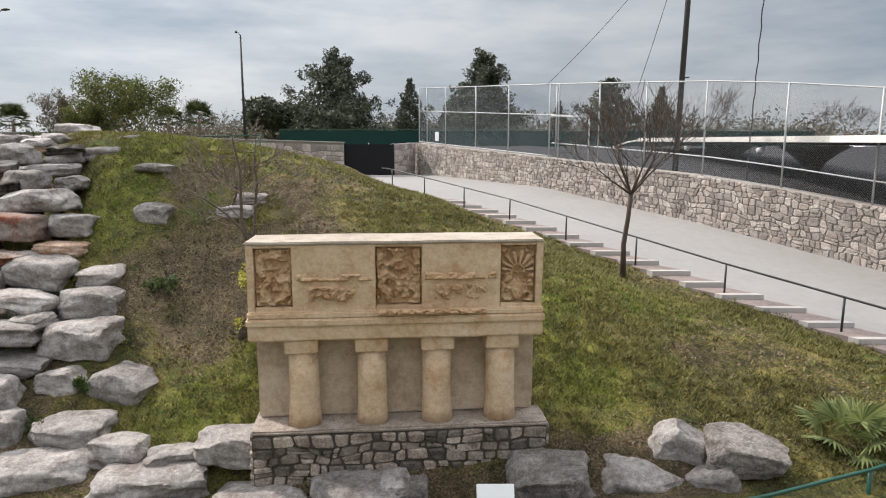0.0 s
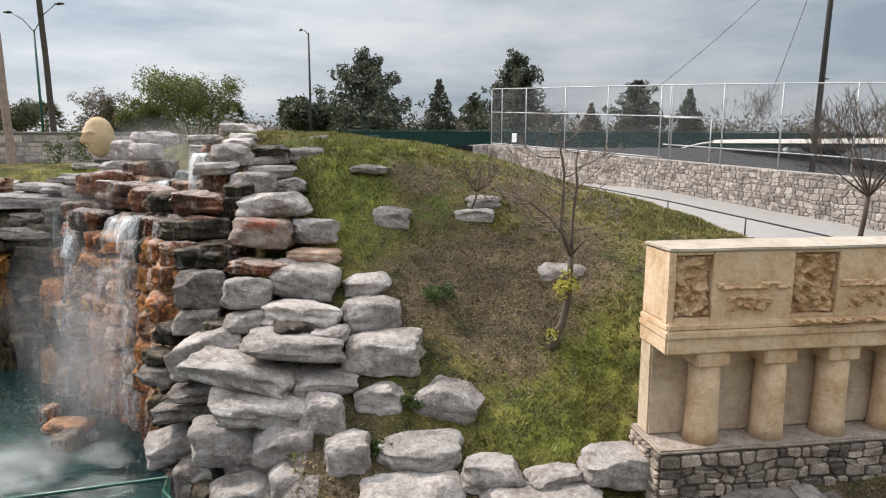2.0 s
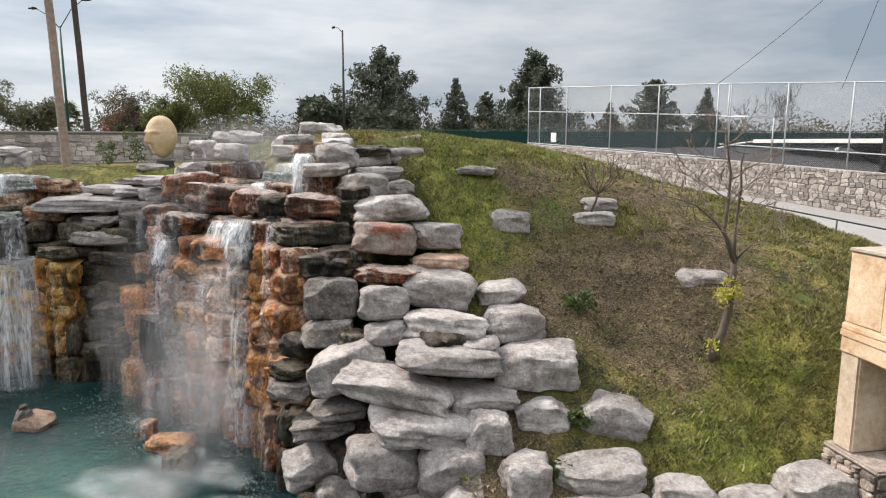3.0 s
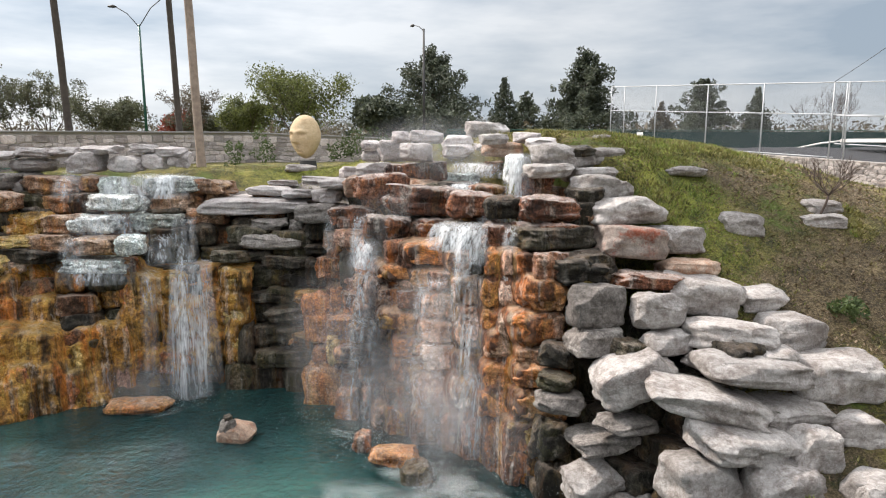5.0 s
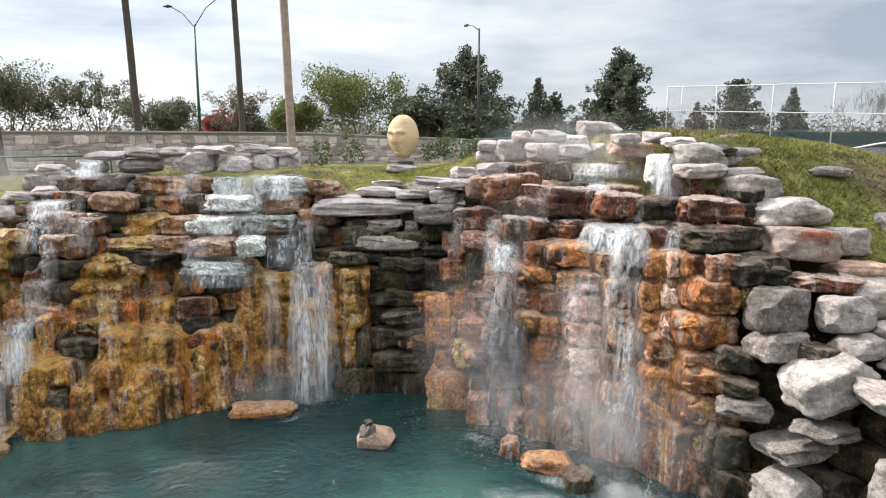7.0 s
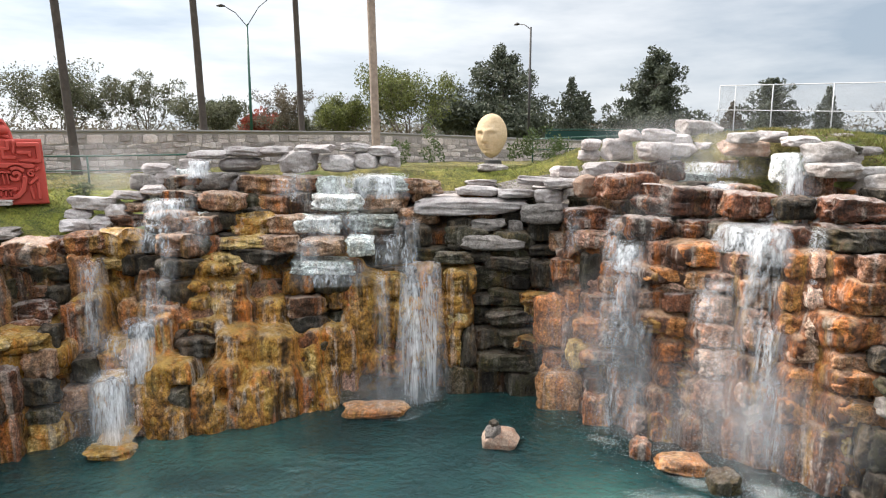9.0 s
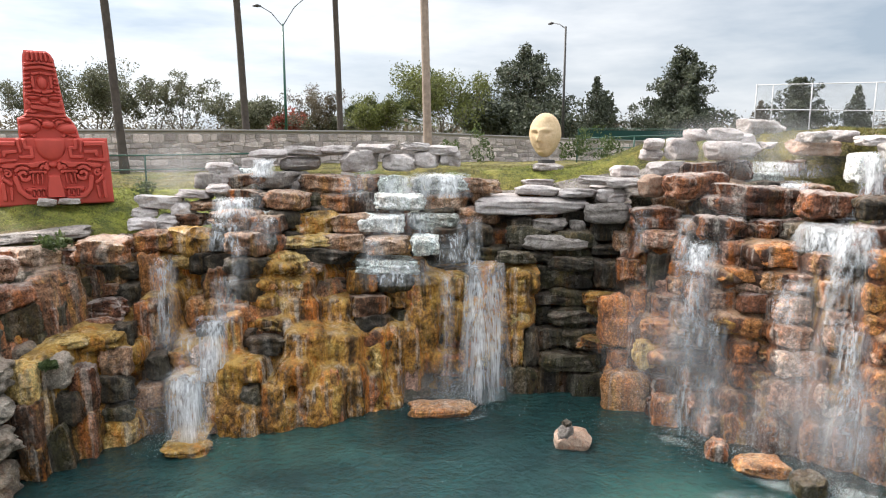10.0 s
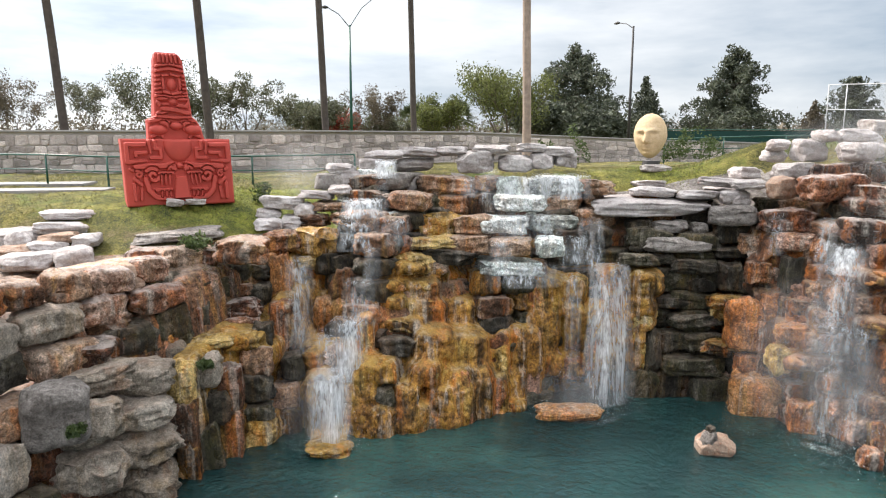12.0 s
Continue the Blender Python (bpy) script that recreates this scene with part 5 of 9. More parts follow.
rock("maroon", -36.93, 18.69, 4.06, 0.93, 0.78, 0.59, 21, 0)

ROCK_GROUP = "stones in the pool"
west_stones = LAID
rock("tan", -20.66, 19.2, 0.10, 0.92, 0.78, 0.52, -10, 8)
rock("grey", -20.86, 19.1, 0.43, 0.40, 0.40, 0.26, -10, 0)
rock("dark", -20.84, 19.1, 0.60, 0.20, 0.22, 0.12, 30, 0)
rock("rust", -23.82, 21.22, 0.12, 1.62, 1.00, 0.28, -3, 0)
rock("ochre", -30.08, 19.17, 0.10, 1.00, 0.89, 0.28, 11, 0)
rock("rust", -16.64, 17.74, 0.12, 1.05, 0.89, 0.28, -7, 0)
rock("pink", -17.42, 18.35, 0.20, 0.43, 0.56, 0.46, -4, 10)
rock("dark", -16.15, 16.76, 0.15, 0.65, 0.67, 0.46, -8, -10)

LAID = []
ROCK_FACE = thing("broad_falls_face", "wet stones of the broad falls under an orange and pink mineral coat", "rock face", kind="structure")
rock("pink", -17.79, 21.65, 4.80, 0.96, 0.77, 0.49, -2, 0)
rock("dark", -17.07, 20.73, 4.80, 0.60, 0.70, 0.65, -4, 0)
rock("pink", -16.47, 20.05, 4.72, 0.72, 0.70, 0.56, -5, 0)
rock("rust", -15.72, 19.51, 4.74, 1.10, 0.85, 0.51, -6, 0)
rock("pink", -14.98, 18.73, 4.65, 0.62, 0.70, 0.52, -8, 0)
rock("dark", -14.54, 18.35, 4.69, 0.45, 0.70, 0.58, -9, 0)
rock("rust", -14.19, 17.94, 4.76, 0.50, 0.70, 0.56, -10, 0)
rock("pink", -13.91, 17.58, 4.78, 0.43, 0.70, 0.58, -11, 0)
rock("rust", -13.60, 17.25, 4.83, 0.49, 0.70, 0.51, -11, 0)
rock("maroon", -13.18, 16.80, 4.86, 0.78, 0.70, 0.56, -13, 0)
rock("rust", -18.26, 22.18, 3.84, 0.31, 0.70, 0.37, -2, 0)
rock("dark", -17.83, 21.51, 3.94, 0.59, 0.70, 0.92, -2, 0)
rock("pink", -16.73, 20.28, 4.21, 0.77, 0.70, 0.36, -4, 0)
rock("rust", -16.20, 19.79, 4.15, 1.36, 0.85, 0.36, -6, 0)
rock("rust", -15.77, 19.37, 4.11, 0.77, 0.70, 0.44, -6, 0)
rock("pink", -15.35, 19.02, 4.13, 0.73, 0.70, 0.40, -7, 0)
rock("brown", -14.83, 18.54, 3.96, 0.65, 0.70, 0.78, -8, 0)
rock("rust", -14.30, 17.95, 4.02, 0.47, 0.70, 0.63, -10, 0)
rock("pink", -13.95, 17.57, 4.08, 0.47, 0.70, 0.56, -11, 0)
rock("rust", -13.63, 17.16, 4.20, 0.49, 0.70, 0.48, -11, 0)
rock("rust", -13.22, 16.72, 4.24, 0.69, 0.70, 0.59, -13, 0)
rock("rust", -17.49, 21.04, 3.61, 0.44, 0.70, 0.38, -3, 0)
rock("brown", -17.71, 21.19, 3.12, 0.59, 0.70, 0.39, -3, 0)
rock("pink", -17.13, 20.58, 3.45, 0.50, 0.70, 0.73, -4, 0)
rock("brown", -16.68, 20.11, 3.48, 0.63, 0.70, 0.43, -5, 0)
rock("maroon", -16.13, 19.60, 3.49, 0.72, 0.70, 0.49, -6, 0)
rock("pink", -15.43, 19.03, 3.48, 0.93, 0.74, 0.60, -7, 0)
rock("pink", -14.75, 18.37, 3.27, 0.71, 0.70, 0.65, -9, 0)
rock("rust", -14.30, 17.83, 3.44, 0.51, 0.70, 0.44, -10, 0)
rock("brown", -13.97, 17.47, 3.38, 0.50, 0.70, 0.62, -11, 0)
rock("rust", -13.44, 16.95, 3.65, 1.10, 0.85, 0.33, -12, 0)
rock("pink", -17.28, 20.68, 2.95, 0.76, 0.70, 0.42, -3, 0)
rock("ochre", -16.66, 19.95, 2.89, 0.70, 0.70, 0.50, -5, 0)
rock("rust", -16.15, 19.53, 2.93, 0.68, 0.70, 0.49, -6, 0)
rock("pink", -15.41, 18.91, 2.86, 1.00, 0.80, 0.52, -7, 0)
rock("rust", -18.20, 21.89, 2.95, 0.46, 0.70, 0.72, -2, 0)
rock("rust", -17.71, 21.09, 2.28, 0.89, 0.71, 0.69, -3, 0)
rock("pink", -17.26, 20.66, 2.86, 0.80, 0.70, 0.53, -4, 0)
rock("rust", -17.96, 21.35, 2.12, 0.68, 0.70, 0.71, -2, 0)
rock("pink", -17.33, 20.66, 2.33, 0.95, 0.76, 0.52, -3, 0)
rock("ochre", -16.39, 19.77, 2.95, 1.11, 0.85, 0.47, -5, 0)
rock("pink", -15.42, 18.94, 2.87, 0.94, 0.75, 0.47, -7, 0)
rock("pink", -14.71, 18.26, 2.95, 0.78, 0.70, 0.66, -9, 0)
rock("brown", -14.05, 17.49, 2.92, 0.89, 0.71, 0.63, -10, 0)
rock("rust", -13.40, 16.87, 3.46, 1.04, 0.83, 0.65, -12, 0)
rock("rust", -14.28, 17.82, 3.41, 0.51, 0.70, 0.38, -10, 0)
rock("pink", -17.33, 20.59, 1.74, 1.69, 0.85, 0.36, -3, 0)
rock("ochre", -18.22, 21.64, 1.55, 0.47, 0.70, 0.57, -2, 0)
rock("rust", -16.31, 19.53, 2.27, 0.62, 0.70, 0.50, -5, 0)
rock("ochre", -15.96, 19.27, 2.24, 0.41, 0.70, 0.29, -6, 0)
rock("pink", -15.39, 18.82, 2.21, 1.01, 0.81, 0.60, -7, 0)
rock("pink", -14.72, 18.15, 2.24, 0.79, 0.70, 0.53, -9, 0)
rock("rust", -14.07, 17.41, 2.22, 0.96, 0.77, 0.60, -10, 0)
rock("rust", -13.35, 16.63, 2.46, 1.11, 0.85, 0.46, -12, 0)
rock("brown", -13.54, 16.89, 2.85, 0.68, 0.70, 0.37, -12, 0)
rock("maroon", -17.79, 20.93, 0.85, 0.61, 0.70, 0.63, -3, 0)
rock("pink", -17.04, 20.17, 1.33, 1.02, 0.81, 0.51, -4, 0)
rock("rust", -16.34, 19.48, 1.65, 0.56, 0.70, 0.54, -5, 0)
rock("ochre", -15.99, 19.22, 1.61, 0.49, 0.70, 0.43, -6, 0)
rock("pink", -15.51, 18.82, 1.33, 1.03, 0.82, 0.81, -7, 0)
rock("pink", -14.80, 18.12, 1.54, 0.87, 0.70, 0.74, -9, 0)
rock("rust", -14.12, 17.37, 1.54, 0.97, 0.78, 0.64, -10, 0)
rock("rust", -13.41, 16.56, 1.83, 1.00, 0.80, 0.54, -12, 0)
rock("maroon", -17.91, 20.95, 0.24, 0.54, 0.70, 0.57, -2, 0)
rock("pink", -17.03, 20.04, 0.79, 0.84, 0.70, 0.46, -4, 0)
rock("rust", -16.38, 19.41, 1.02, 0.78, 0.70, 0.44, -5, 0)
rock("pink", -16.76, 19.69, 0.39, 0.80, 0.70, 0.45, -5, 0)
rock("rust", -16.38, 19.34, 0.46, 0.79, 0.70, 0.45, -5, 0)
rock("ochre", -15.67, 18.77, 0.43, 0.84, 0.70, 0.78, -7, 0)
rock("pink", -15.13, 18.30, 0.60, 0.62, 0.70, 0.83, -8, 0)
rock("pink", -14.65, 17.84, 0.72, 0.74, 0.70, 0.81, -9, 0)
rock("rust", -14.15, 17.27, 0.77, 0.66, 0.70, 0.66, -10, 0)
rock("ochre", -13.67, 16.79, 1.00, 0.96, 0.77, 0.63, -12, 0)
rock("ochre", -13.64, 16.64, 0.46, 0.97, 0.78, 0.57, -12, 0)
rock("dark", -13.25, 15.95, 1.23, 0.68, 0.70, 0.80, -13, 0)
rock("dark", -13.20, 15.64, 0.62, 0.87, 0.70, 0.37, -14, 0)
rock("maroon", -14.96, 20.25, 5.13, 0.80, 0.78, 0.77, -17, 0)
rock("rust", -13.35, 17.86, 4.68, 0.59, 0.78, 0.67, -14, 0)
rock("rust", -13.39, 16.76, 4.35, 0.65, 0.78, 0.46, -18, 0)
rock("dark", -13.41, 16.14, 1.26, 0.55, 0.78, 0.78, -18, 0)
rock("dark", -13.19, 16.08, 3.10, 0.73, 0.78, 0.47, -19, 0)
rock("grey", -13.28, 15.41, 2.31, 1.04, 0.82, 0.40, -13, 0)
rock("dark", -13.30, 15.67, 2.67, 0.71, 0.78, 0.30, -26, 0)
rock("dark", -13.24, 15.97, 1.21, 0.61, 0.78, 0.57, -18, 0)
rock("dark", -13.06, 15.87, 0.51, 0.98, 0.78, 0.56, -6, 0)

broad_face, broad_stones, LAID = ROCK_FACE, LAID, []
ROCK_FACE = thing("narrow_falls_face", "dark stones of the narrow falls under a yellow-brown travertine coat", "rock face", kind="structure")
rock("maroon", -18.76, 23.72, 5.35, 0.98, 0.78, 0.44, -1, 0)
# dark wet stones of the recess, with its shade in their colour
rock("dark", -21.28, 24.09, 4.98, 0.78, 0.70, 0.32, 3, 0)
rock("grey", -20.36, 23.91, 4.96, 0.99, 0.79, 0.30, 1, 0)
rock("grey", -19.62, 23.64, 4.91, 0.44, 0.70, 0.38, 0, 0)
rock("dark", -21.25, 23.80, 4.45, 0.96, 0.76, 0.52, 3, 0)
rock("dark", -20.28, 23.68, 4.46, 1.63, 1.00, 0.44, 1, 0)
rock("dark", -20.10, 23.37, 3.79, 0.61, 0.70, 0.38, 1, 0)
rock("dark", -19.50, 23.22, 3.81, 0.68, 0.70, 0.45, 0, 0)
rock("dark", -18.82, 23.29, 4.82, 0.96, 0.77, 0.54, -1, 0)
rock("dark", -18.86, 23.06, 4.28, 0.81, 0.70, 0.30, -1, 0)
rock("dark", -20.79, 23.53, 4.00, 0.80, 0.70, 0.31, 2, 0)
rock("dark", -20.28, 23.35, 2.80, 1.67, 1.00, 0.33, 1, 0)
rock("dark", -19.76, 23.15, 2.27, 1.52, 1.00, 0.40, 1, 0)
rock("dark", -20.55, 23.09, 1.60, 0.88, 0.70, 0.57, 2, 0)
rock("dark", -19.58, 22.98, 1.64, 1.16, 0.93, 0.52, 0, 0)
rock("maroon", -18.32, 22.10, 3.83, 0.58, 0.70, 0.35, -2, 0)
rock("ochre", -19.16, 22.88, 2.66, 0.50, 0.70, 0.69, -0, 0)
rock("rust", -18.56, 22.13, 2.82, 0.82, 0.70, 0.49, -1, 0)
rock("rust", -18.57, 21.96, 2.09, 0.82, 0.70, 0.87, -1, 0)
rock("dark", -19.71, 23.20, 3.31, 0.86, 0.70, 0.41, 0, 0)
rock("dark", -20.53, 23.39, 3.40, 0.87, 0.70, 0.64, 2, 0)
rock("dark", -18.93, 22.89, 3.59, 0.64, 0.70, 0.83, -1, 0)
rock("dark", -20.34, 23.07, 0.96, 1.18, 0.94, 0.49, 1, 0)
rock("dark", -19.36, 22.73, 1.02, 0.73, 0.70, 0.53, -0, 0)
rock("rust", -18.65, 21.86, 1.26, 0.69, 0.70, 0.57, -1, 0)
rock("ochre", -21.39, 22.96, 3.41, 0.86, 0.70, 0.66, 3, 0)
rock("ochre", -21.45, 22.93, 2.48, 0.79, 0.70, 0.88, 3, 0)
rock("ochre", -21.56, 22.90, 1.40, 0.40, 0.70, 1.12, 3, 0)
rock("dark", -21.13, 22.81, 1.38, 0.44, 0.70, 1.18, 3, 0)
rock("dark", -21.56, 23.07, 4.06, 1.07, 0.80, 0.35, 3, 0)
rock("rust", -24.31, 23.15, 3.08, 1.07, 0.80, 0.89, 7, 0)
rock("brown", -24.39, 23.01, 1.98, 0.97, 0.78, 1.09, 7, 0)
rock("ochre", -23.34, 23.23, 3.21, 0.62, 0.70, 0.65, 6, 0)
rock("rust", -23.38, 23.17, 1.98, 0.56, 0.70, 1.25, 6, 0)
rock("ochre", -23.84, 23.19, 2.94, 0.44, 0.70, 0.98, 6, 0)
rock("brown", -22.79, 23.19, 1.68, 0.60, 0.70, 1.81, 5, 0)
rock("brown", -22.20, 23.24, 1.80, 0.59, 0.70, 2.10, 4, 0)
rock("pink", -24.53, 23.05, 3.85, 0.48, 0.70, 0.42, 7, 0)
rock("brown", -24.36, 22.95, 0.94, 1.13, 0.80, 0.72, 7, 0)
rock("rust", -23.47, 23.05, 0.85, 0.75, 0.70, 0.70, 6, 0)
rock("ochre", -28.45, 22.29, 4.01, 1.21, 0.97, 0.36, 3, 0)
rock("rust", -28.82, 21.92, 3.57, 0.85, 0.70, 0.30, 3, 0)
rock("ochre", -27.96, 22.21, 3.40, 1.00, 0.80, 0.50, 2, 0)
rock("ochre", -28.84, 21.82, 3.11, 0.88, 0.71, 0.37, 3, 0)
rock("ochre", -28.56, 21.66, 2.54, 1.06, 0.85, 0.34, 3, 0)
rock("ochre", -27.85, 22.07, 2.72, 1.07, 0.86, 0.85, 2, 0)
rock("brown", -26.88, 22.49, 2.64, 0.95, 0.76, 0.82, 0, 0)
rock("ochre", -26.18, 22.82, 2.51, 0.97, 0.78, 0.76, -1, 0)
rock("ochre", -27.57, 21.37, 1.87, 0.98, 0.78, 0.98, 1, 0)
rock("ochre", -29.13, 20.68, 1.57, 1.06, 0.85, 0.56, 4, 0)
rock("ochre", -29.37, 21.18, 2.30, 0.49, 0.70, 1.12, 4, 0)
# dark stone at a hollow, whose shade is put into its colour
rock("dark", -28.58, 21.19, 2.08, 0.94, 0.75, 0.49, 3, 0)
rock("ochre", -27.80, 20.93, 1.36, 0.76, 0.70, 0.57, 2, 0)
rock("ochre", -26.73, 21.68, 1.66, 1.07, 0.85, 1.06, -0, 0)
rock("rust", -26.92, 21.06, 0.63, 0.71, 0.70, 1.29, 0, 0)
rock("ochre", -26.33, 21.40, 0.53, 0.72, 0.70, 1.39, -1, 0)
# another hollow, its shade painted as a dark stone
rock("dark", -28.86, 20.45, 0.93, 0.55, 0.70, 0.49, 4, 0)
rock("ochre", -28.28, 20.63, 0.89, 0.62, 0.70, 0.56, 3, 0)
rock("ochre", -29.13, 20.32, 0.44, 0.96, 0.77, 0.51, 4, 0)
rock("ochre", -28.21, 20.51, 0.38, 0.90, 0.72, 0.53, 2, 0)
rock("ochre", -27.35, 20.87, 0.71, 0.77, 0.70, 0.43, 1, 0)
rock("ochre", -27.35, 20.77, 0.18, 0.70, 0.70, 0.49, 1, 0)
rock("rust", -25.82, 22.10, 1.54, 0.66, 0.70, 1.19, -2, 0)
rock("ochre", -25.44, 23.42, 2.70, 0.54, 0.70, 1.18, -2, 0)
rock("ochre", -25.18, 22.52, 1.55, 0.53, 0.70, 1.22, -3, 0)
rock("ochre", -25.18, 22.18, 0.60, 0.49, 0.70, 0.70, -3, 0)
rock("ochre", -25.42, 21.90, -0.03, 0.79, 0.70, 0.55, -2, 0)
rock("rust", -25.84, 21.75, 0.58, 0.66, 0.70, 0.61, -2, 0)
rock("dark", -24.97, 23.26, 2.25, 0.54, 0.70, 0.72, -3, 0)
rock("pink", -24.66, 22.61, 0.96, 0.46, 0.70, 2.01, -3, 0)
rock("brown", -27.49, 22.59, 3.95, 0.65, 0.70, 0.46, 1, 0)
rock("dark", -26.53, 23.14, 3.28, 1.20, 0.96, 0.35, -0, 0)
rock("ochre", -30.81, 22.96, 4.20, 1.59, 1.25, 0.63, 15, 0)
rock("brown", -30.00, 22.43, 3.49, 1.00, 0.79, 0.95, 21, 0)
rock("dark", -30.01, 22.56, 4.03, 1.00, 0.79, 0.61, 14, 0)
rock("ochre", -30.56, 21.07, 1.60, 0.94, 0.78, 0.84, 23, 0)
rock("rust", -30.47, 22.27, 2.65, 1.00, 0.78, 0.93, 19, 0)
rock("pink", -30.00, 21.19, 1.71, 1.11, 0.87, 0.83, 4, 0)
rock("pink", -29.55, 20.54, 0.72, 1.08, 0.85, 0.96, 5, 0)
rock("ochre", -30.57, 20.37, 0.80, 0.76, 0.78, 1.14, 9, 0)

rock("rust", -18.78, 22.04, 2.46, 0.93, 0.75, 1.30, -10, 0)
rock("rust", -18.64, 21.54, 0.67, 1.16, 0.93, 0.77, -10, 0)
rock("rust", -18.50, 22.04, 3.88, 0.65, 0.70, 0.53, -10, 0)
rock("ochre", -19.16, 22.47, 1.56, 1.07, 0.86, 0.41, -9, 0)
rock("rust", -18.01, 20.91, 2.47, 0.74, 0.70, 0.46, -12, 0)
rock("ochre", -18.20, 21.02, 1.72, 0.70, 0.70, 0.73, -11, 0)
rock("rust", -17.90, 20.41, 0.41, 0.59, 0.70, 0.63, -12, 0)
rock("dark", -20.04, 22.77, 0.96, 1.70, 1.00, 0.50, -8, 0)
rock("grey", -20.49, 23.69, 4.97, 1.02, 0.81, 0.31, -7, 0)
rock("grey", -20.32, 23.44, 4.44, 1.96, 1.00, 0.49, -7, 0)
rock("dark", -19.88, 23.17, 3.83, 1.34, 1.00, 0.43, -8, 0)
rock("rim", -18.62, 23.46, 5.34, 1.20, 0.96, 0.51, -10, 0)
rock("ochre", -19.05, 22.64, 2.88, 1.06, 0.85, 0.41, -9, 0)
rock("dark", -20.50, 22.95, 0.36, 1.35, 0.90, 0.75, 2, 0)
rock("dark", -19.42, 22.62, 0.34, 1.10, 0.90, 0.72, -4, 0)
rock("rust", -18.72, 21.75, 0.50, 0.85, 0.80, 0.85, -6, 0)
rock("dark", -21.35, 22.85, 0.40, 0.90, 0.80, 0.85, 4, 0)
narrow_face, narrow_stones = ROCK_FACE, LAID
ROCK_FACE = None


def blurred(f, sigma):
    """A grid softened both ways."""
    k = np.arange(-3 * math.ceil(sigma), 3 * math.ceil(sigma) + 1)
    g = np.exp(-0.5 * (k / sigma) ** 2)
    g /= g.sum()
    for axis in (0, 1):
        wide = np.pad(f, [(len(k) // 2,) * 2 if a == axis else (0, 0) for a in (0, 1)], mode="edge")
        f = np.apply_along_axis(lambda r: np.convolve(r, g, mode="valid"), axis, wide)
    return f


def mineral_coat(name, stones, parent, x0, x1, crest, mat, seed, label, thick=0.05, patchy=0.12, bare=("dark", "grey", "maroon"), step=0.036):
    """A crust that grew over stacked stones: it follows their bulges, hangs from their ledges in flutes and leaves some of them bare. crest: its top along x."""
    xs, zs = np.arange(x0, x1, step), np.arange(-0.35, max(c for _, c in crest) + 0.3, step)
    gx, gz = np.meshgrid(xs, zs, indexing="ij")
    back, weight, front = np.zeros(gx.shape), np.full(gx.shape, 1e-9), np.full(gx.shape, 99.0)
    for kind, x, y, z, w, d, h in stones:
        near = np.exp(-(((gx - x) / max(w, 0.6)) ** 2 + ((gz - z) / max(h, 0.6)) ** 2) * 1.6)
        back, weight = back + near * y, weight + near
        if kind not in bare:
            r = 1 - np.abs((gx - x) / (0.53 * w)) ** 4 - np.abs((gz - z) / (0.53 * h)) ** 4
            front = np.minimum(front, np.where(r > 0, y - 0.5 * d * np.maximum(r, 0) ** 0.35, 99))
    back = back / weight + 0.22
    f = blurred(np.minimum(front, back), 1.3)
    off = Vector((seed, seed * 2.3, seed * 0.7))
    hang = np.array([noise.noise(Vector((x * 2.6, 0, 1)) + off) + 0.6 * noise.noise(Vector((x * 6.5, 0, 2)) + off) for x in xs])
    for j in range(len(zs) - 2, -1, -1):
        sway = np.array([noise.noise(Vector((x * 2.2, zs[j] * 0.9, 4)) + off) for x in xs]) if j % 6 == 0 or j == len(zs) - 2 else sway
        slope = np.clip(2.1 - 2.6 * (hang + 0.8 * sway), 0.12, 5.0)
        f[:, j] = np.minimum(f[:, j], f[:, j + 1] + slope * step)
    f = blurred(f, 0.8)
    top = np.interp(gx, *zip(*crest))
    f += 1.5 * np.maximum(gz - top, 0)
    verts, faces = [], []
    n = len(zs)
    for i, x in enumerate(xs):
        for j, z in enumerate(zs):
            patch = noise.noise(Vector((x * 1.1, z * 1.1, 3)) + off)
            flute = noise.noise(Vector((x * 4.5, z * 0.7, 1)) + off)
            thread = noise.noise(Vector((x * 11, z * 1.6, 5)) + off)
            knob = noise.turbulence(Vector((x * 3.2, f[i, j] * 2, z * 3.2)) + off, 4, False)
            out = thick - patchy * (0.35 - patch) + 0.05 * flute + 0.022 * thread + 0.10 * (knob - 0.4)
            verts.append((x + 0.03 * flute, f[i, j] - out, z))
    faces = [(i * n + j, (i + 1) * n + j, (i + 1) * n + j + 1, i * n + j + 1) for i in range(len(xs) - 1) for j in range(n - 1)]
    me = bpy.data.meshes.new(name)
    me.from_pydata(verts, [], faces)
    me.update()
    return smooth(part(name, me, mat, parent, label))


mineral_coat("travertine_curtain", narrow_stones, narrow_face, -29.9, -20.9, [(-29.9, 2.4), (-29.3, 3.6), (-28.5, 4.2), (-27.4, 3.9), (-26.2, 3.3), (-25.3, 3.4), (-24.2, 3.7), (-23, 3.4), (-22, 3.7), (-20.9, 3.7)], OCHRE, 3, "yellow-brown travertine crust with hanging flutes", thick=0.09)
mineral_coat("travertine_curtain", west_stones + narrow_stones, narrow_face, -33.6, -29.7, [(-33.6, 2.9), (-32.5, 3.3), (-31.5, 4.3), (-29.7, 4.3)], OCHRE, 14, "yellow-brown travertine crust hanging from dark stones", thick=-0.24, patchy=0.34, bare=("dark", "grey", "maroon", "crag", "rim", "tan"))
mineral_coat("mineral_crust", broad_stones, broad_face, -18.6, -13.1, [(-18.6, 4.0), (-17.6, 4.9), (-16, 4.9), (-14, 5.0), (-13.1, 4.7)], SALMON, 9, "orange and pink mineral crust with hanging flutes", thick=-0.02, patchy=0.16)

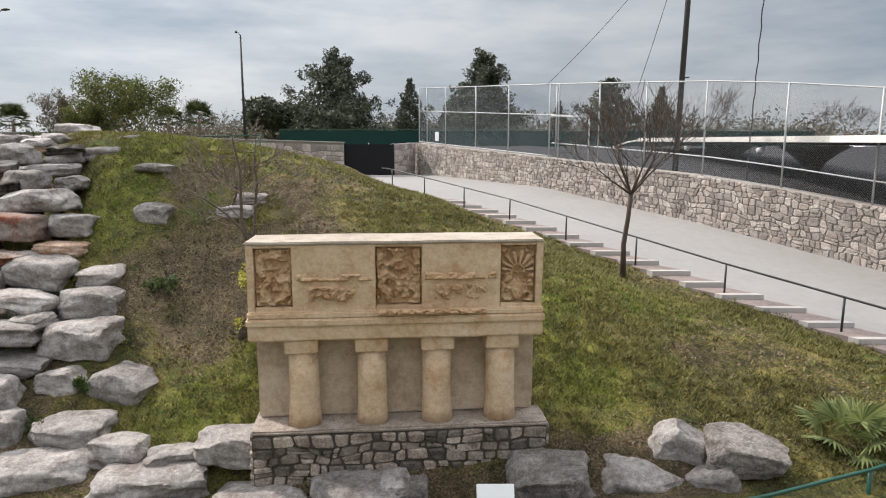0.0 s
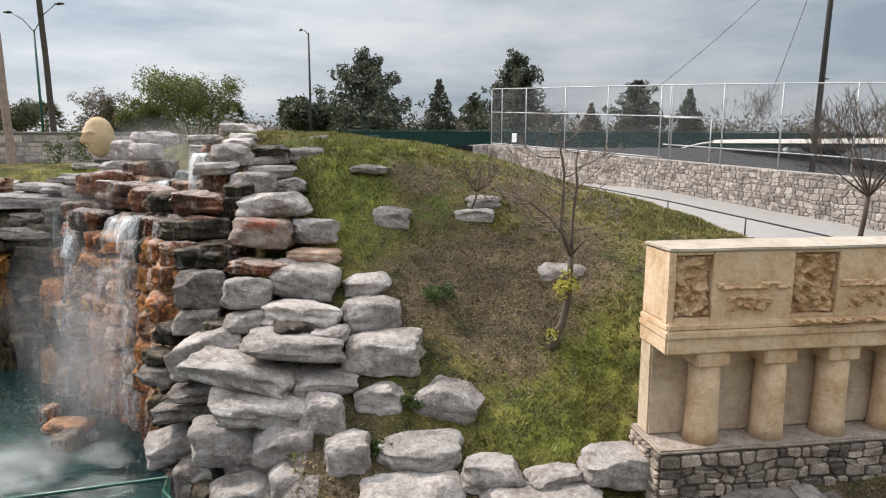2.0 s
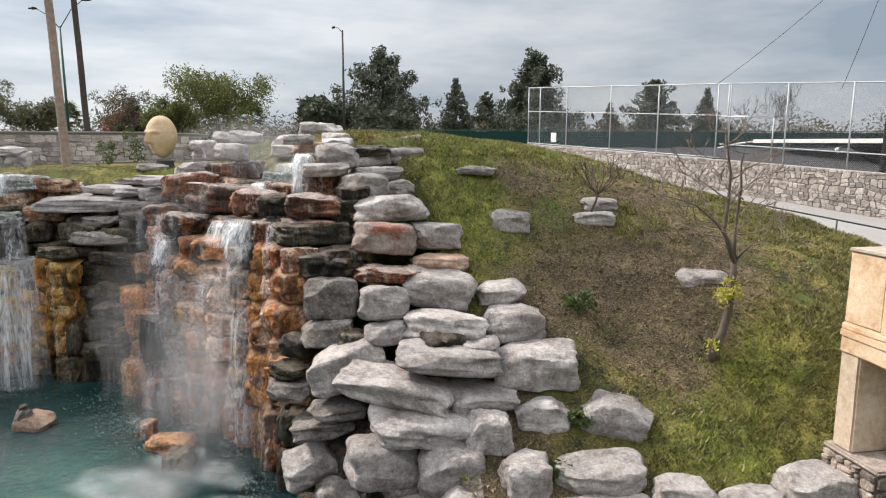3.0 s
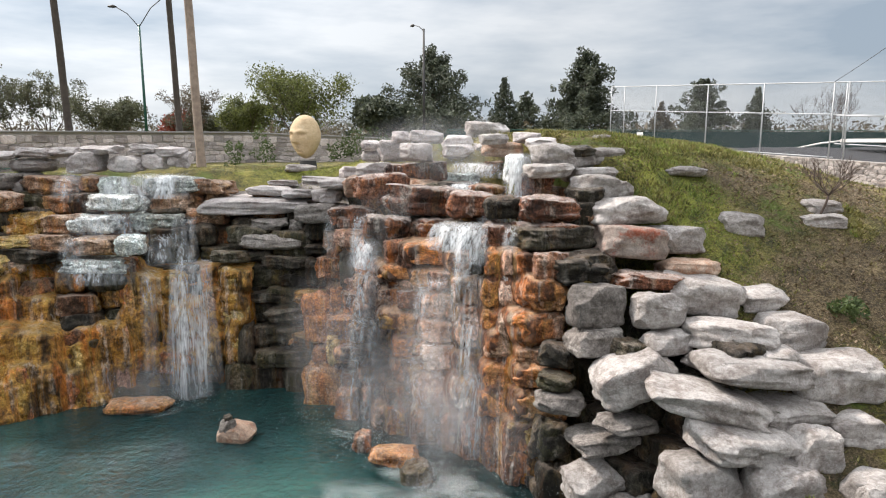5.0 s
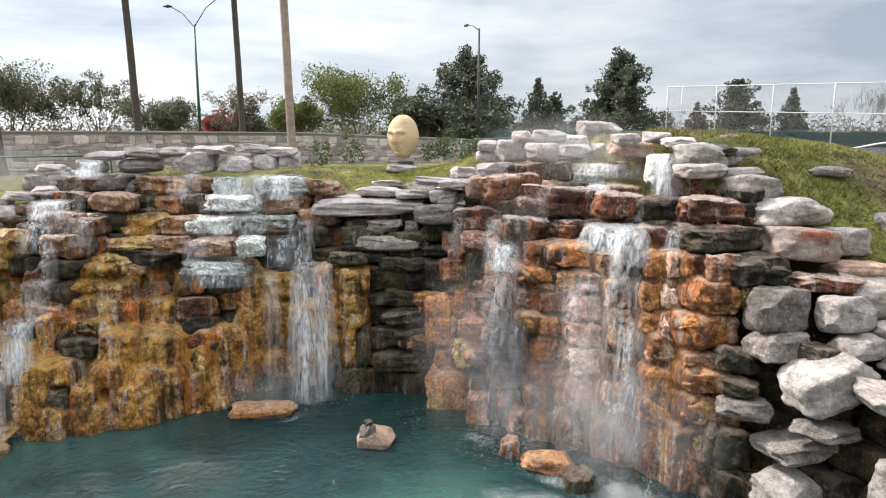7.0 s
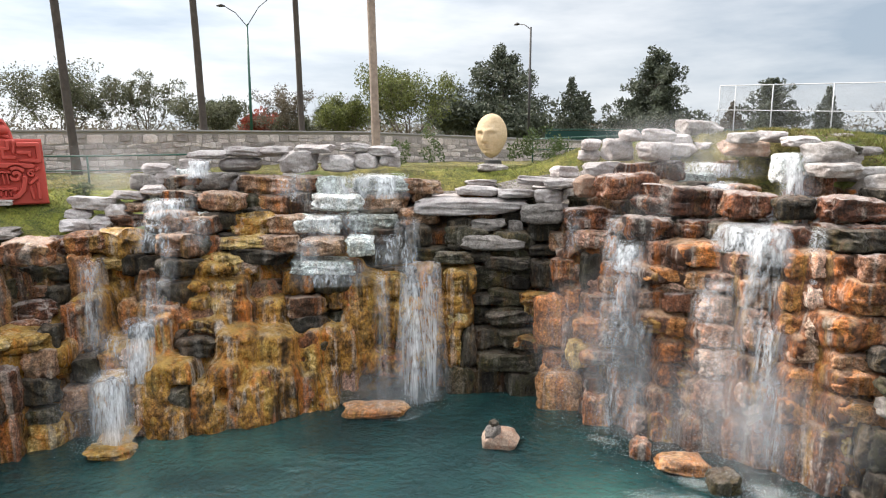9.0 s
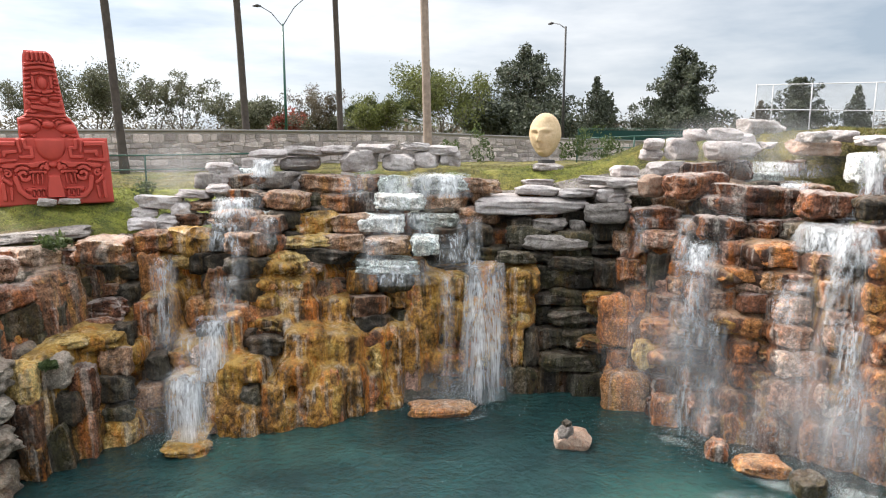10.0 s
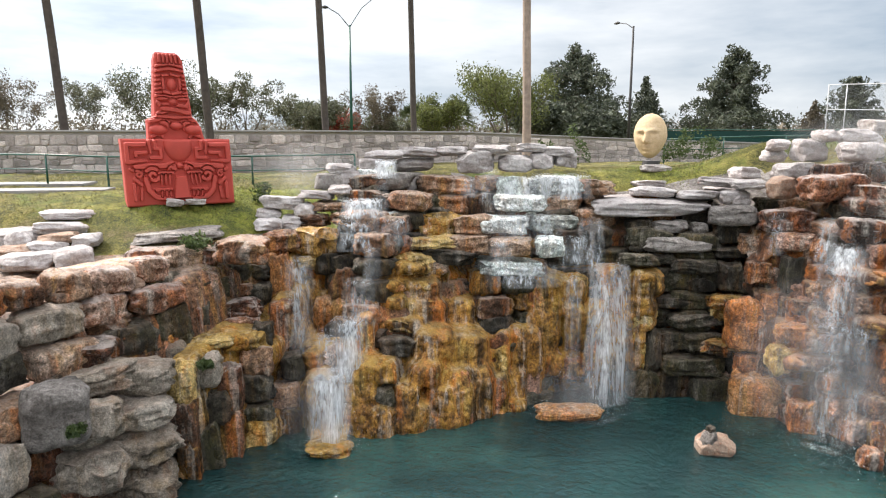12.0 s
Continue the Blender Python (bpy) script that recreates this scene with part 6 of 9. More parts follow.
# ---- falling water ----
def fall(x, y, top, foot, width, turn=0.0, lip=0.5, mat=None, bow=0.3, fan=0.45):
    """A sheet that runs over a lip, bows out, fans and drops, ruffled across its width."""
    nu, nv = 14, 20
    off = Vector((x, y, top))
    verts, faces = [], []
    for i in range(nu):
        u = i / (nu - 1) - 0.5
        reach = 1.0 + 0.5 * noise.noise(Vector((u * width * 2.5, 0, 3)) + off) - 2.2 * u * u
        for j in range(nv):
            t = j / (nv - 1)
            if t < 0.2:
                k = t / 0.2
                py, pz = lip * (1 - k), 0.04 - 0.04 * k * k
            else:
                k = (t - 0.2) / 0.8
                py, pz = -bow * reach * math.sqrt(k), -(top - foot) * k
            n = noise.noise(Vector((u * width * 3.5, pz * 0.7, 0)) + off)
            spread = 0.9 + fan * math.sqrt(t) + 0.12 * math.sin(t * 5 + x)
            verts.append((u * width * spread + 0.05 * n * t, py + 0.09 * n * (0.3 + t), pz))
    for i in range(nu - 1):
        for j in range(nv - 1):
            q = i * nv + j
            faces.append((q, q + 1, q + nv + 1, q + nv))
    me = bpy.data.meshes.new("waterfall")
    me.from_pydata(verts, [], faces)
    me.update()
    ob = smooth(part("waterfall", me, mat or FALL))
    ob.matrix_world = pose(x, y, top, 0, 0, turn)
    return tagged(ob, "thin white sheet of water falling over the stones", "waterfall", "threads of the waterfall")


def foam(x, y, w, d, turn=0.0):
    """Foam and ripples where the water lands, floating on the pool; some patches paint pale mist."""
    bm = bmesh.new()
    rnd = random.Random(int(abs(x * 31 + y * 7)))
    n = 28
    mid = bm.verts.new((0, 0, 0.012))
    ring = []
    for k in range(n):
        a = 2 * math.pi * k / n
        r = 0.5 * (0.75 + 0.4 * noise.noise(Vector((math.cos(a) * 2 + x, math.sin(a) * 2 + y, 0))) + rnd.uniform(-0.05, 0.05))
        ring.append(bm.verts.new((math.cos(a) * w * r, math.sin(a) * d * r, 0.006)))
    for k in range(n):
        bm.faces.new((mid, ring[k], ring[(k + 1) % n]))
    ob = part("foam", bm, FOAM)
    ob.matrix_world = pose(x, y, 0, 0, 0, turn)
    return tagged(ob, "white foam on the pool, some patches painted mist", "foam", "foam on the pool")


foam(-15.9, 16.9, 5.6, 2.4, -38)
# this patch and the next paint the paleness of mist and sky on the water
foam(-16.8, 15.6, 6.0, 3.0, -38)
foam(-14.6, 14.6, 3.0, 2.6, -30)
foam(-15.0, 16.2, 3.4, 1.8, -40)
foam(-23.2, 21.0, 2.2, 1.2, 10)
foam(-18.0, 19.2, 1.6, 0.8, -42)
foam(-24.3, 21.3, 1.6, 0.8, 20)
foam(-30.3, 19.3, 1.3, 0.7, 0)



def spray(x, y, z, w, d, h, turn, count, seed):
    """Fine drops thrown up where a fall lands."""
    rg = np.random.RandomState(seed)
    p = rg.normal(size=(count, 3)) * (w / 3, d / 3, 1)
    p[:, 2] = np.abs(rg.normal(size=count)) ** 1.3 * h / 2
    a, b = rg.normal(size=(2, count, 3)) * rg.uniform(0.002, 0.007, count)[:, None]
    me = bpy.data.meshes.new("spray")
    me.from_pydata(np.stack([p - a, p + a, p + b], 1).reshape(-1, 3).tolist(), [], np.arange(count * 3).reshape(-1, 3).tolist())
    me.update()
    ob = part("spray", me, SPRAY)
    ob.matrix_world = pose(x, y, z, 0, 0, turn)
    return tagged(ob, "fine white spray at the foot of the falls", "spray", kind="stuff")


spray(-16.3, 17.6, 0.02, 6.0, 1.6, 0.9, -38, 9000, 1)
spray(-23.3, 21.4, 0.02, 2.4, 0.8, 0.6, 0, 3500, 2)
spray(-30.2, 19.3, 0.02, 1.6, 0.7, 0.5, 0, 2500, 3)


# -- each thread --
fall(-25.04, 24.01, 6.39, 5.72, 0.92, 0)
fall(-23.76, 23.82, 6.47, 5.78, 1.51, 0)
fall(-24.94, 23.63, 5.71, 5.33, 1.74, 0, mat=VEIL)
fall(-24.89, 22.76, 5.35, 4.71, 1.84, 0, mat=VEIL)
fall(-25.65, 22.12, 4.74, 4.16, 0.65, 0, mat=VEIL)
fall(-22.93, 23.30, 5.16, 3.67, 0.7, 0, mat=VEIL)
fall(-23.60, 22.97, 4.69, 3.87, 0.79, 0, mat=VEIL)
fall(-22.55, 22.45, 3.95, 0.02, 0.95, 0, bow=0.75, fan=0.85)
fall(-23.66, 22.05, 3.75, 0.05, 0.42, 0, mat=VEIL, bow=0.5)
fall(-25.03, 22.04, 4.06, 3.49, 1.79, 0, mat=VEIL)
fall(-18.33, 21.53, 5.55, 4.46, 0.37, -38, mat=VEIL)
fall(-17.51, 20.64, 5.49, 4.26, 0.41, -38, mat=VEIL)
fall(-17.32, 20.16, 4.90, 4.22, 0.79, -38)
fall(-17.38, 20.20, 4.29, 2.82, 0.89, -38, mat=VEIL)
fall(-17.43, 19.69, 2.96, 1.73, 1.20, -38, mat=VEIL)
fall(-17.48, 19.60, 1.76, 0.02, 1.20, -38, mat=VEIL)
fall(-13.88, 22.56, 6.85, 6.45, 1.90, -38)
fall(-14.75, 20.55, 6.38, 5.75, 0.7, -38, lip=0.9)
fall(-15.25, 18.50, 5.53, 4.94, 0.95, -38)
fall(-14.92, 18.13, 4.83, 3.37, 0.91, -38, mat=VEIL)
fall(-14.94, 17.83, 3.44, 2.08, 0.95, -38, mat=VEIL)
fall(-13.38, 19.45, 7.17, 6.14, 0.75, -38)
fall(-13.81, 18.73, 6.13, 5.50, 1.27, -38)
fall(-14.76, 18.06, 5.56, 4.72, 0.8, -38)
fall(-13.92, 17.62, 5.56, 3.52, 0.39, -38, mat=VEIL)
fall(-14.79, 17.57, 2.22, 0.23, 1.18, -38, mat=VEIL)
fall(-15.69, 18.61, 4.20, 3.24, 0.79, -38, mat=VEIL)
fall(-26.45, 23.74, 6.35, 5.83, 0.69, 0, mat=VEIL)
fall(-28.97, 23.61, 6.89, 6.40, 0.60, 0)
fall(-29.03, 22.83, 6.44, 5.42, 0.37, 0, mat=VEIL)
fall(-29.54, 22.22, 5.85, 5.38, 0.99, 0)
fall(-28.60, 21.86, 5.33, 4.67, 0.72, 0, mat=VEIL)
fall(-29.63, 21.84, 5.30, 4.54, 1.07, 0, mat=VEIL)
fall(-29.18, 21.29, 4.63, 3.75, 0.41, 0, mat=VEIL)
fall(-29.50, 21.07, 3.80, 2.72, 0.73, 0, mat=VEIL)
fall(-29.81, 20.51, 2.87, 1.38, 0.77, 0)
fall(-30.08, 19.41, 1.84, 0.02, 0.91, 0)
fall(-30.39, 20.30, 2.59, 1.38, 0.61, 0, mat=VEIL)
fall(-31.08, 21.01, 4.39, 1.96, 0.62, 0, mat=VEIL)
fall(-25.99, 23.03, 6.64, 5.75, 0.51, 0, mat=VEIL)


def steam_material():
    """Thin warm vapour: soft drifting wisps that fade towards the rim of the cloud."""
    m, n, l, p = material("warm_steam")
    out = n["Material Output"]
    v = coords(n, l, (1.0, 1.0, 0.55))
    f = noise_tex(n, l, v, 0.75, 5, 0.55, 0.9)
    mid = n.new("ShaderNodeVectorMath")
    mid.operation = "DISTANCE"
    flat = coords(n, l, (1.0, 0.0, 1.0), space="Generated")
    l.new(flat, mid.inputs[0])
    mid.inputs[1].default_value = (0.5, 0.0, 0.42)
    rim = ramp(n, l, mid.outputs["Value"], [(0.05, grey(1)), (0.28, grey(0.55)), (0.47, grey(0))])
    thick = n.new("ShaderNodeObjectInfo").outputs["Alpha"]
    a = mix(n, l, 1.0, mix(n, l, 1.0, ramp(n, l, f, [(0.30, grey(0)), (0.68, grey(0.42))]), rim, "MULTIPLY"), thick, "MULTIPLY")
    d, t, mid_bsdf = n.new("ShaderNodeBsdfDiffuse"), n.new("ShaderNodeBsdfTranslucent"), n.new("ShaderNodeMixShader")
    d.inputs["Color"].default_value = t.inputs["Color"].default_value = (0.86, 0.86, 0.87, 1)
    l.new(d.outputs["BSDF"], mid_bsdf.inputs[1])
    l.new(t.outputs["BSDF"], mid_bsdf.inputs[2])
    clear, veil = n.new("ShaderNodeBsdfTransparent"), n.new("ShaderNodeMixShader")
    l.new(a, veil.inputs["Fac"])
    l.new(clear.outputs["BSDF"], veil.inputs[1])
    l.new(mid_bsdf.outputs["Shader"], veil.inputs[2])
    l.new(veil.outputs["Shader"], out.inputs["Surface"])
    return m


STEAM = steam_material()


def steam(x, y, z, w, h, turn, thick, seed):
    """A drifting bank of vapour: two billowing sheets, one behind the other."""
    verts, faces = [], []
    nu, nv = 18, 14
    for layer in range(2):
        k0 = len(verts)
        for i in range(nu):
            for j in range(nv):
                u, v = i / (nu - 1) - 0.5, j / (nv - 1)
                q = Vector((u * w * 0.5, v * h * 0.5, seed + layer * 7.0))
                bulge = noise.noise(q) * 0.5 + 0.35 * math.cos(u * 3.0)
                verts.append((u * w + 0.25 * noise.noise(q + Vector((9, 0, 0))), 0.55 * layer - bulge * 0.7, v * h))
        faces += [(k0 + i * nv + j, k0 + (i + 1) * nv + j, k0 + (i + 1) * nv + j + 1, k0 + i * nv + j + 1) for i in range(nu - 1) for j in range(nv - 1)]
    me = bpy.data.meshes.new("steam")
    me.from_pydata(verts, [], faces)
    me.update()
    ob = smooth(part("steam", me, STEAM))
    ob.matrix_world = pose(x, y, z, 0, 0, turn)
    ob.color = (1, 1, 1, thick)
    return tagged(ob, "thin white steam drifting off the warm water", "steam", kind="stuff")


steam(-18.3, 19.5, 0.1, 4.2, 4.8, -40, 0.6, 1)
steam(-15.9, 16.7, 0.05, 6.2, 3.4, -38, 0.8, 2)
steam(-15.6, 22.0, 6.2, 5.5, 2.4, -30, 0.60, 4)
steam(-31.3, 23.4, 5.8, 3.6, 2.0, 10, 0.35, 5)
steam(-30.4, 19.2, 0.05, 2.6, 2.4, 20, 0.25, 7)
steam(-15.3, 18.2, 0.05, 4.2, 5.6, 45, 0.75, 11)
steam(-16.6, 20.2, 1.5, 4.4, 5.6, 40, 0.4, 12)
steam(-16.4, 14.3, 0.02, 4.4, 1.5, 45, 0.8, 13)
steam(-23.6, 20.9, 0.05, 3.5, 1.8, 0, 0.30, 8)

# ---- the small temple front ----
TEMPLE_W, TEMPLE_D = 5.1, 1.5
temple = thing("temple_monument", "cream stucco temple front with four round columns and carved panels", "monument", pose(-0.77, 11.45, 1.68, 0, 0, 5.1) @ Matrix.Diagonal((1.04, 1, 1, 1)))


def wavy(bm, amount, seed):
    for v in bm.verts:
        v.co += noise.noise_vector(v.co * 1.4 + Vector((seed, 0, 0))) * amount


def dense_box(sx, sy, sz, at, cuts=8, bevel=0.03, amount=0.012, seed=0):
    bm = bmesh.new()
    add_box(bm, pose(*at), sx, sy, sz, bevel, 2)
    long = [e for e in bm.edges if e.calc_length() > 0.25]
    bmesh.ops.subdivide_edges(bm, edges=long, cuts=cuts, use_grid_fill=True)
    wavy(bm, amount, seed)
    return bm


smooth_parts = []
# the stone-faced plinth, the slab on it, the back wall with its end returns
part("plinth", dense_box(5.25, 1.15, 1.02, (0.05, 0.50, -0.45), 6, 0.02, 0.01), DARK_MORTAR, temple, "dark fieldstone plinth")
part("plinth_slab", dense_box(5.30, 1.20, 0.08, (0.05, 0.50, 0.58), 6, 0.03, 0.015, 2), SLAB, temple, "brown-grey stone slab")
part("back_wall", dense_box(5.06, 0.42, 1.7, (0.0, 0.76, 0.665), 8, 0.03, 0.012, 3), GREY_STUCCO_SHADED, temple, "weathered grey stucco wall, niche shade partly in its colour")
for x in (-1.68, -0.47, 0.70, 1.86):
    bm = bmesh.new()
    add_tube(bm, [(x, 0.31, 0.66), (x, 0.31, 0.9), (x, 0.31, 1.4), (x, 0.31, 2.1)], [0.30, 0.272, 0.262, 0.262], 20)
    wavy(bm, 0.012, x)
    smooth(part("column", bm, STUCCO, temple))
    part("capital", dense_box(0.58, 0.56, 0.27, (x, 0.31, 2.07), 3, 0.02, 0.012, x), STUCCO, temple)
part("lintel", dense_box(5.14, 1.0, 0.30, (0, 0.47, 2.33), 10, 0.03, 0.014, 4), STUCCO, temple)
part("moulding", dense_box(5.18, 1.06, 0.15, (0, 0.46, 2.60), 10, 0.03, 0.014, 5), STUCCO, temple)
part("moulding", dense_box(5.14, 1.02, 0.13, (0, 0.47, 2.74), 10, 0.03, 0.014, 6), STUCCO, temple)
part("frieze", dense_box(5.08, 0.78, 1.22, (0, 0.575, 2.85), 12, 0.03, 0.012, 7), STUCCO, temple)
for x0, x1 in ((-2.55, -2.43), (-1.80, -0.38), (0.42, 1.80), (2.43, 2.55)):
    part("frieze_field", dense_box(x1 - x0, 0.17, 1.215, ((x0 + x1) / 2, 0.115, 2.853), 6, 0.012, 0.010, x0), STUCCO, temple)
for x0, x1 in ((-2.43, -1.80), (-0.38, 0.42), (1.80, 2.43)):
    part("panel_sill", dense_box(x1 - x0 - 0.006, 0.16, 0.085, ((x0 + x1) / 2, 0.118, 2.856), 3, 0.01, 0.006, x1), STUCCO, temple)
    part("panel_head", dense_box(x1 - x0 - 0.006, 0.16, 0.05, ((x0 + x1) / 2, 0.118, 4.01), 3, 0.01, 0.006, x1), STUCCO, temple)
part("cap", dense_box(5.13, 0.98, 0.06, (0, 0.50, 4.06), 10, 0.02, 0.014, 8), STUCCO_TOP, temple, "pale cap")


def carving(name, at, w, h, seed, deep=0.11, grain=5.0, mirror=True, rays=False, label="worn carved relief panel"):
    """A deeply cut panel: worn blocks, scrolls and fillets raised from a sunk bed."""
    nx, nz = max(24, int(w / 0.014)), max(16, int(h / 0.014))
    off = Vector((seed * 5.3, seed * 2.1, 0))
    verts, faces = [], []
    for j in range(nz + 1):
        for i in range(nx + 1):
            x, z = (i / nx - 0.5) * w, (j / nz - 0.5) * h
            q = Vector((abs(x) if mirror else x, 0.35 * x if mirror else 0.0, z))
            q = q + noise.noise_vector(q * 6 + off) * 0.05
            n1 = noise.noise(q * grain + off)
            n2 = noise.noise(q * grain * 2.3 - off)
            up = min(1, max(0, (n1 + 0.08) / 0.12)) * 0.75 + min(1, max(0, (n2 - 0.02) / 0.15)) * 0.35
            if rays and z > 0.02:
                a = math.atan2(z - 0.06, x)
                far = math.hypot(x, z - 0.06)
                if 0.13 < far < 0.36:
                    up = 1.0 if math.sin(a * 15) > -0.1 else 0.15
                elif far <= 0.13:
                    up = 0.9 if far > 0.09 else 0.35
            edge = min(w / 2 - abs(x), h / 2 - abs(z))
            up *= min(1, edge / 0.03)
            worn = 1 + 0.35 * noise.noise(Vector((x * 3, z * 3, seed)))
            y = -deep * (up * worn - 0.45) + 0.01 * noise.noise(Vector((x * 40, z * 40, seed)))
            border = i in (0, nx) or j in (0, nz)
            verts.append((x, 0.06 if border else min(y, 0.05) - 0.052, z))
    for j in range(nz):
        for i in range(nx):
            k = j * (nx + 1) + i
            faces.append((k, k + 1, k + nx + 2, k + nx + 1))
    me = bpy.data.meshes.new(name)
    me.from_pydata(verts, [], faces)
    me.update()
    ob = smooth(part(name, me, STUCCO_WARM, temple, label))
    ob.location = at
    return ob


front = 0.065
carving("carved_panel", (-2.115, front + 0.105, 3.475), 0.62, 1.06, 1, grain=6.5)
carving("carved_panel", (0.02, front + 0.105, 3.475), 0.79, 1.06, 2, deep=0.13, grain=5.8)
carving("carved_panel", (2.115, front + 0.105, 3.475), 0.62, 1.06, 3, grain=6.5, rays=True)
for x0, x1 in ((-1.74, -0.42), (0.46, 1.74)):
    mid_x = (x0 + x1) / 2
    carving("cornice", (mid_x, front, 3.47), x1 - x0, 0.15, x1, 0.09, 4.0, False, label="broken carved moulding")
    carving("carved_scroll", (mid_x, front, 3.18), 0.92, 0.30, x0, 0.10, 8.0, False, label="worn orange-tinged carved scrolls")
    bm = bmesh.new()
    add_box(bm, pose(mid_x, front + 0.02, 3.56), x1 - x0, 0.1, 0.045, 0.012)
    wavy(bm, 0.015, x0)
    part("fillet", bm, STUCCO, temple)
carving("carved_band", (0.6, -0.05, 2.83), 1.9, 0.1, 9, 0.07, 7.0, False, label="worn carved band on the moulding")

# ---- the red carved monument ----
def scroll(cx, cz, r, turns, sgn=1, start=0.0, n=18):
    return [(cx + sgn * r * (1 - 0.75 * k / n) * math.cos(start + turns * 2 * math.pi * k / n), cz + r * (1 - 0.75 * k / n) * math.sin(start + turns * 2 * math.pi * k / n)) for k in range(n + 1)]


def relief(gx, gz, lines, blobs, holes):
    """Height of a bold carving: flat-topped bands along the lines, round knobs, and sunk places between them."""
    up = np.zeros(gx.shape)
    for half, tall, pts in lines:
        far = np.full(gx.shape, 9.0)
        for (x0, z0), (x1, z1) in zip(pts, pts[1:]):
            dx, dz = x1 - x0, z1 - z0
            u = np.clip(((gx - x0) * dx + (gz - z0) * dz) / max(1e-6, dx * dx + dz * dz), 0, 1)
            far = np.minimum(far, np.hypot(gx - x0 - u * dx, gz - z0 - u * dz))
        up = np.where(far < half * 1.55, np.minimum(up, tall * 0.25), up)
        up = np.maximum(up, tall * sstep(half * 1.1, half * 0.7, far))
    for cx, cz, rx, rz, tall in blobs:
        q = ((gx - cx) / rx) ** 2 + ((gz - cz) / rz) ** 2
        up = np.where(q < 1.35, np.minimum(up, tall * 0.3), up)
        up = np.maximum(up, tall * np.sqrt(np.clip(1 - q, 0, 1)))
    for x0, x1, z0, z1 in holes:
        inside = sstep(x0, x0 + 0.04, gx) * sstep(x1, x1 - 0.04, gx) * sstep(z0, z0 + 0.04, gz) * sstep(z1, z1 - 0.04, gz)
        up = up - 0.16 * inside * (up < 0.04)
    return up


def carved_slab(bm, z0, z1, left, right, deep, nx, nz, carving_of):
    """An upright slab between two edges that may taper, with its front carved."""
    zs = np.linspace(z0, z1, nz)
    lx, rx = left(zs), right(zs)
    u = np.linspace(0, 1, nx)
    gx = lx[:, None] + (rx - lx)[:, None] * u[None, :]
    gz = np.repeat(zs[:, None], nx, 1)
    edge = np.minimum(np.minimum(gx - lx[:, None], rx[:, None] - gx), np.minimum(gz - z0, z1 - gz))
    y = -deep - carving_of(gx, gz) * sstep(0.0, 0.07, edge) + 0.05 * sstep(0.05, 0.0, edge)
    rows = []
    for j in range(nz):
        front = [bm.verts.new((float(gx[j, i]), float(y[j, i]), float(zs[j]))) for i in range(nx)]
        rows.append(front + [bm.verts.new((float(rx[j]), deep, float(zs[j]))), bm.verts.new((float(lx[j]), deep, float(zs[j])))])
    n = nx + 2
    for p, q in zip(rows, rows[1:]):
        for i in range(n):
            bm.faces.new((p[i], p[(i + 1) % n], q[(i + 1) % n], q[i]))
    bm.faces.new(rows[0][::-1])
    bm.faces.new(rows[-1])


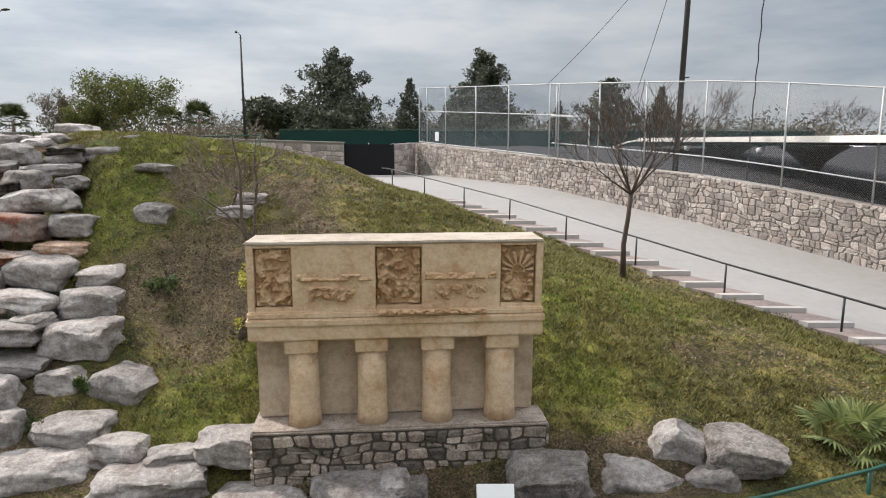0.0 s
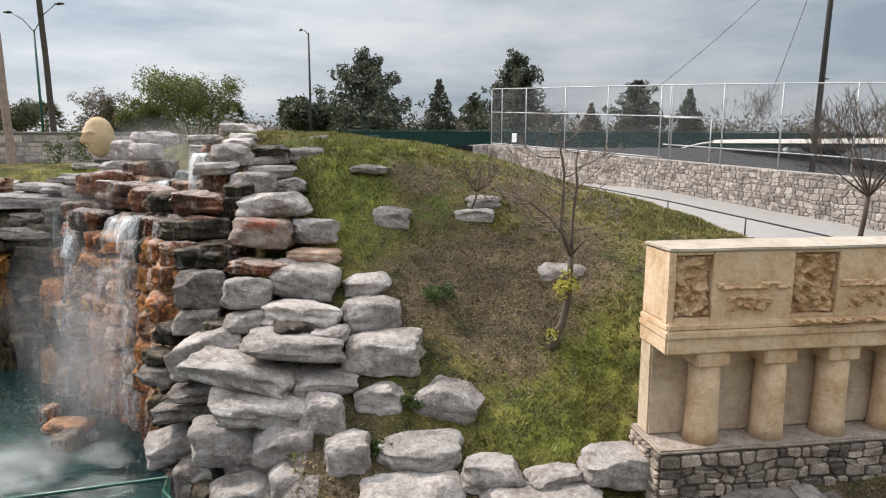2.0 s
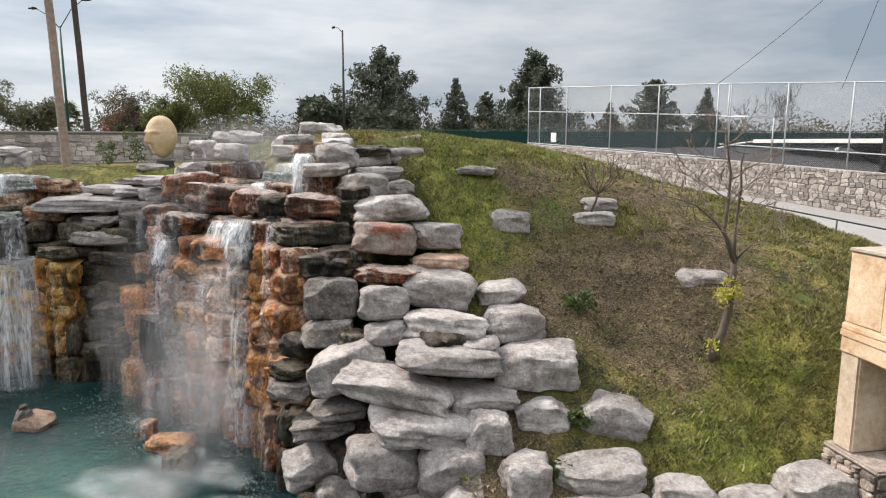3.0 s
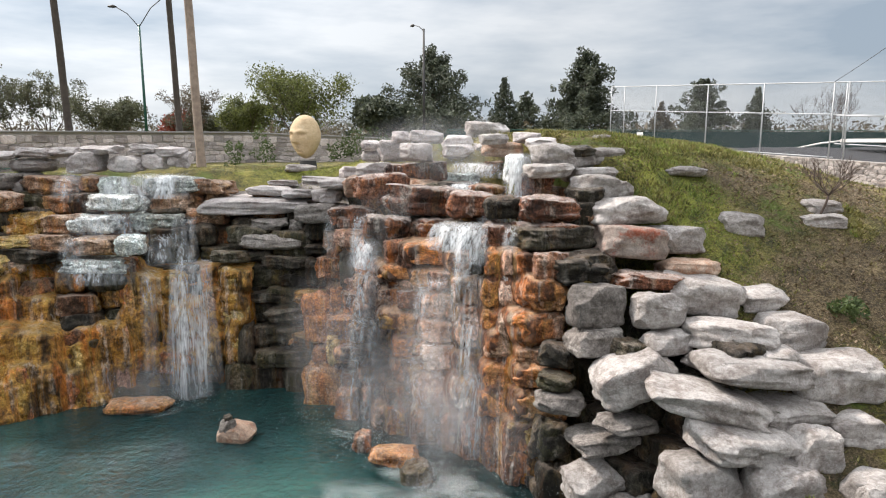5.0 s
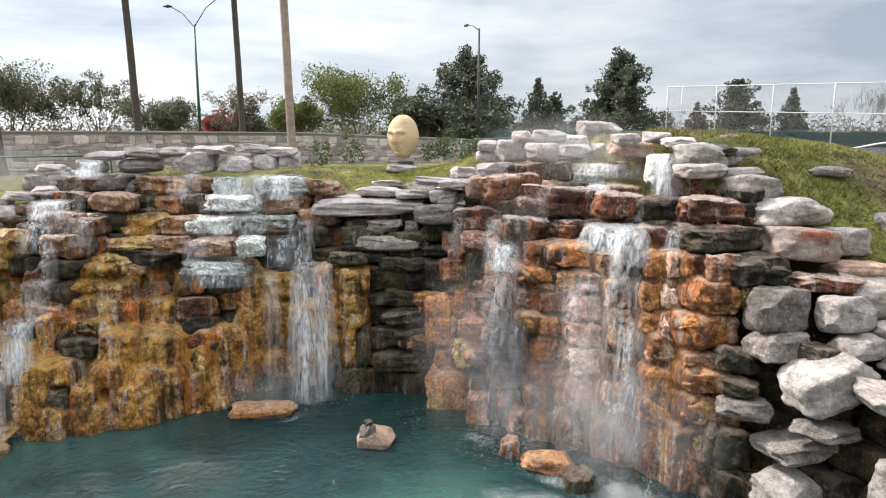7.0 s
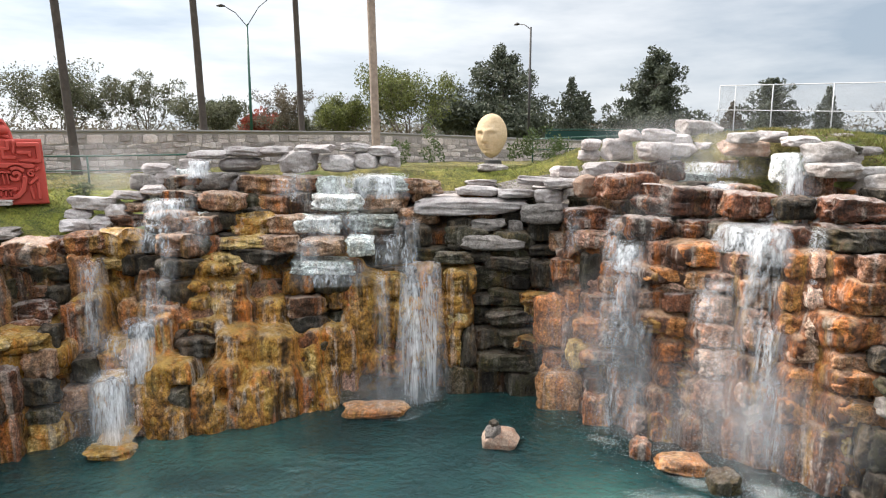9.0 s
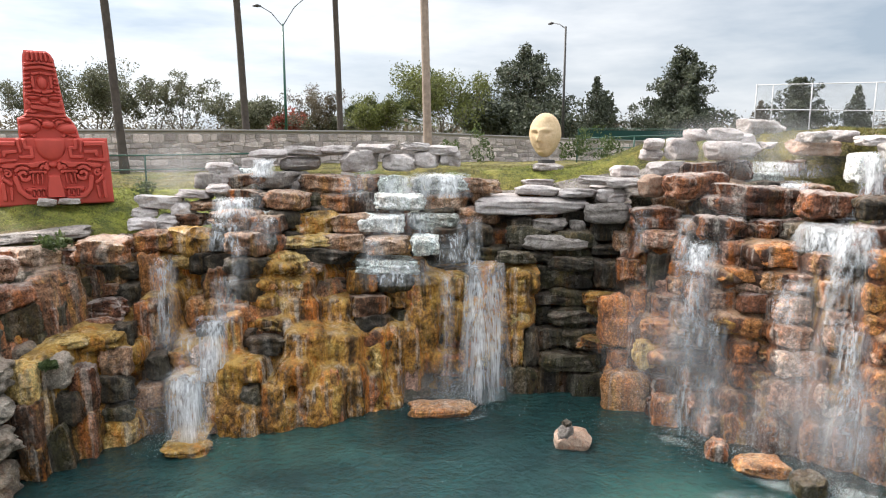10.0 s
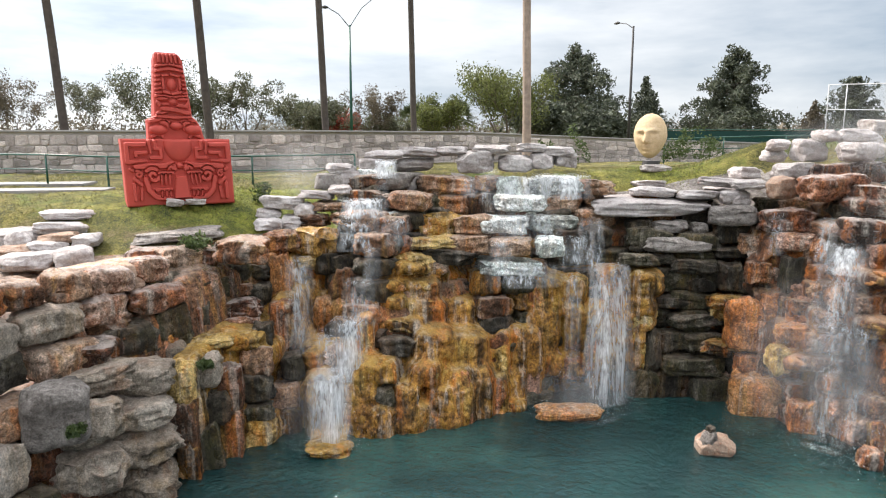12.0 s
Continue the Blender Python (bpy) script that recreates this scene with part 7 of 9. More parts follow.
def red_monument():
    """A low broad block and the tapering slab that stands on it, carved in bold relief."""
    lines, blobs, holes = [], [], []
    for s in (-1, 1):
        for half, tall, pts in ((0.075, 0.13, [(1.0, 1.87), (1.58, 1.87), (1.58, 1.34), (1.06, 1.34)]), (0.06, 0.13, [(1.0, 1.62), (1.32, 1.62), (1.32, 1.52)]),
                                (0.06, 0.12, [(0.72, 2.0), (0.72, 1.74), (0.56, 1.74), (0.56, 1.46), (0.88, 1.46)]), (0.05, 0.11, [(0.9, 2.0), (0.9, 1.88), (0.86, 1.62)]),
                                (0.09, 0.15, [(1.36, 1.17), (0.95, 1.2), (0.52, 1.2), (0.2, 1.26)]), (0.065, 0.15, scroll(0.85, 0.9, 0.25, 1.3, 1, 0.6)), (0.05, 0.14, scroll(0.27, 1.12, 0.13, 1.2, 1, 2.2)),
                                (0.085, 0.14, [(1.1, 0.8), (1.02, 0.42), (0.82, 0.2), (0.36, 0.17)]), (0.06, 0.13, [(0.8, 0.44), (0.34, 0.43)]), (0.06, 0.13, [(0.66, 0.98), (0.24, 0.98)]),
                                (0.06, 0.12, [(1.52, 1.1), (1.34, 1.0), (1.42, 0.78), (1.24, 0.62)]), (0.06, 0.12, [(1.46, 0.62), (1.46, 0.14)]), (0.05, 0.12, [(1.24, 0.5), (1.28, 0.14)]), (0.045, 0.12, scroll(1.3, 0.94, 0.12, 1.1, 1, 1.0))):
            lines.append((half, tall, [(s * x, z) for x, z in pts]))
        lines += [(0.036, 0.10, [(s * (0.34 + 0.13 * k), 0.92), (s * (0.36 + 0.13 * k), 0.62)]) for k in range(3)]
        lines += [(0.036, 0.10, [(s * (0.36 + 0.14 * k), 0.38), (s * (0.36 + 0.14 * k), 0.24)]) for k in range(3)]
        holes += [(min(s * 0.26, s * 0.74), max(s * 0.26, s * 0.74), 0.5, 0.94), (min(s * 0.28, s * 0.76), max(s * 0.28, s * 0.76), 0.24, 0.4)]
    blobs += [(0, 1.86, 0.44, 0.52, 0.20), (0.0, 1.2, 0.12, 0.1, 0.14)]
    tongue = lambda gx, gz: 0.20 * sstep(0.30 - 0.13 * gz, 0.26 - 0.13 * gz, np.abs(gx)) * sstep(0.14, 0.18, gz) * sstep(0.9, 0.84, gz)
    bm_block, bm = bmesh.new(), bmesh.new()
    carved_slab(bm_block, -0.08, 2.05, lambda z: 0 * z - 1.72, lambda z: 0 * z + 1.72, 0.5, 230, 140, lambda gx, gz: np.maximum(relief(gx, gz, lines, blobs, holes), tongue(gx, gz)))
    lines, blobs = [], []
    for s in (-1, 1):
        lines += [(0.06, 0.12, [(s * 0.78, 2.6), (s * 0.5, 2.66), (s * 0.2, 2.58)]), (0.055, 0.12, scroll(s * 0.36, 2.42, 0.15, 1.2, s, 1.0)), (0.05, 0.11, [(s * 0.75, 2.12), (s * 0.5, 2.2), (s * 0.42, 2.1)]),
                  (0.075, 0.14, [(s * 0.5, 2.84), (s * 0.1, 2.96), (-s * 0.35, 3.0)]), (0.06, 0.13, [(s * 0.48, 3.2), (s * 0.4, 3.08), (s * 0.08, 3.12)]), (0.05, 0.12, [(s * 0.26, 4.02), (s * 0.26, 3.52)]),
                  (0.05, 0.12, [(s * 0.26, 3.52), (0, 3.46)]), (0.045, 0.12, [(s * 0.26, 4.02), (0, 4.06)])]
        lines += [(0.035, 0.10, [(s * 0.34, 3.5 + 0.13 * k), (s * 0.5, 3.47 + 0.13 * k)]) for k in range(5)]
        blobs += [(s * 0.55, 2.34, 0.28, 0.17, 0.18), (s * 0.32, 3.3, 0.2, 0.07, 0.12)]
    lines += [(0.05, 0.13, [(-0.48, 4.16), (0, 4.24), (0.46, 4.16)]), (0.045, 0.12, [(-0.44, 4.3), (0, 4.38), (0.42, 4.3)]), (0.05, 0.12, [(-0.55, 3.4), (0, 3.34), (0.55, 3.4)]), (0.05, 0.12, [(-0.6, 2.76), (0, 2.72), (0.58, 2.76)])]
    lines += [(0.04, 0.11, [(-0.32 + 0.13 * k, 4.44), (-0.3 + 0.12 * k, 4.66)]) for k in range(6)]
    blobs += [(0.02, 2.46, 0.2, 0.13, 0.2), (0, 3.76, 0.15, 0.2, 0.12), (0, 3.22, 0.14, 0.12, 0.1)]
    carved_slab(bm, 2.0, 4.74, lambda z: -np.interp(z, [2.0, 2.66, 2.76, 4.55, 4.74], [0.86, 0.84, 0.63, 0.46, 0.40]), lambda z: np.interp(z, [2.0, 2.4, 2.66, 2.76, 4.5, 4.66, 4.74], [0.92, 0.84, 0.70, 0.58, 0.42, 0.34, 0.22]), 0.36, 110, 230, lambda gx, gz: relief(gx, gz, lines, blobs, []))
    return bm_block, bm


red_ob = thing("red_monument", "red painted carved monument with a tapering carved slab on top", "monument", pose(-35.2, 23.85, 5.68, 0, 0, 29) @ Matrix.Diagonal((0.86, 0.86, 0.90, 1)))
for piece, carved in zip(("block", "slab"), red_monument()):
    for v in carved.verts:
        v.co.x += 0.08 - 0.035 * v.co.z
        v.co += noise.noise_vector(v.co * 2.0) * 0.010
    bmesh.ops.recalc_face_normals(carved, faces=carved.faces)
    piece_ob = smooth(part(piece, carved, REDPAINT, red_ob))
    piece_ob.data.set_sharp_from_angle(angle=radians(50))
rock("pale", -35.0, 23.1, 5.72, 0.5, 0.4, 0.2, 20)
rock("pale", -34.5, 23.3, 5.72, 0.6, 0.4, 0.16, 20)


# ---- the big egg-shaped head ----
def far_base(x, y):
    return float(height(np.array([x]), np.array([y]))[0])


def stone_head():
    """An upright egg of cast stone with brow, nose, lids and lips raised from it."""
    bm = bmesh.new()
    bmesh.ops.create_uvsphere(bm, u_segments=72, v_segments=48, radius=1)
    for v in bm.verts:
        x, y, z = v.co
        taper = 1 - 0.24 * max(0, -z) ** 1.3 + 0.03 * max(0, z)
        px, py, pz = x * 0.72 * taper, y * 0.66 * taper, z * 0.98
        if y < 0:
            fy = 0.0
            ax = abs(px)
            fy += 0.05 * math.exp(-((pz - 0.22) / 0.07) ** 2) * math.exp(-((ax - 0.26) / 0.2) ** 2)
            fy -= 0.07 * math.exp(-((pz - 0.08) / 0.09) ** 2) * math.exp(-((ax - 0.27) / 0.14) ** 2)
            fy += 0.045 * math.exp(-((pz - 0.05) / 0.05) ** 2) * math.exp(-((ax - 0.27) / 0.13) ** 2)
            nose = math.exp(-(px / (0.07 + 0.09 * max(0, 0.2 - pz))) ** 2) * (1 if -0.28 < pz < 0.2 else 0)
            fy += nose * (0.05 + 0.10 * min(1, max(0, (0.22 - pz) / 0.42)))
            fy += 0.06 * math.exp(-((pz + 0.45) / 0.035) ** 2) * math.exp(-(px / 0.2) ** 2)
            fy += 0.06 * math.exp(-((pz + 0.56) / 0.04) ** 2) * math.exp(-(px / 0.17) ** 2)
            fy -= 0.03 * math.exp(-((pz + 0.50) / 0.02) ** 2) * math.exp(-(px / 0.2) ** 2)
            fy += 0.05 * math.exp(-((pz + 0.75) / 0.08) ** 2) * math.exp(-(px / 0.2) ** 2)
            py -= 2.3 * fy * min(1, -y * 2)
        v.co = Vector((px, py, pz)) + noise.noise_vector(Vector((px, py, pz)) * 3) * 0.008
    ob = smooth(part("stone_head", bm, HEADSTONE))
    ob.matrix_world = pose(-19.82, 27.9, 7.68, 0, 0, -31) @ Matrix.Diagonal((0.80, 0.84, 0.81, 1))
    return tagged(ob, "large yellow cast-stone head standing on a small base on the lawn", "sculpture")


stone_head()
bm = bmesh.new()
add_tube(bm, [(0, 0, 0), (0, 0, 0.28)], [0.34, 0.3], 14)
base_ob = part("pedestal", bm, DARKSTEEL)
base_ob.matrix_world = pose(-19.75, 27.9, 6.52)
tagged(base_ob, "short dark round pedestal under the stone head", "pedestal")
rock("pale", -19.9, 27.0, 6.55, 1.1, 0.7, 0.3, 5)
for x, y, w, turn in ((-21.3, 25.75, 1.7, 8), (-19.5, 25.35, 1.5, -14), (-22.7, 26.2, 1.3, 20), (-18.2, 25.5, 1.2, -25), (-20.4, 26.2, 1.1, -5)):
    rock("rim", x, y, far_base(x, y) + 0.03, w, 1.0, 0.22, turn)

# ---- trees ----
def leaf_cloud(centres, count, size, rnd, flat=0.0):
    """Small leaf sprays scattered over and into round clumps, as one mesh with an uneven outline."""
    c = np.array([q[:3] for q in centres])
    rad = np.array([q[3] for q in centres])
    rg = np.random.RandomState(rnd)
    pick = rg.choice(len(c), count, p=rad**2 / (rad**2).sum())
    d = rg.normal(size=(count, 3))
    d /= np.linalg.norm(d, axis=1, keepdims=True)
    r = rad[pick] * rg.uniform(0.45, 1.12, count) ** 0.6
    r = r * (1 + 0.7 * rg.uniform(0, 1, count) ** 6)
    p = c[pick] + d * r[:, None] * np.array([1, 1, 1 - flat])
    a = rg.normal(size=(count, 3))
    a /= np.linalg.norm(a, axis=1, keepdims=True)
    b = np.cross(a, rg.normal(size=(count, 3)))
    b /= np.linalg.norm(b, axis=1, keepdims=True)
    s = size * rg.uniform(0.5, 1.3, count)[:, None]
    v = np.stack([p - a * s, p + b * s * 0.42, p + a * s, p - b * s * 0.42], 1).reshape(-1, 3)
    me = bpy.data.meshes.new("crown")
    me.from_pydata(v.tolist(), [], np.arange(count * 4).reshape(-1, 4).tolist())
    me.update()
    return me


def branch(bm, rnd, p, d, length, r, depth, spread_a=0.6, up=0.15, sides=5, tips=None):
    """One limb, slightly crooked, that forks on."""
    r = max(r, 0.009 if length < 0.5 else 0.014 if length < 1.0 else 0.02)
    pts, rad = [p.copy()], [r]
    q, v = p.copy(), d.normalized()
    for k in range(3):
        v = (v + Vector((rnd.uniform(-1, 1), rnd.uniform(-1, 1), rnd.uniform(-0.6, 1))) * 0.16 + Vector((0, 0, up * 0.3))).normalized()
        q = q + v * length / 3
        pts.append(q.copy())
        rad.append(r * (1 - 0.22 * (k + 1)))
    add_tube(bm, pts, rad, sides, caps=False)
    if depth <= 0:
        if tips is not None:
            tips.append(q)
        return
    for k in range(rnd.choice((2, 3, 3)) if depth > 1 else 3):
        w = (v + Vector((rnd.uniform(-1, 1), rnd.uniform(-1, 1), rnd.uniform(-0.4, 0.8))) * spread_a).normalized()
        branch(bm, rnd, pts[-1] if k else pts[-2], w, length * rnd.uniform(0.6, 0.82), rad[-1] * 0.75, depth - 1, spread_a, up, max(3, sides - 1), tips)


def tree(name, x, y, z, tall, wide, shape, leaf, seed, label, count=2600, size=0.28):
    rnd = random.Random(seed)
    t = thing(name, label, "tree", pose(x, y, z, 0, 0, rnd.uniform(0, 360)))
    bm = bmesh.new()
    cl = []
    if shape == "pine":
        add_tube(bm, [(0, 0, -0.3), (0.1, 0, tall * 0.5), (0, 0.1, tall * 0.97)], [wide * 0.035 + 0.08, wide * 0.025 + 0.05, 0.03], 7)
        for k in range(84):
            f = k / 83
            zz = tall * (0.10 + 0.86 * f) + rnd.uniform(-0.4, 0.4)
            lobe = 1 + 0.28 * math.sin(2.0 * k * 2.4 + seed) * math.sin(f * 9 + seed)
            reach = wide * 0.62 * min(1, 0.7 + 2.0 * f) * (1 - f) ** (0.42 if seed % 2 else 0.62) * lobe * rnd.choice((0.4, 0.65, 0.85, 1.0, 1.08))
            a = k * 2.4 + rnd.uniform(-0.5, 0.5)
            end = Vector((math.cos(a) * reach, math.sin(a) * reach, zz + rnd.uniform(0.0, 0.9)))
            add_tube(bm, [(0, 0, zz - 0.5), end], [0.06, 0.02], 4, caps=False)
            for g in (1.0, 0.72, 0.45):
                cl.append((end.x * g + rnd.uniform(-0.3, 0.3), end.y * g + rnd.uniform(-0.3, 0.3), zz + (end.z - zz) * g, wide * rnd.uniform(0.045, 0.085) * (1.1 - 0.5 * f)))
    elif shape == "cypress":
        add_tube(bm, [(0, 0, -0.3), (0, 0, tall * 0.9)], [0.16, 0.04], 7)
        for k in range(34):
            f = k / 33
            reach = wide * 0.34 * math.sin(math.pi * min(1, 0.25 + f * 0.78)) * rnd.uniform(0.5, 1.1)
            a = k * 2.4
            cl.append((math.cos(a) * reach, math.sin(a) * reach, tall * (0.1 + 0.86 * f), wide * 0.17 * (1.15 - f * 0.8)))
    else:
        tips = []
        lean = Vector((rnd.uniform(-0.15, 0.15), rnd.uniform(-0.15, 0.15), 1))
        add_tube(bm, [Vector((0, 0, -0.3)), lean * tall * 0.12, lean * tall * 0.22], [tall * 0.028, tall * 0.022, tall * 0.02], 7)
        if shape == "bare":
            smooth(part("trunk", bm, DARKTWIG, t))
            bm = bmesh.new()
        forks = 5 if shape != "sparse" else 4
        for k in range(forks):
            a = 2 * math.pi * k / forks + rnd.uniform(-0.4, 0.4)
            d = Vector((math.cos(a) * wide / tall * 0.75, math.sin(a) * wide / tall * 0.75, 0.75))
            branch(bm, rnd, lean * tall * 0.2, d, tall * 0.27, tall * 0.014, 5 if shape == "bare" else 3, 0.75 if shape != "sparse" else 0.55, 0.2, 5, tips)
        if shape != "bare":
            k = wide * (0.065 if shape == "round" else 0.055)
            cl = [(*q, k * rnd.uniform(0.7, 1.25)) for q in tips]
            cl += [(q.x * 0.6, q.y * 0.6, q.z * 0.8, k * rnd.uniform(0.6, 1.1)) for q in tips[::2]]
            if shape == "round":
                for _ in range(9):
                    a, f = rnd.uniform(0, 6.28), rnd.uniform(0.0, 1)
                    rr = wide * 0.46 * math.sqrt(1 - (f - 0.35) ** 2) * rnd.uniform(0.4, 1)
                    cl.append((math.cos(a) * rr, math.sin(a) * rr, tall * (0.12 + 0.78 * f), wide * rnd.uniform(0.05, 0.10)))
    smooth(part("trunk" if shape != "bare" else "crown", bm, BARK if shape != "bare" else DARKTWIG, t))
    if cl:
        part("crown", leaf_cloud(cl, count, size, seed), leaf, t)
    return t


PINES = "dark green pine tree behind the court fence"
tree("pine_tree", -12.1, 77.7, 5.8, 11.3, 11.5, "pine", PINE, 1, PINES, 32000, 0.18)
tree("cypress_tree", -3.7, 80, 5.8, 9.2, 5.0, "cypress", PINE, 2, "narrow dark cypress tree behind the courts", 11400, 0.16)
tree("pine_tree", 4.8, 76.6, 5.8, 11.1, 10.5, "pine", PINE, 4, PINES, 32000, 0.18)
tree("pine_tree", 20.2, 80, 5.8, 8.8, 7.6, "pine", PINE, 3, PINES, 18000, 0.17)
tree("cypress_tree", 25.8, 78, 5.8, 8.2, 4.2, "cypress", PINE, 5, "narrow dark cypress tree behind the courts", 9000, 0.16)
tree("cypress_tree", 13.5, 76, 5.8, 6.3, 3.4, "cypress", SCRUB, 6, "narrow brownish cypress tree behind the courts", 6600, 0.16)
tree("bare_tree", 27.8, 68, 5.8, 8.0, 10.5, "bare", TWIG, 7, "bare spreading winter tree beyond the parking roof")
tree("bush_tree", -17.9, 70, 5.9, 6.6, 8.5, "round", PINE, 8, "dark rounded evergreen tree behind the wall", 13000, 0.24)
tree("bush_tree", -12.5, 68, 5.9, 5.0, 9.5, "round", PINE, 9, "dark low evergreen tree behind the wall", 12000, 0.24)
tree("broadleaf_tree", -22.8, 49, 5.9, 7.4, 8.6, "round", OLIVE, 10, "olive-green leafy tree behind the stone wall", 13000, 0.10)
tree("broadleaf_tree", -27.0, 52, 5.9, 5.2, 5.5, "round", OLIVE, 11, "olive-green leafy tree behind the stone wall", 9000, 0.10)
tree("broadleaf_tree", -36.2, 50, 5.9, 5.2, 6.0, "round", GREYGREEN, 12, "grey-green leafy tree behind the stone wall", 10400, 0.10)
tree("slender_tree", -41.3, 53, 5.9, 6.8, 4.2, "sparse", GREYGREEN, 13, "thin grey-green tree behind the stone wall", 4400, 0.09)
tree("slender_tree", -43.5, 53, 5.9, 6.6, 4.6, "sparse", GREYGREEN, 14, "thin grey-green tree behind the stone wall", 4400, 0.09)
tree("scrub_tree", -32.0, 56, 5.9, 6.2, 6.2, "sparse", SCRUB, 15, "half-bare brownish tree behind the stone wall", 5200, 0.09)
tree("broadleaf_tree", -46.8, 52, 5.9, 7.6, 8.6, "round", GREYGREEN, 16, "dense dark tree behind the stone wall", 13000, 0.10)
tree("slender_tree", -53.0, 55, 5.9, 6.8, 5.2, "sparse", GREYGREEN, 17, "thin grey-green tree behind the stone wall", 4800, 0.09)
tree("scrub_tree", -59.0, 54, 5.9, 6.9, 7.5, "sparse", SCRUB, 18, "half-bare brownish tree behind the stone wall", 6000, 0.09)
tree("red_shrub", -36.4, 68, 5.9, 4.9, 5.0, "round", REDLEAF, 19, "red autumn shrub far behind the wall", 2600, 0.22)
tree("broadleaf_tree", -31.5, 58, 5.9, 4.3, 5.0, "round", GREYGREEN, 20, "grey-green leafy tree behind the stone wall", 6000, 0.10)
tree("scrub_tree", -66.0, 56, 5.9, 6.0, 8.0, "round", SCRUB, 21, "dull brown scrub tree behind the stone wall", 3600, 0.22)
tree("bare_tree", -30.0, 76, 5.9, 6.5, 7.0, "bare", TWIG, 22, "bare winter tree far behind the wall")
tree("bare_tree", 36.0, 60, 5.8, 6.0, 7.0, "bare", TWIG, 23, "bare winter tree beyond the parking roof")
tree("pine_tree", 2.0, 96, 5.8, 8.0, 6.0, "pine", PINE, 24, "small dark pine tree far behind the courts", 2600, 0.36)


def scrub_belt(name, x0, x1, y0, y1, low, high, count, leaf, seed, label, size=0.5):
    """A far belt of brush, with an uneven top."""
    rg = random.Random(seed)
    cl = []
    for _ in range(count // 40):
        x, y = rg.uniform(x0, x1), rg.uniform(y0, y1)
        h = rg.uniform(low, high)
        cl += [(x + rg.uniform(-1, 1), y, 5.6 + h * k, 0.6 + h * 0.28) for k in (0.25, 0.55, 0.85)]
    return tagged(part(name, leaf_cloud(cl, count, size, seed), leaf), label, "scrub", kind="stuff")


scrub_belt("far_scrub", -100, -50, 64, 84, 1.5, 4.0, 18000, SCRUB, 31, "belt of dull brush beyond the wall", 0.22)
scrub_belt("far_scrub", -52, 0, 84, 110, 1.5, 4.2, 20000, SCRUB, 32, "belt of dull brush beyond the courts", 0.25)
scrub_belt("far_scrub", -5, 110, 88, 120, 1.5, 4.0, 12000, SCRUB, 33, "belt of dull brush beyond the parking roof")
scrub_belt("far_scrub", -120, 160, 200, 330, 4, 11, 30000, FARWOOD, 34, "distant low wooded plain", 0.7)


# ---- palms ----
def palm_trunk(x, y, z, lean_x, r, mat, tall=22.0):
    t = thing("palm_tree", "tall bare palm trunk rising out of view", "palm", pose(x, y, z))
    bm = bmesh.new()
    pts = [(lean_x * (k / 24) * tall, 0.02 * math.sin(k), tall * k / 24 - 0.3) for k in range(25)]
    add_tube(bm, pts, [r * (1.35 if k == 0 else 1.12 if k == 1 else 1.0 - 0.012 * k + 0.03 * (k % 2)) for k in range(25)], 14)
    smooth(part("trunk", bm, mat, t))
    rg = np.random.RandomState(int(abs(x)))
    cl = []
    for k in range(26):
        a, e = 2.4 * k, rg.uniform(-0.7, 0.9)
        cl.append((lean_x * tall + math.cos(a) * 1.3 * math.cos(e), math.sin(a) * 1.3 * math.cos(e), tall - 0.3 + 1.3 * math.sin(e), 0.55))
    part("crown", leaf_cloud(cl, 700, 0.5, int(abs(x))), FAN, t)
    return t


palm_trunk(-24.02, 29.3, 6.2, -0.022, 0.165, PALMBARK, 17)
palm_trunk(-45.3, 36.5, 6.0, -0.055, 0.205, DARKPALM, 20)
palm_trunk(-37.65, 34.4, 6.0, -0.045, 0.185, DARKPALM, 20)
palm_trunk(-33.1, 38.5, 6.0, -0.03, 0.185, DARKPALM, 20)
palm_trunk(-28.7, 42.0, 6.0, -0.02, 0.175, DARKPALM, 20)


def fan_leaf(bm, root, d, length, blades, rnd):
    """A stalk that ends in a pleated fan of narrow blades."""
    d = d.normalized()
    side = d.cross(Vector((0, 0, 1))).normalized()
    up = side.cross(d)
    tip = root + d * length * 0.5
    add_tube(bm, [root, tip], [0.012, 0.008], 4, caps=False)
    for k in range(blades):
        a = (k / (blades - 1) - 0.5) * 2.9
        v = (d * math.cos(a) + side * math.sin(a) - Vector((0, 0, 0.12 + 0.1 * abs(a)))).normalized()
        w = v.cross(up).normalized() * length * 0.025
        m, e = tip + v * length * 0.28, tip + v * length * rnd.uniform(0.46, 0.56) - Vector((0, 0, length * 0.06))
        bm.faces.new([bm.verts.new(q) for q in (tip, m + w + up * 0.01, e, m - w)])


def fan_palm(x, y, z, size, leaves, seed, label, stem=0.4, leaf=None):
    rnd = random.Random(seed)
    t = thing("fan_palm", label, "palm", pose(x, y, z))
    bm = bmesh.new()
    add_tube(bm, [(0, 0, -0.2), (0, 0, stem)], [size * 0.1, size * 0.08], 9)
    smooth(part("trunk", bm, PALMBARK, t))
    for k in range(leaves):
        bm = bmesh.new()
        a, e = 2.4 * k, 1.35 - 1.7 * (k / leaves)
        d = Vector((math.cos(a) * math.cos(e), math.sin(a) * math.cos(e), math.sin(e)))
        fan_leaf(bm, Vector((0, 0, stem)), d, size * rnd.uniform(0.85, 1.1), 19, rnd)
        part("leaf", bm, leaf or FAN, t)
    return t


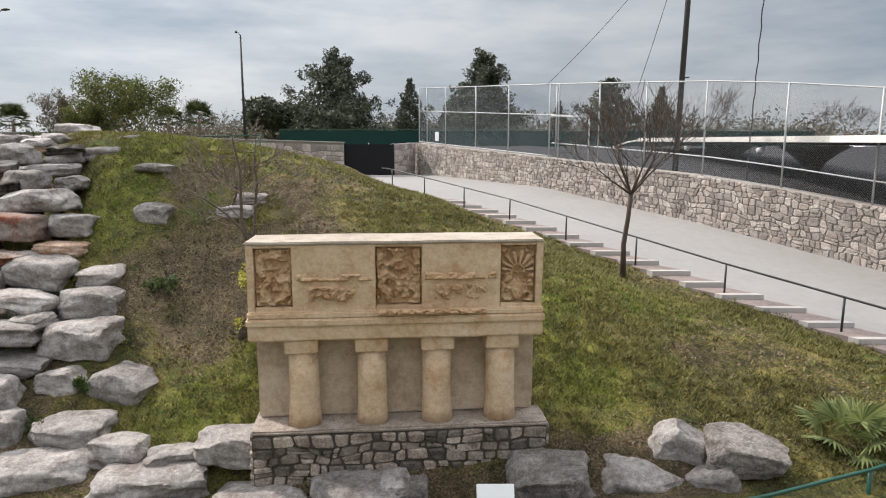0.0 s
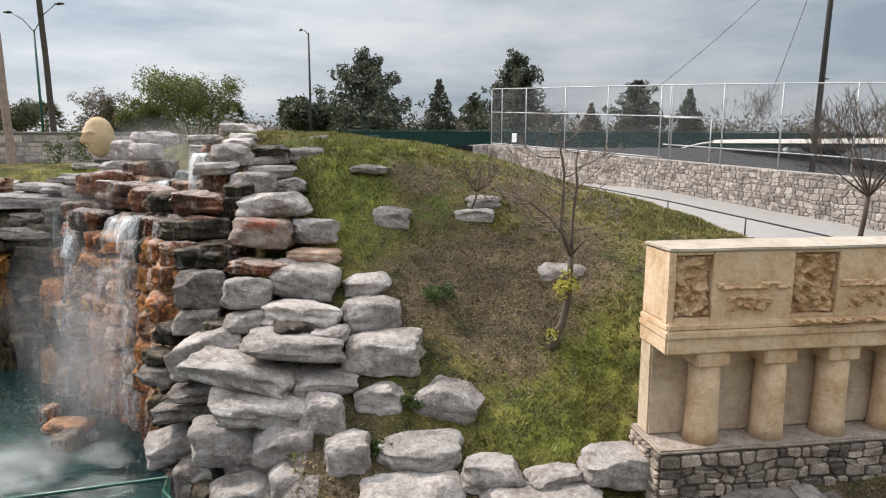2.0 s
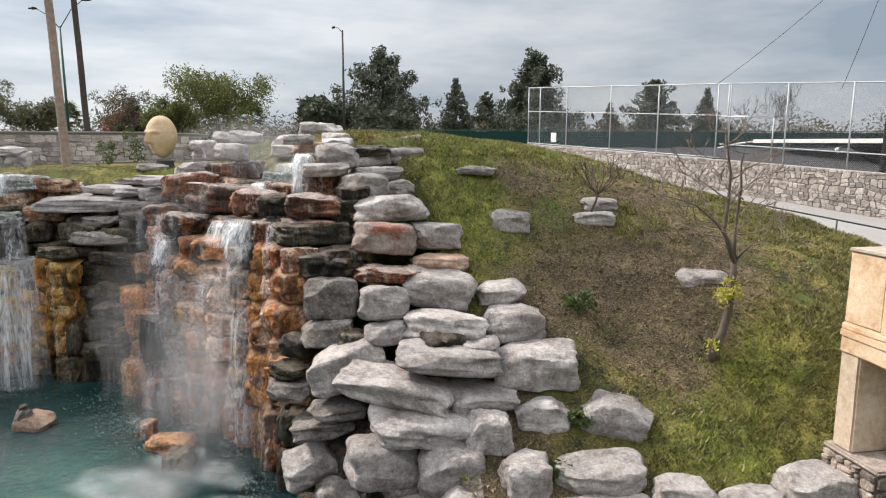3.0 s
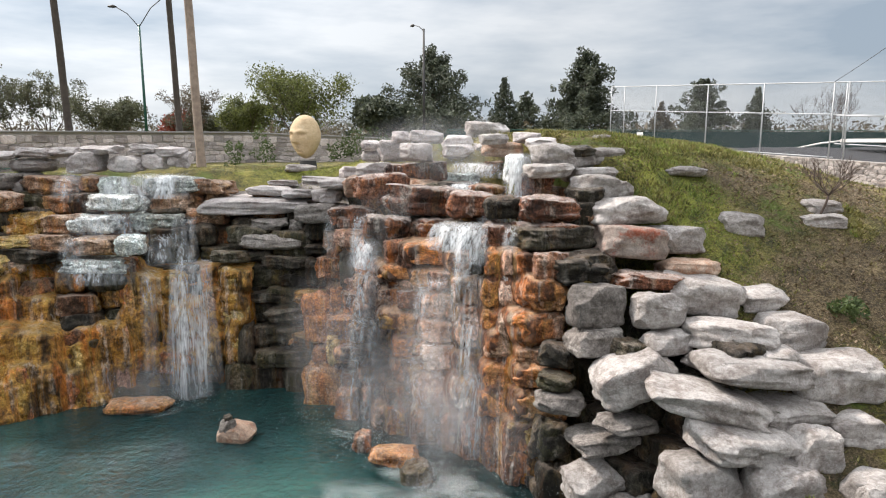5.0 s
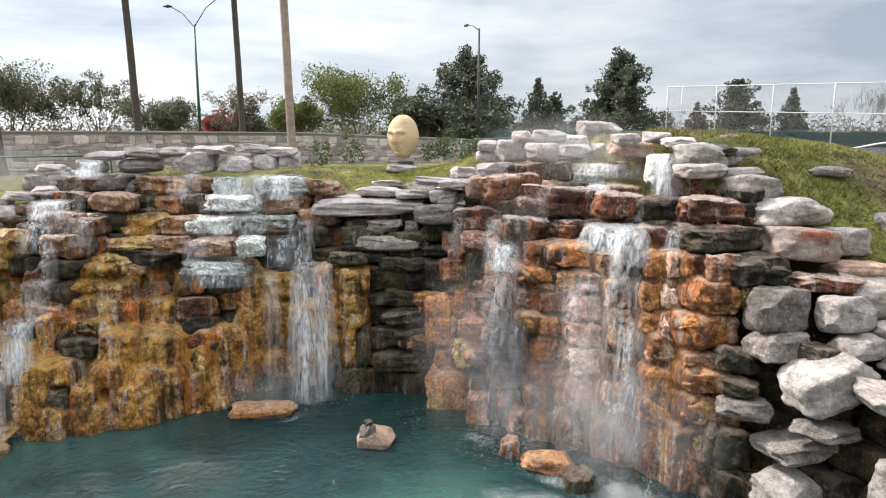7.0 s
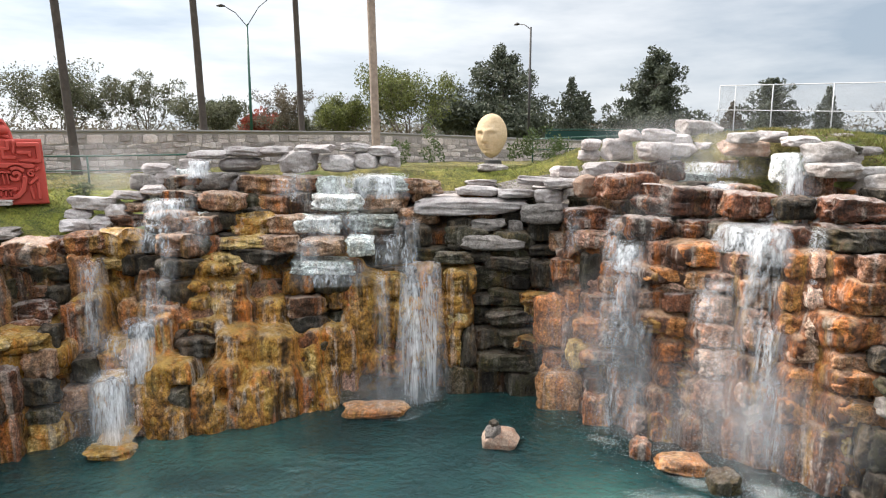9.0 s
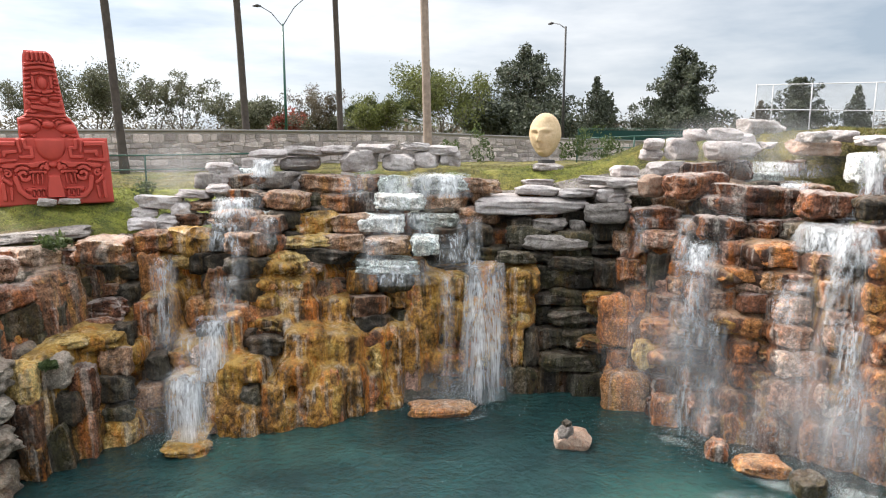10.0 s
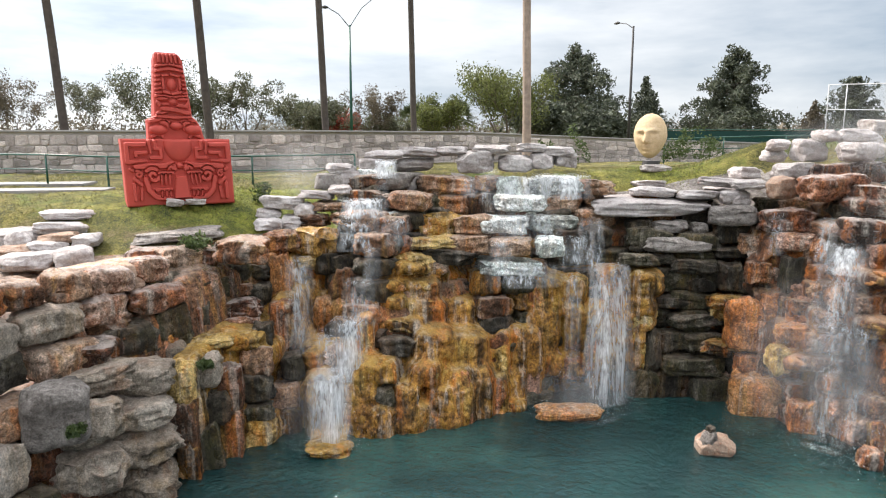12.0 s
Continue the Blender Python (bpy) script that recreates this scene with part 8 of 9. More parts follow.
fan_palm(7.9, 11.8, 1.35, 1.2, 22, 1, "young green fan palm at the lawn's lower edge")
fan_palm(-29.5, 62, 6.0, 1.87, 30, 2, "fan palm with a dark round crown behind the wall", 3.2, DARKFAN)
fan_palm(-25.4, 70, 6.0, 2.16, 30, 3, "fan palm with a dark round crown behind the wall", 3.8, DARKFAN)
fan_palm(-28.6, 70, 6.0, 2.02, 30, 4, "fan palm with a dark round crown behind the wall", 3.6, DARKFAN)
fan_palm(-38.5, 60, 6.0, 1.87, 30, 5, "fan palm with a dark round crown behind the wall", 3.2, DARKFAN)


# ---- the young trees on the lawn ----
def bare_young_tree(x, y, z, tall, seed, label, fork=0.42, wide=0.8, levels=4, r=0.075):
    rnd = random.Random(seed)
    t = thing("young_tree", label, "tree", pose(x, y, z))
    bm = bmesh.new()
    top = Vector((0.12, 0, tall * fork))
    add_tube(bm, [(0, 0, -0.2), (-0.02, 0.02, tall * fork * 0.35), (0.07, 0, tall * fork * 0.7), top], [r * 1.25, r, r * 0.9, r * 0.85], 9)
    smooth(part("trunk", bm, DARKTWIG, t))
    bm = bmesh.new()
    for k in range(13):
        a = 0.55 * k + rnd.uniform(-0.3, 0.3)
        branch(bm, rnd, top, Vector((math.cos(a) * wide, math.sin(a) * wide, rnd.uniform(0.3, 1.2))), tall * 0.22, r * 0.5, levels, 0.85, 0.12, 5)
    smooth(part("crown", bm, DARKTWIG, t))
    return t


bare_young_tree(5.42, 19.0, 3.75, 5.4, 40, "bare young winter tree with thin twigs on the lawn", wide=0.6, levels=4)
yt = thing("young_tree", "thin crooked tree with bare twigs and a tuft of yellow leaves", "tree", pose(-4.52, 14.5, 3.2))
bm = bmesh.new()
yr = random.Random(5)
add_tube(bm, [(-0.05, 0, -0.2), (0.0, 0, 0.1), (0.17, 0.02, 0.45), (0.27, 0, 0.95), (0.30, 0, 1.5), (0.31, 0.02, 2.0)], [0.115, 0.10, 0.085, 0.075, 0.068, 0.06], 9)
add_tube(bm, [(0.31, 0.02, 1.95), (0.16, 0, 2.25), (0.07, 0.03, 2.55), (0.09, 0, 3.1), (0.10, 0, 3.7), (-0.02, 0, 4.3), (-0.06, 0, 4.7)], [0.055, 0.045, 0.038, 0.032, 0.026, 0.018, 0.01], 7)
add_tube(bm, [(0.31, 0.02, 1.9), (0.33, 0.1, 2.4), (0.36, 0.12, 2.9), (0.42, 0.15, 3.4), (0.38, 0.15, 3.9), (0.45, 0.1, 4.4)], [0.05, 0.036, 0.032, 0.026, 0.018, 0.009], 7)
add_tube(bm, [(0.31, 0.0, 1.9), (0.1, -0.1, 2.4), (-0.2, -0.15, 2.75), (-0.65, -0.2, 3.1), (-1.1, -0.2, 3.25)], [0.045, 0.034, 0.026, 0.018, 0.01], 6)
add_tube(bm, [(0.31, 0.0, 1.95), (0.45, -0.05, 2.15), (0.6, -0.08, 2.3)], [0.035, 0.026, 0.015], 6)
add_tube(bm, [(0.0, 0, 0.1), (-0.12, 0.05, 0.22), (-0.14, 0.05, 0.5)], [0.045, 0.035, 0.02], 6)
smooth(part("trunk", bm, BARK, yt))
bm = bmesh.new()
for x0, zz, sx, ln in ((0.1, 2.6, -1, 1.0), (0.08, 3.0, 1, 0.8), (0.09, 3.2, -1, 1.1), (0.1, 3.6, 1, 0.8), (0.0, 4.0, -1, 0.8), (-0.02, 4.3, 1, 0.6), (-0.04, 4.5, -1, 0.5), (0.34, 2.5, 1, 1.0), (0.36, 2.9, 1, 1.1), (0.4, 3.2, -1, 0.7), (0.42, 3.4, 1, 0.9), (0.38, 3.8, 1, 0.6), (0.42, 4.1, -1, 0.5), (-0.2, 2.75, -1, 0.9), (-0.6, 3.05, -1, 0.9), (-0.9, 3.2, -1, 0.7), (-0.4, 2.9, 1, 0.7), (-0.1, 2.65, -1, 1.2), (0.0, 2.45, -1, 1.3), (0.55, 2.25, 1, 0.8)):
    branch(bm, yr, Vector((x0, 0, zz)), Vector((sx, yr.uniform(-0.6, 0.6), yr.uniform(-0.1, 0.8))), ln * 0.6, 0.02, 3, 0.8, 0.06, 5)
smooth(part("crown", bm, TWIG, yt, "bare pale twigs"))
tagged(part("leaf_tuft", leaf_cloud([(0.2, -0.08, 1.42, 0.2), (0.1, -0.05, 1.25, 0.16), (0.36, -0.05, 1.25, 0.14), (0.14, -0.05, 1.02, 0.07)], 340, 0.05, 9), YELLEAF, yt, "tuft of bright yellow leaves"), kind="stuff")
tagged(part("leaf_tuft", leaf_cloud([(-0.05, -0.05, 0.22, 0.14)], 90, 0.05, 10), YELLEAF, yt, "small tuft of yellow leaves at the foot"), kind="stuff")
for x, y, tall, sd in ((-5.9, 18.6, 2.3, 44),):
    bare_young_tree(x, y, far_base(x, y), tall, sd, "small bare sapling with pale twigs on the slope", 0.3, 1.1, 2, 0.032)

# ---- lamps, poles, parking roof, railings ----
def street_lamp(x, y, z, top, arms, label, turn=0):
    t = thing("street_lamp", label, "lamp post", pose(x, y, z, 0, 0, turn))
    h = top - z
    bm = bmesh.new()
    add_tube(bm, [(0, 0, -0.2), (0, 0, h)], [0.11, 0.065], 9)
    smooth(part("pole", bm, GREENPIPE if len(arms) > 1 else DARKSTEEL, t))
    for ax, az in arms:
        bm = bmesh.new()
        add_tube(bm, [(0, 0, h - 0.15), (ax * 0.5, 0, h + az * 0.62), (ax, 0, h + az)], 0.03, 6)
        smooth(part("arm", bm, DARKSTEEL, t))
        bm = bmesh.new()
        add_tube(bm, [(ax * 0.97, 0, h + az), (ax * 1.14, 0, h + az + 0.03), (ax * 1.36, 0, h + az + 0.02)], [0.05, 0.11, 0.05], 8)
        smooth(part("lamp_head", bm, DARKSTEEL, t, "flat dark lamp head"))
    return t


street_lamp(-14.45, 49.0, 5.8, 15.05, [(-1.35, 0.4)], "single-arm street lamp on a slender dark pole", -63)
street_lamp(-33.2, 49.3, 5.8, 15.1, [(1.6, 1.7), (-1.4, 1.1)], "double-arm street lamp on a green pole behind the wall")

bp = thing("utility_pole", "tall dark wooden utility pole beyond the wall", "pole", pose(10.45, 29.6, 5.6))
bm = bmesh.new()
add_tube(bm, [(0.1, 0, -0.3), (0.4, 0, 16)], [0.135, 0.095], 12)
smooth(part("pole", bm, DARKSTEEL, bp))
bm = bmesh.new()
add_tube(bm, [(0.15, 0, 4.7), (0.5, 0, 4.72)], 0.03, 6)
part("bracket", bm, DARKSTEEL, bp)
tw = thing("cable_mast", "thin twisted cable mast beyond the parking roof", "mast", pose(12.6, 27.0, 5.6))
bm = bmesh.new()
add_tube(bm, [(0.25 * k / 40 + 0.02 * math.sin(k * 1.7), 0.03 * math.cos(k * 1.7), k * 0.32) for k in range(41)], 0.024, 6)
smooth(part("mast", bm, DARKSTEEL, tw))


def cable(points, r, label):
    bm = bmesh.new()
    add_tube(bm, points, r, 5)
    return tagged(smooth(part("cable", bm, DARKSTEEL)), label, "cable")


def sag(a, b, drop, n=14):
    a, b = Vector(a), Vector(b)
    return [a + (b - a) * (k / n) - Vector((0, 0, drop * 4 * (k / n) * (1 - k / n))) for k in range(n + 1)]


cable(sag((10.9, 29.6, 18.0), (9.0, 30.6, 9.9), 0.25), 0.014, "thin stay wire beside the utility pole")
cable(sag((10.9, 29.6, 17.0), (5.63, 35.4, 10.5), 0.3), 0.014, "slack overhead cable against the grey sky")

# parking roof: a white sheet roof on dark post that flares out under the roofs
roof = thing("parking_roof", "long white sheet parking roof on dark post that flares out under the roofs", "carport", pose(16.4, 30.0, 5.6))
bm = bmesh.new()
for k in range(17):
    add_box(bm, pose(0, -12.0 + k * 1.7, 1.98), 5.2, 1.74, 0.1, 0.02)
part("roof_sheet", bm, ROOFWHITE, roof, "white ribbed roof sheets")
bm = bmesh.new()
add_box(bm, pose(-2.62, 1.6, 1.9), 0.08, 28.8, 0.24, 0.01)
part("fascia", bm, ROOFWHITE, roof, "white fascia board")
# dark sheet added below the white roof to paint the shade under it
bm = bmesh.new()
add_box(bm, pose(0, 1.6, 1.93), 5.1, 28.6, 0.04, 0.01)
part("shade_sheet", bm, DARKSTEEL, roof, "dark sheet that paints the shade under the roof")
bm = bmesh.new()
add_tube(bm, [(-2.4, 16.0, 2.02), (-2.9, 17.6, 1.85), (-3.6, 19.6, 1.45), (-4.3, 21.4, 0.85), (-4.8, 22.6, 0.0)], 0.06, 8)
smooth(part("arched_end", bm, ROOFWHITE, roof, "white arched end rib"))
bm = bmesh.new()
add_box(bm, pose(0, 1.6, 1.78), 0.3, 28.0, 0.2, 0.01)
part("beam", bm, DARKSTEEL, roof)
for y in (-9.6, -1.0, 7.6):
    bm = bmesh.new()
    add_tube(bm, [(0, y, -0.2), (0, y, 0.55), (0, y, 1.0), (0, y, 1.4), (0, y, 1.74)], [0.36, 0.34, 0.5, 0.95, 1.5], 14)
    smooth(part("post", bm, DARKSTEEL, roof, "dark post that flares out under the roof"))
    bm = bmesh.new()
    add_tube(bm, [(-2.2, y, 1.66), (-2.45, y - 0.1, 1.5)], [0.07, 0.17], 10)
    smooth(part("floodlight", bm, SIGNWHITE, roof, "white round floodlight"))


# green mesh railing of the visitors' side
def green_railing(points, label, tall=1.05):
    t = thing("green_railing", label, "railing", pose(*points[0]))
    inv = t.matrix_world.inverted()
    for q in points:
        bm = bmesh.new()
        add_tube(bm, [inv @ (Vector(q) - Vector((0, 0, tall))), inv @ Vector(q)], 0.035, 8)
        smooth(part("post", bm, GREENPIPE, t))
    for dz, nm in ((0, "top_rail"), (-0.5, "middle_rail")):
        bm = bmesh.new()
        add_tube(bm, [inv @ (Vector(q) + Vector((0, 0, dz))) for q in points], 0.032 if dz == 0 else 0.022, 8)
        smooth(part(nm, bm, GREENPIPE, t))
    verts, faces = [], []
    for a, b in zip(points, points[1:]):
        a, b = Vector(a), Vector(b)
        ln = (b - a).length
        for k in range(int((ln + tall) / 0.07)):
            for s in (1, -1):
                u0 = k * 0.07 - (tall if s > 0 else 0)
                u1 = u0 + tall * s if s > 0 else u0 - tall
                z0, z1 = 0.0, 1.0
                lo, hi = 0.0, 1.0
                for fa, fb in ((u0, u1), (ln - u0, ln - u1)):
                    if fa < 0 and fb < 0:
                        lo = 2
                    elif fa < 0:
                        lo = max(lo, fa / (fa - fb))
                    elif fb < 0:
                        hi = min(hi, fa / (fa - fb))
                if lo >= hi:
                    continue
                i = len(verts)
                for f in (lo, hi):
                    q = a + (b - a).normalized() * (u0 + (u1 - u0) * f) + Vector((0, 0, -tall * (1 - f)))
                    verts += [inv @ (q + o) for o in (Vector((0.002, 0, 0)), Vector((-0.001, 0.002, 0)), Vector((0, 0, 0.002)))]
                faces += [(i, i + 1, i + 4, i + 3), (i + 1, i + 2, i + 5, i + 4), (i + 2, i, i + 3, i + 5)]
    me = bpy.data.meshes.new("wire_mesh")
    me.from_pydata([tuple(v) for v in verts], [], faces)
    tagged(part("wire_mesh", me, GREENPIPE, t), "fine green wire mesh", kind="stuff")
    return t


green_railing([(-17.5, 11.3, 1.3), (-14.8, 12.0, 1.3), (-12.2, 12.63, 1.3), (-11.9, 11.6, 1.6), (-11.0, 10.2, 1.9)], "dark green mesh railing at the pool's edge")
green_railing([(3.2, 9.3, 1.75), (5.4, 9.85, 1.85), (7.44, 10.49, 1.95), (10.0, 11.3, 2.2)], "green mesh railing below the lawn")
green_railing([(-44.0, 28.0, 7.0), (-41.0, 27.2, 7.0), (-38.5, 26.4, 6.95), (-34.0, 27.6, 6.95), (-30.5, 28.6, 7.0)], "dark green mesh railing behind the red monument", 1.0)
green_railing([(-17.0, 34.5, 7.6), (-14.5, 34.0, 7.7), (-12.0, 33.4, 7.76), (-9.0, 33.0, 7.8)], "green mesh railing behind the falls", 1.1)

# small sign below the temple
sign = thing("info_sign", "small pale sign board below the temple", "sign", pose(0.9, 9.75, 1.3))
bm = bmesh.new()
add_box(bm, pose(0, 0, 0.35, -35), 0.62, 0.03, 0.4, 0.01)
part("board", bm, SIGNWHITE, sign)
bm = bmesh.new()
add_tube(bm, [(0, 0.05, -0.2), (0, 0.05, 0.5)], 0.025, 6)
part("post", bm, BLACKPIPE, sign)


def parked_car(x, y, turn):
    """A small white pickup, parked on the asphalt beyond the roof."""
    t = thing("parked_car", "white pickup parked on the asphalt beyond the carport", "car", pose(x, y, far_base(x, y), 0, 0, turn))
    bm = bmesh.new()
    add_box(bm, pose(0, 0, 0.38), 4.9, 1.8, 0.62, 0.12, 3)
    part("body", bm, SIGNWHITE, t)
    bm = bmesh.new()
    add_box(bm, pose(0.35, 0, 0.98), 2.0, 1.6, 0.66, 0.2, 3)
    part("cabin", bm, SIGNWHITE, t)
    for sy in (-1, 1):
        bm = bmesh.new()
        add_box(bm, pose(0.35, sy * 0.80, 1.12), 1.5, 0.03, 0.36, 0.01)
        part("window", bm, DARKSTEEL, t, "dark side window")
        for wx in (-1.5, 1.55):
            bm = bmesh.new()
            add_tube(bm, [(wx, sy * 0.72, 0.36), (wx, sy * 0.92, 0.36)], 0.36, 18)
            smooth(part("wheel", bm, DARKSTEEL, t, "black rubber wheel"))
    return t


parked_car(37.0, 55.5, 12)


# concrete slabs of the walk on the west terrace
for cx, cy, w, d, turn in ((-42.6, 28.4, 4.6, 1.5, 8), (-40.0, 25.6, 3.6, 1.3, 12)):
    bm = bmesh.new()
    add_box(bm, pose(0, 0, -0.12), w, d, 0.2, 0.02, 2)
    slab = part("paving_slab", bm, CONCRETE)
    slab.matrix_world = pose(cx, cy, far_base(cx, cy), 0, 0, turn)
    tagged(slab, "pale concrete paving slab sunk in the terrace lawn", "slab", "slabs of the terrace walk")

# ---- grass, weeds and litter ----
def blades(name, xs, ys, tall, width, mat, seed, label, lie=0.6):
    """Upright or lying blades, one narrow triangle each."""
    rg = np.random.RandomState(seed)
    k = len(xs)
    z = height(xs, ys) + 0.05 * np.sin(xs * 1.7 + np.sin(ys * 1.1) * 2) * np.sin(ys * 1.9 + np.cos(xs * 0.8)) - 0.01
    a = rg.uniform(0, 2 * math.pi, k)
    h = tall * rg.uniform(0.5, 1.25, k)
    w = width * rg.uniform(0.7, 1.3, k)
    side = np.stack([np.cos(a), np.sin(a), np.zeros(k)], 1) * w[:, None]
    b = rg.uniform(0, 2 * math.pi, k)
    tip = np.stack([np.cos(b) * lie * h, np.sin(b) * lie * h, h], 1)
    base = np.stack([xs, ys, z], 1)
    v = np.stack([base - side, base + side, base + tip], 1).reshape(-1, 3)
    me = bpy.data.meshes.new(name)
    me.from_pydata(v.tolist(), [], np.arange(k * 3).reshape(-1, 3).tolist())
    me.update()
    return tagged(part(name, me, mat), label, "grass", kind="stuff")


def scatter(n, x0, x1, y0, y1, seed, keep):
    rg = np.random.RandomState(seed)
    x, y = rg.uniform(x0, x1, n), rg.uniform(y0, y1, n)
    ok = (shore_distance(x, y) > 1.6) & (rail_x(y) - x > 0.15)
    x, y = x[ok], y[ok]
    ok = keep(x, y, rg.uniform(0, 1, len(x)))
    return x[ok], y[ok]


def patchy(x, y):
    """Where the lawn is thick (1) and where it has worn to litter (0)."""
    worn = spot(x, y, WORN)
    f = np.sin(x * 0.9 + 1.3 * np.sin(y * 0.55)) * np.sin(y * 0.8 + 1.1 * np.sin(x * 0.5 + 2)) + 0.35 * np.sin(x * 2.3 + y * 1.7)
    return sstep(-0.75, 0.35, f + 0.25 - 1.45 * worn)


def tufty(x, y):
    """Small clumps and gaps in the turf."""
    rg = np.random.RandomState(77)
    f = np.zeros(len(x))
    for wave in (0.35, 0.45, 0.6, 0.8, 1.1):
        for _ in range(3):
            a, ph = rg.uniform(0, 6.28, 2)
            f += np.sin((x * math.cos(a) + y * math.sin(a)) * 6.28 / wave + ph + 1.5 * np.sin((x - y) * 2.1 + ph))
    return sstep(-1.2, 2.4, f)


def lush(x, y):
    """Flushes of fresh green: beside the bank, below the temple and at its side."""
    return spot(x, y, LUSH)


gx, gy = scatter(420000, -12.5, 10.5, 10.6, 25.0, 1, lambda x, y, u: u < (0.05 + 0.95 * patchy(x, y)) * (1 - 0.6 * lush(x, y)) * tufty(x, y))
blades("grass", gx, gy, 0.088, 0.017, BLADE, 2, "short dry winter grass on the slope", 0.9)
gx, gy = scatter(110000, -11.5, 6.5, 10.8, 26.0, 3, lambda x, y, u: u < lush(x, y) * (0.25 + 0.75 * tufty(x, y)))
blades("grass", gx, gy, 0.085, 0.014, GREENBLADE, 4, "fresh green grass in damp flushes", 0.8)
gx, gy = scatter(80000, -12.5, 10.5, 10.6, 26.0, 5, lambda x, y, u: u < 0.9 - 0.8 * patchy(x, y))
blades("leaf_litter", gx, gy, 0.04, 0.034, LITTER, 6, "brown leaf litter on worn ground", 1.6)
gx, gy = scatter(40000, -44.0, -13.0, 20.0, 33.0, 7, lambda x, y, u: u < 0.5 + 0.5 * patchy(x, y))
blades("grass", gx, gy, 0.07, 0.014, BLADE, 8, "short winter grass on the terrace", 0.9)
gx, gy = scatter(20000, -36.0, -15.0, 22.0, 30.0, 9, lambda x, y, u: u < 0.8 * lush(x, y))
blades("grass", gx, gy, 0.09, 0.014, GREENBLADE, 10, "fresh green grass on the terrace", 0.8)

# coarser tufts that stand out of the turf
tr = np.random.RandomState(91)
tx, ty = scatter(9000, -12.5, 10.5, 10.6, 25.0, 92, lambda x, y, u: u < (0.03 + 0.97 * patchy(x, y)) * (1 - 0.85 * spot(x, y, WORN)))
tx, ty = (np.repeat(q, 12) + tr.normal(0, 0.07, len(q) * 12) for q in (tx, ty))
blades("grass", tx, ty, 0.105, 0.020, BLADE, 93, "coarse tufts of winter grass on the slope", 0.7)
tx, ty = scatter(2500, -12.5, 10.5, 10.6, 25.0, 94, lambda x, y, u: u < (0.05 + lush(x, y)) * (1 - 0.8 * spot(x, y, WORN)))
tx, ty = (np.repeat(q, 14) + tr.normal(0, 0.08, len(q) * 14) for q in (tx, ty))
blades("grass", tx, ty, 0.11, 0.020, GREENBLADE, 95, "coarse tufts of fresh green grass on the slope", 0.7)


def weed(x, y, z, r, tall, seed, label, mat=None):
    rg = random.Random(seed)
    cl = [(rg.uniform(-r, r), rg.uniform(-r, r), tall * rg.uniform(0.15, 1), r * 0.4) for _ in range(14)]
    ob = part("weed", leaf_cloud(cl, 420, 0.07, seed), mat or WEED)
    ob.location = (x, y, z)
    return tagged(ob, label, "plant", kind="stuff")


for k, (x, y, r, tall) in enumerate(((-17.6, 29.2, 0.55, 1.3), (-16.9, 29.4, 0.5, 0.9), (-21.8, 30.5, 0.4, 1.6), (-23.2, 31.0, 0.35, 1.2), (-18.6, 29.0, 0.4, 1.0), (-33.0, 24.9, 0.3, 0.6))):
    weed(x, y, far_base(x, y), r, tall, 200 + k, "leafy green weed growing on the terrace")
for k, (x, y, z, r) in enumerate(((-9.9, 13.7, 2.55, 0.16), (-8.2, 12.5, 1.75, 0.16), (-7.6, 13.4, 2.35, 0.18), (-30.2, 23.6, 5.2, 0.3), (-34.0, 15.4, 2.25, 0.12), (-32.6, 18.2, 2.5, 0.12), (-6.9, 15.9, 3.85, 0.3), (-33.6, 20.6, 4.8, 0.3))):
    weed(x, y, z, r, r * 0.9, 230 + k, "low green weed between the boulders")


# ---- stones of the walls ----
def cells(width, tall, cw, ch, seed, jit=1.0):
    """Outlines of roughly squared stones in wandering courses, as lists of corners."""
    rg = random.Random(seed)

    def shift(x, z):
        if x < 0.01 or x > width - 0.01 or z < 0.01 or z > tall - 0.01:
            return x, z
        n = noise.noise_vector(Vector((x * 1.3, z * 1.9, seed * 3.7))) * ch * 0.55 * jit
        m = noise.noise_vector(Vector((x * 5.1, z * 5.7, seed * 1.9))) * ch * 0.42 * jit
        return min(max(x + n.x + m.x, 0), width), min(max(z + n.y + m.y, 0), tall)

    z0 = 0.0
    while z0 < tall - 0.02:
        z1 = z0 + ch * rg.uniform(0.75, 1.35)
        z1 = tall if tall - z1 < ch * 0.6 else z1
        x0 = 0.0
        while x0 < width - 0.02:
            x1 = x0 + cw * rg.uniform(0.55, 1.5)
            x1 = width if width - x1 < cw * 0.5 else x1
            bands = [(z0, z1)]
            if rg.random() < 0.22:
                m = z0 + (z1 - z0) * rg.uniform(0.4, 0.6)
                bands = [(z0, m), (m, z1)]
            for a, b in bands:
                quad = [shift(x0, a), shift(x1, a), shift(x1, b), shift(x0, b)]
                poly = []
                for k in range(4):
                    p, q, r = quad[k - 1], quad[k], quad[(k + 1) % 4]
                    u, v = rg.uniform(0.06, 0.26), rg.uniform(0.06, 0.26)
                    poly += [(q[0] + (p[0] - q[0]) * u, q[1] + (p[1] - q[1]) * u), (q[0] + (r[0] - q[0]) * v, q[1] + (r[1] - q[1]) * v)]
                yield poly
            x0 = x1
        z0 = z1


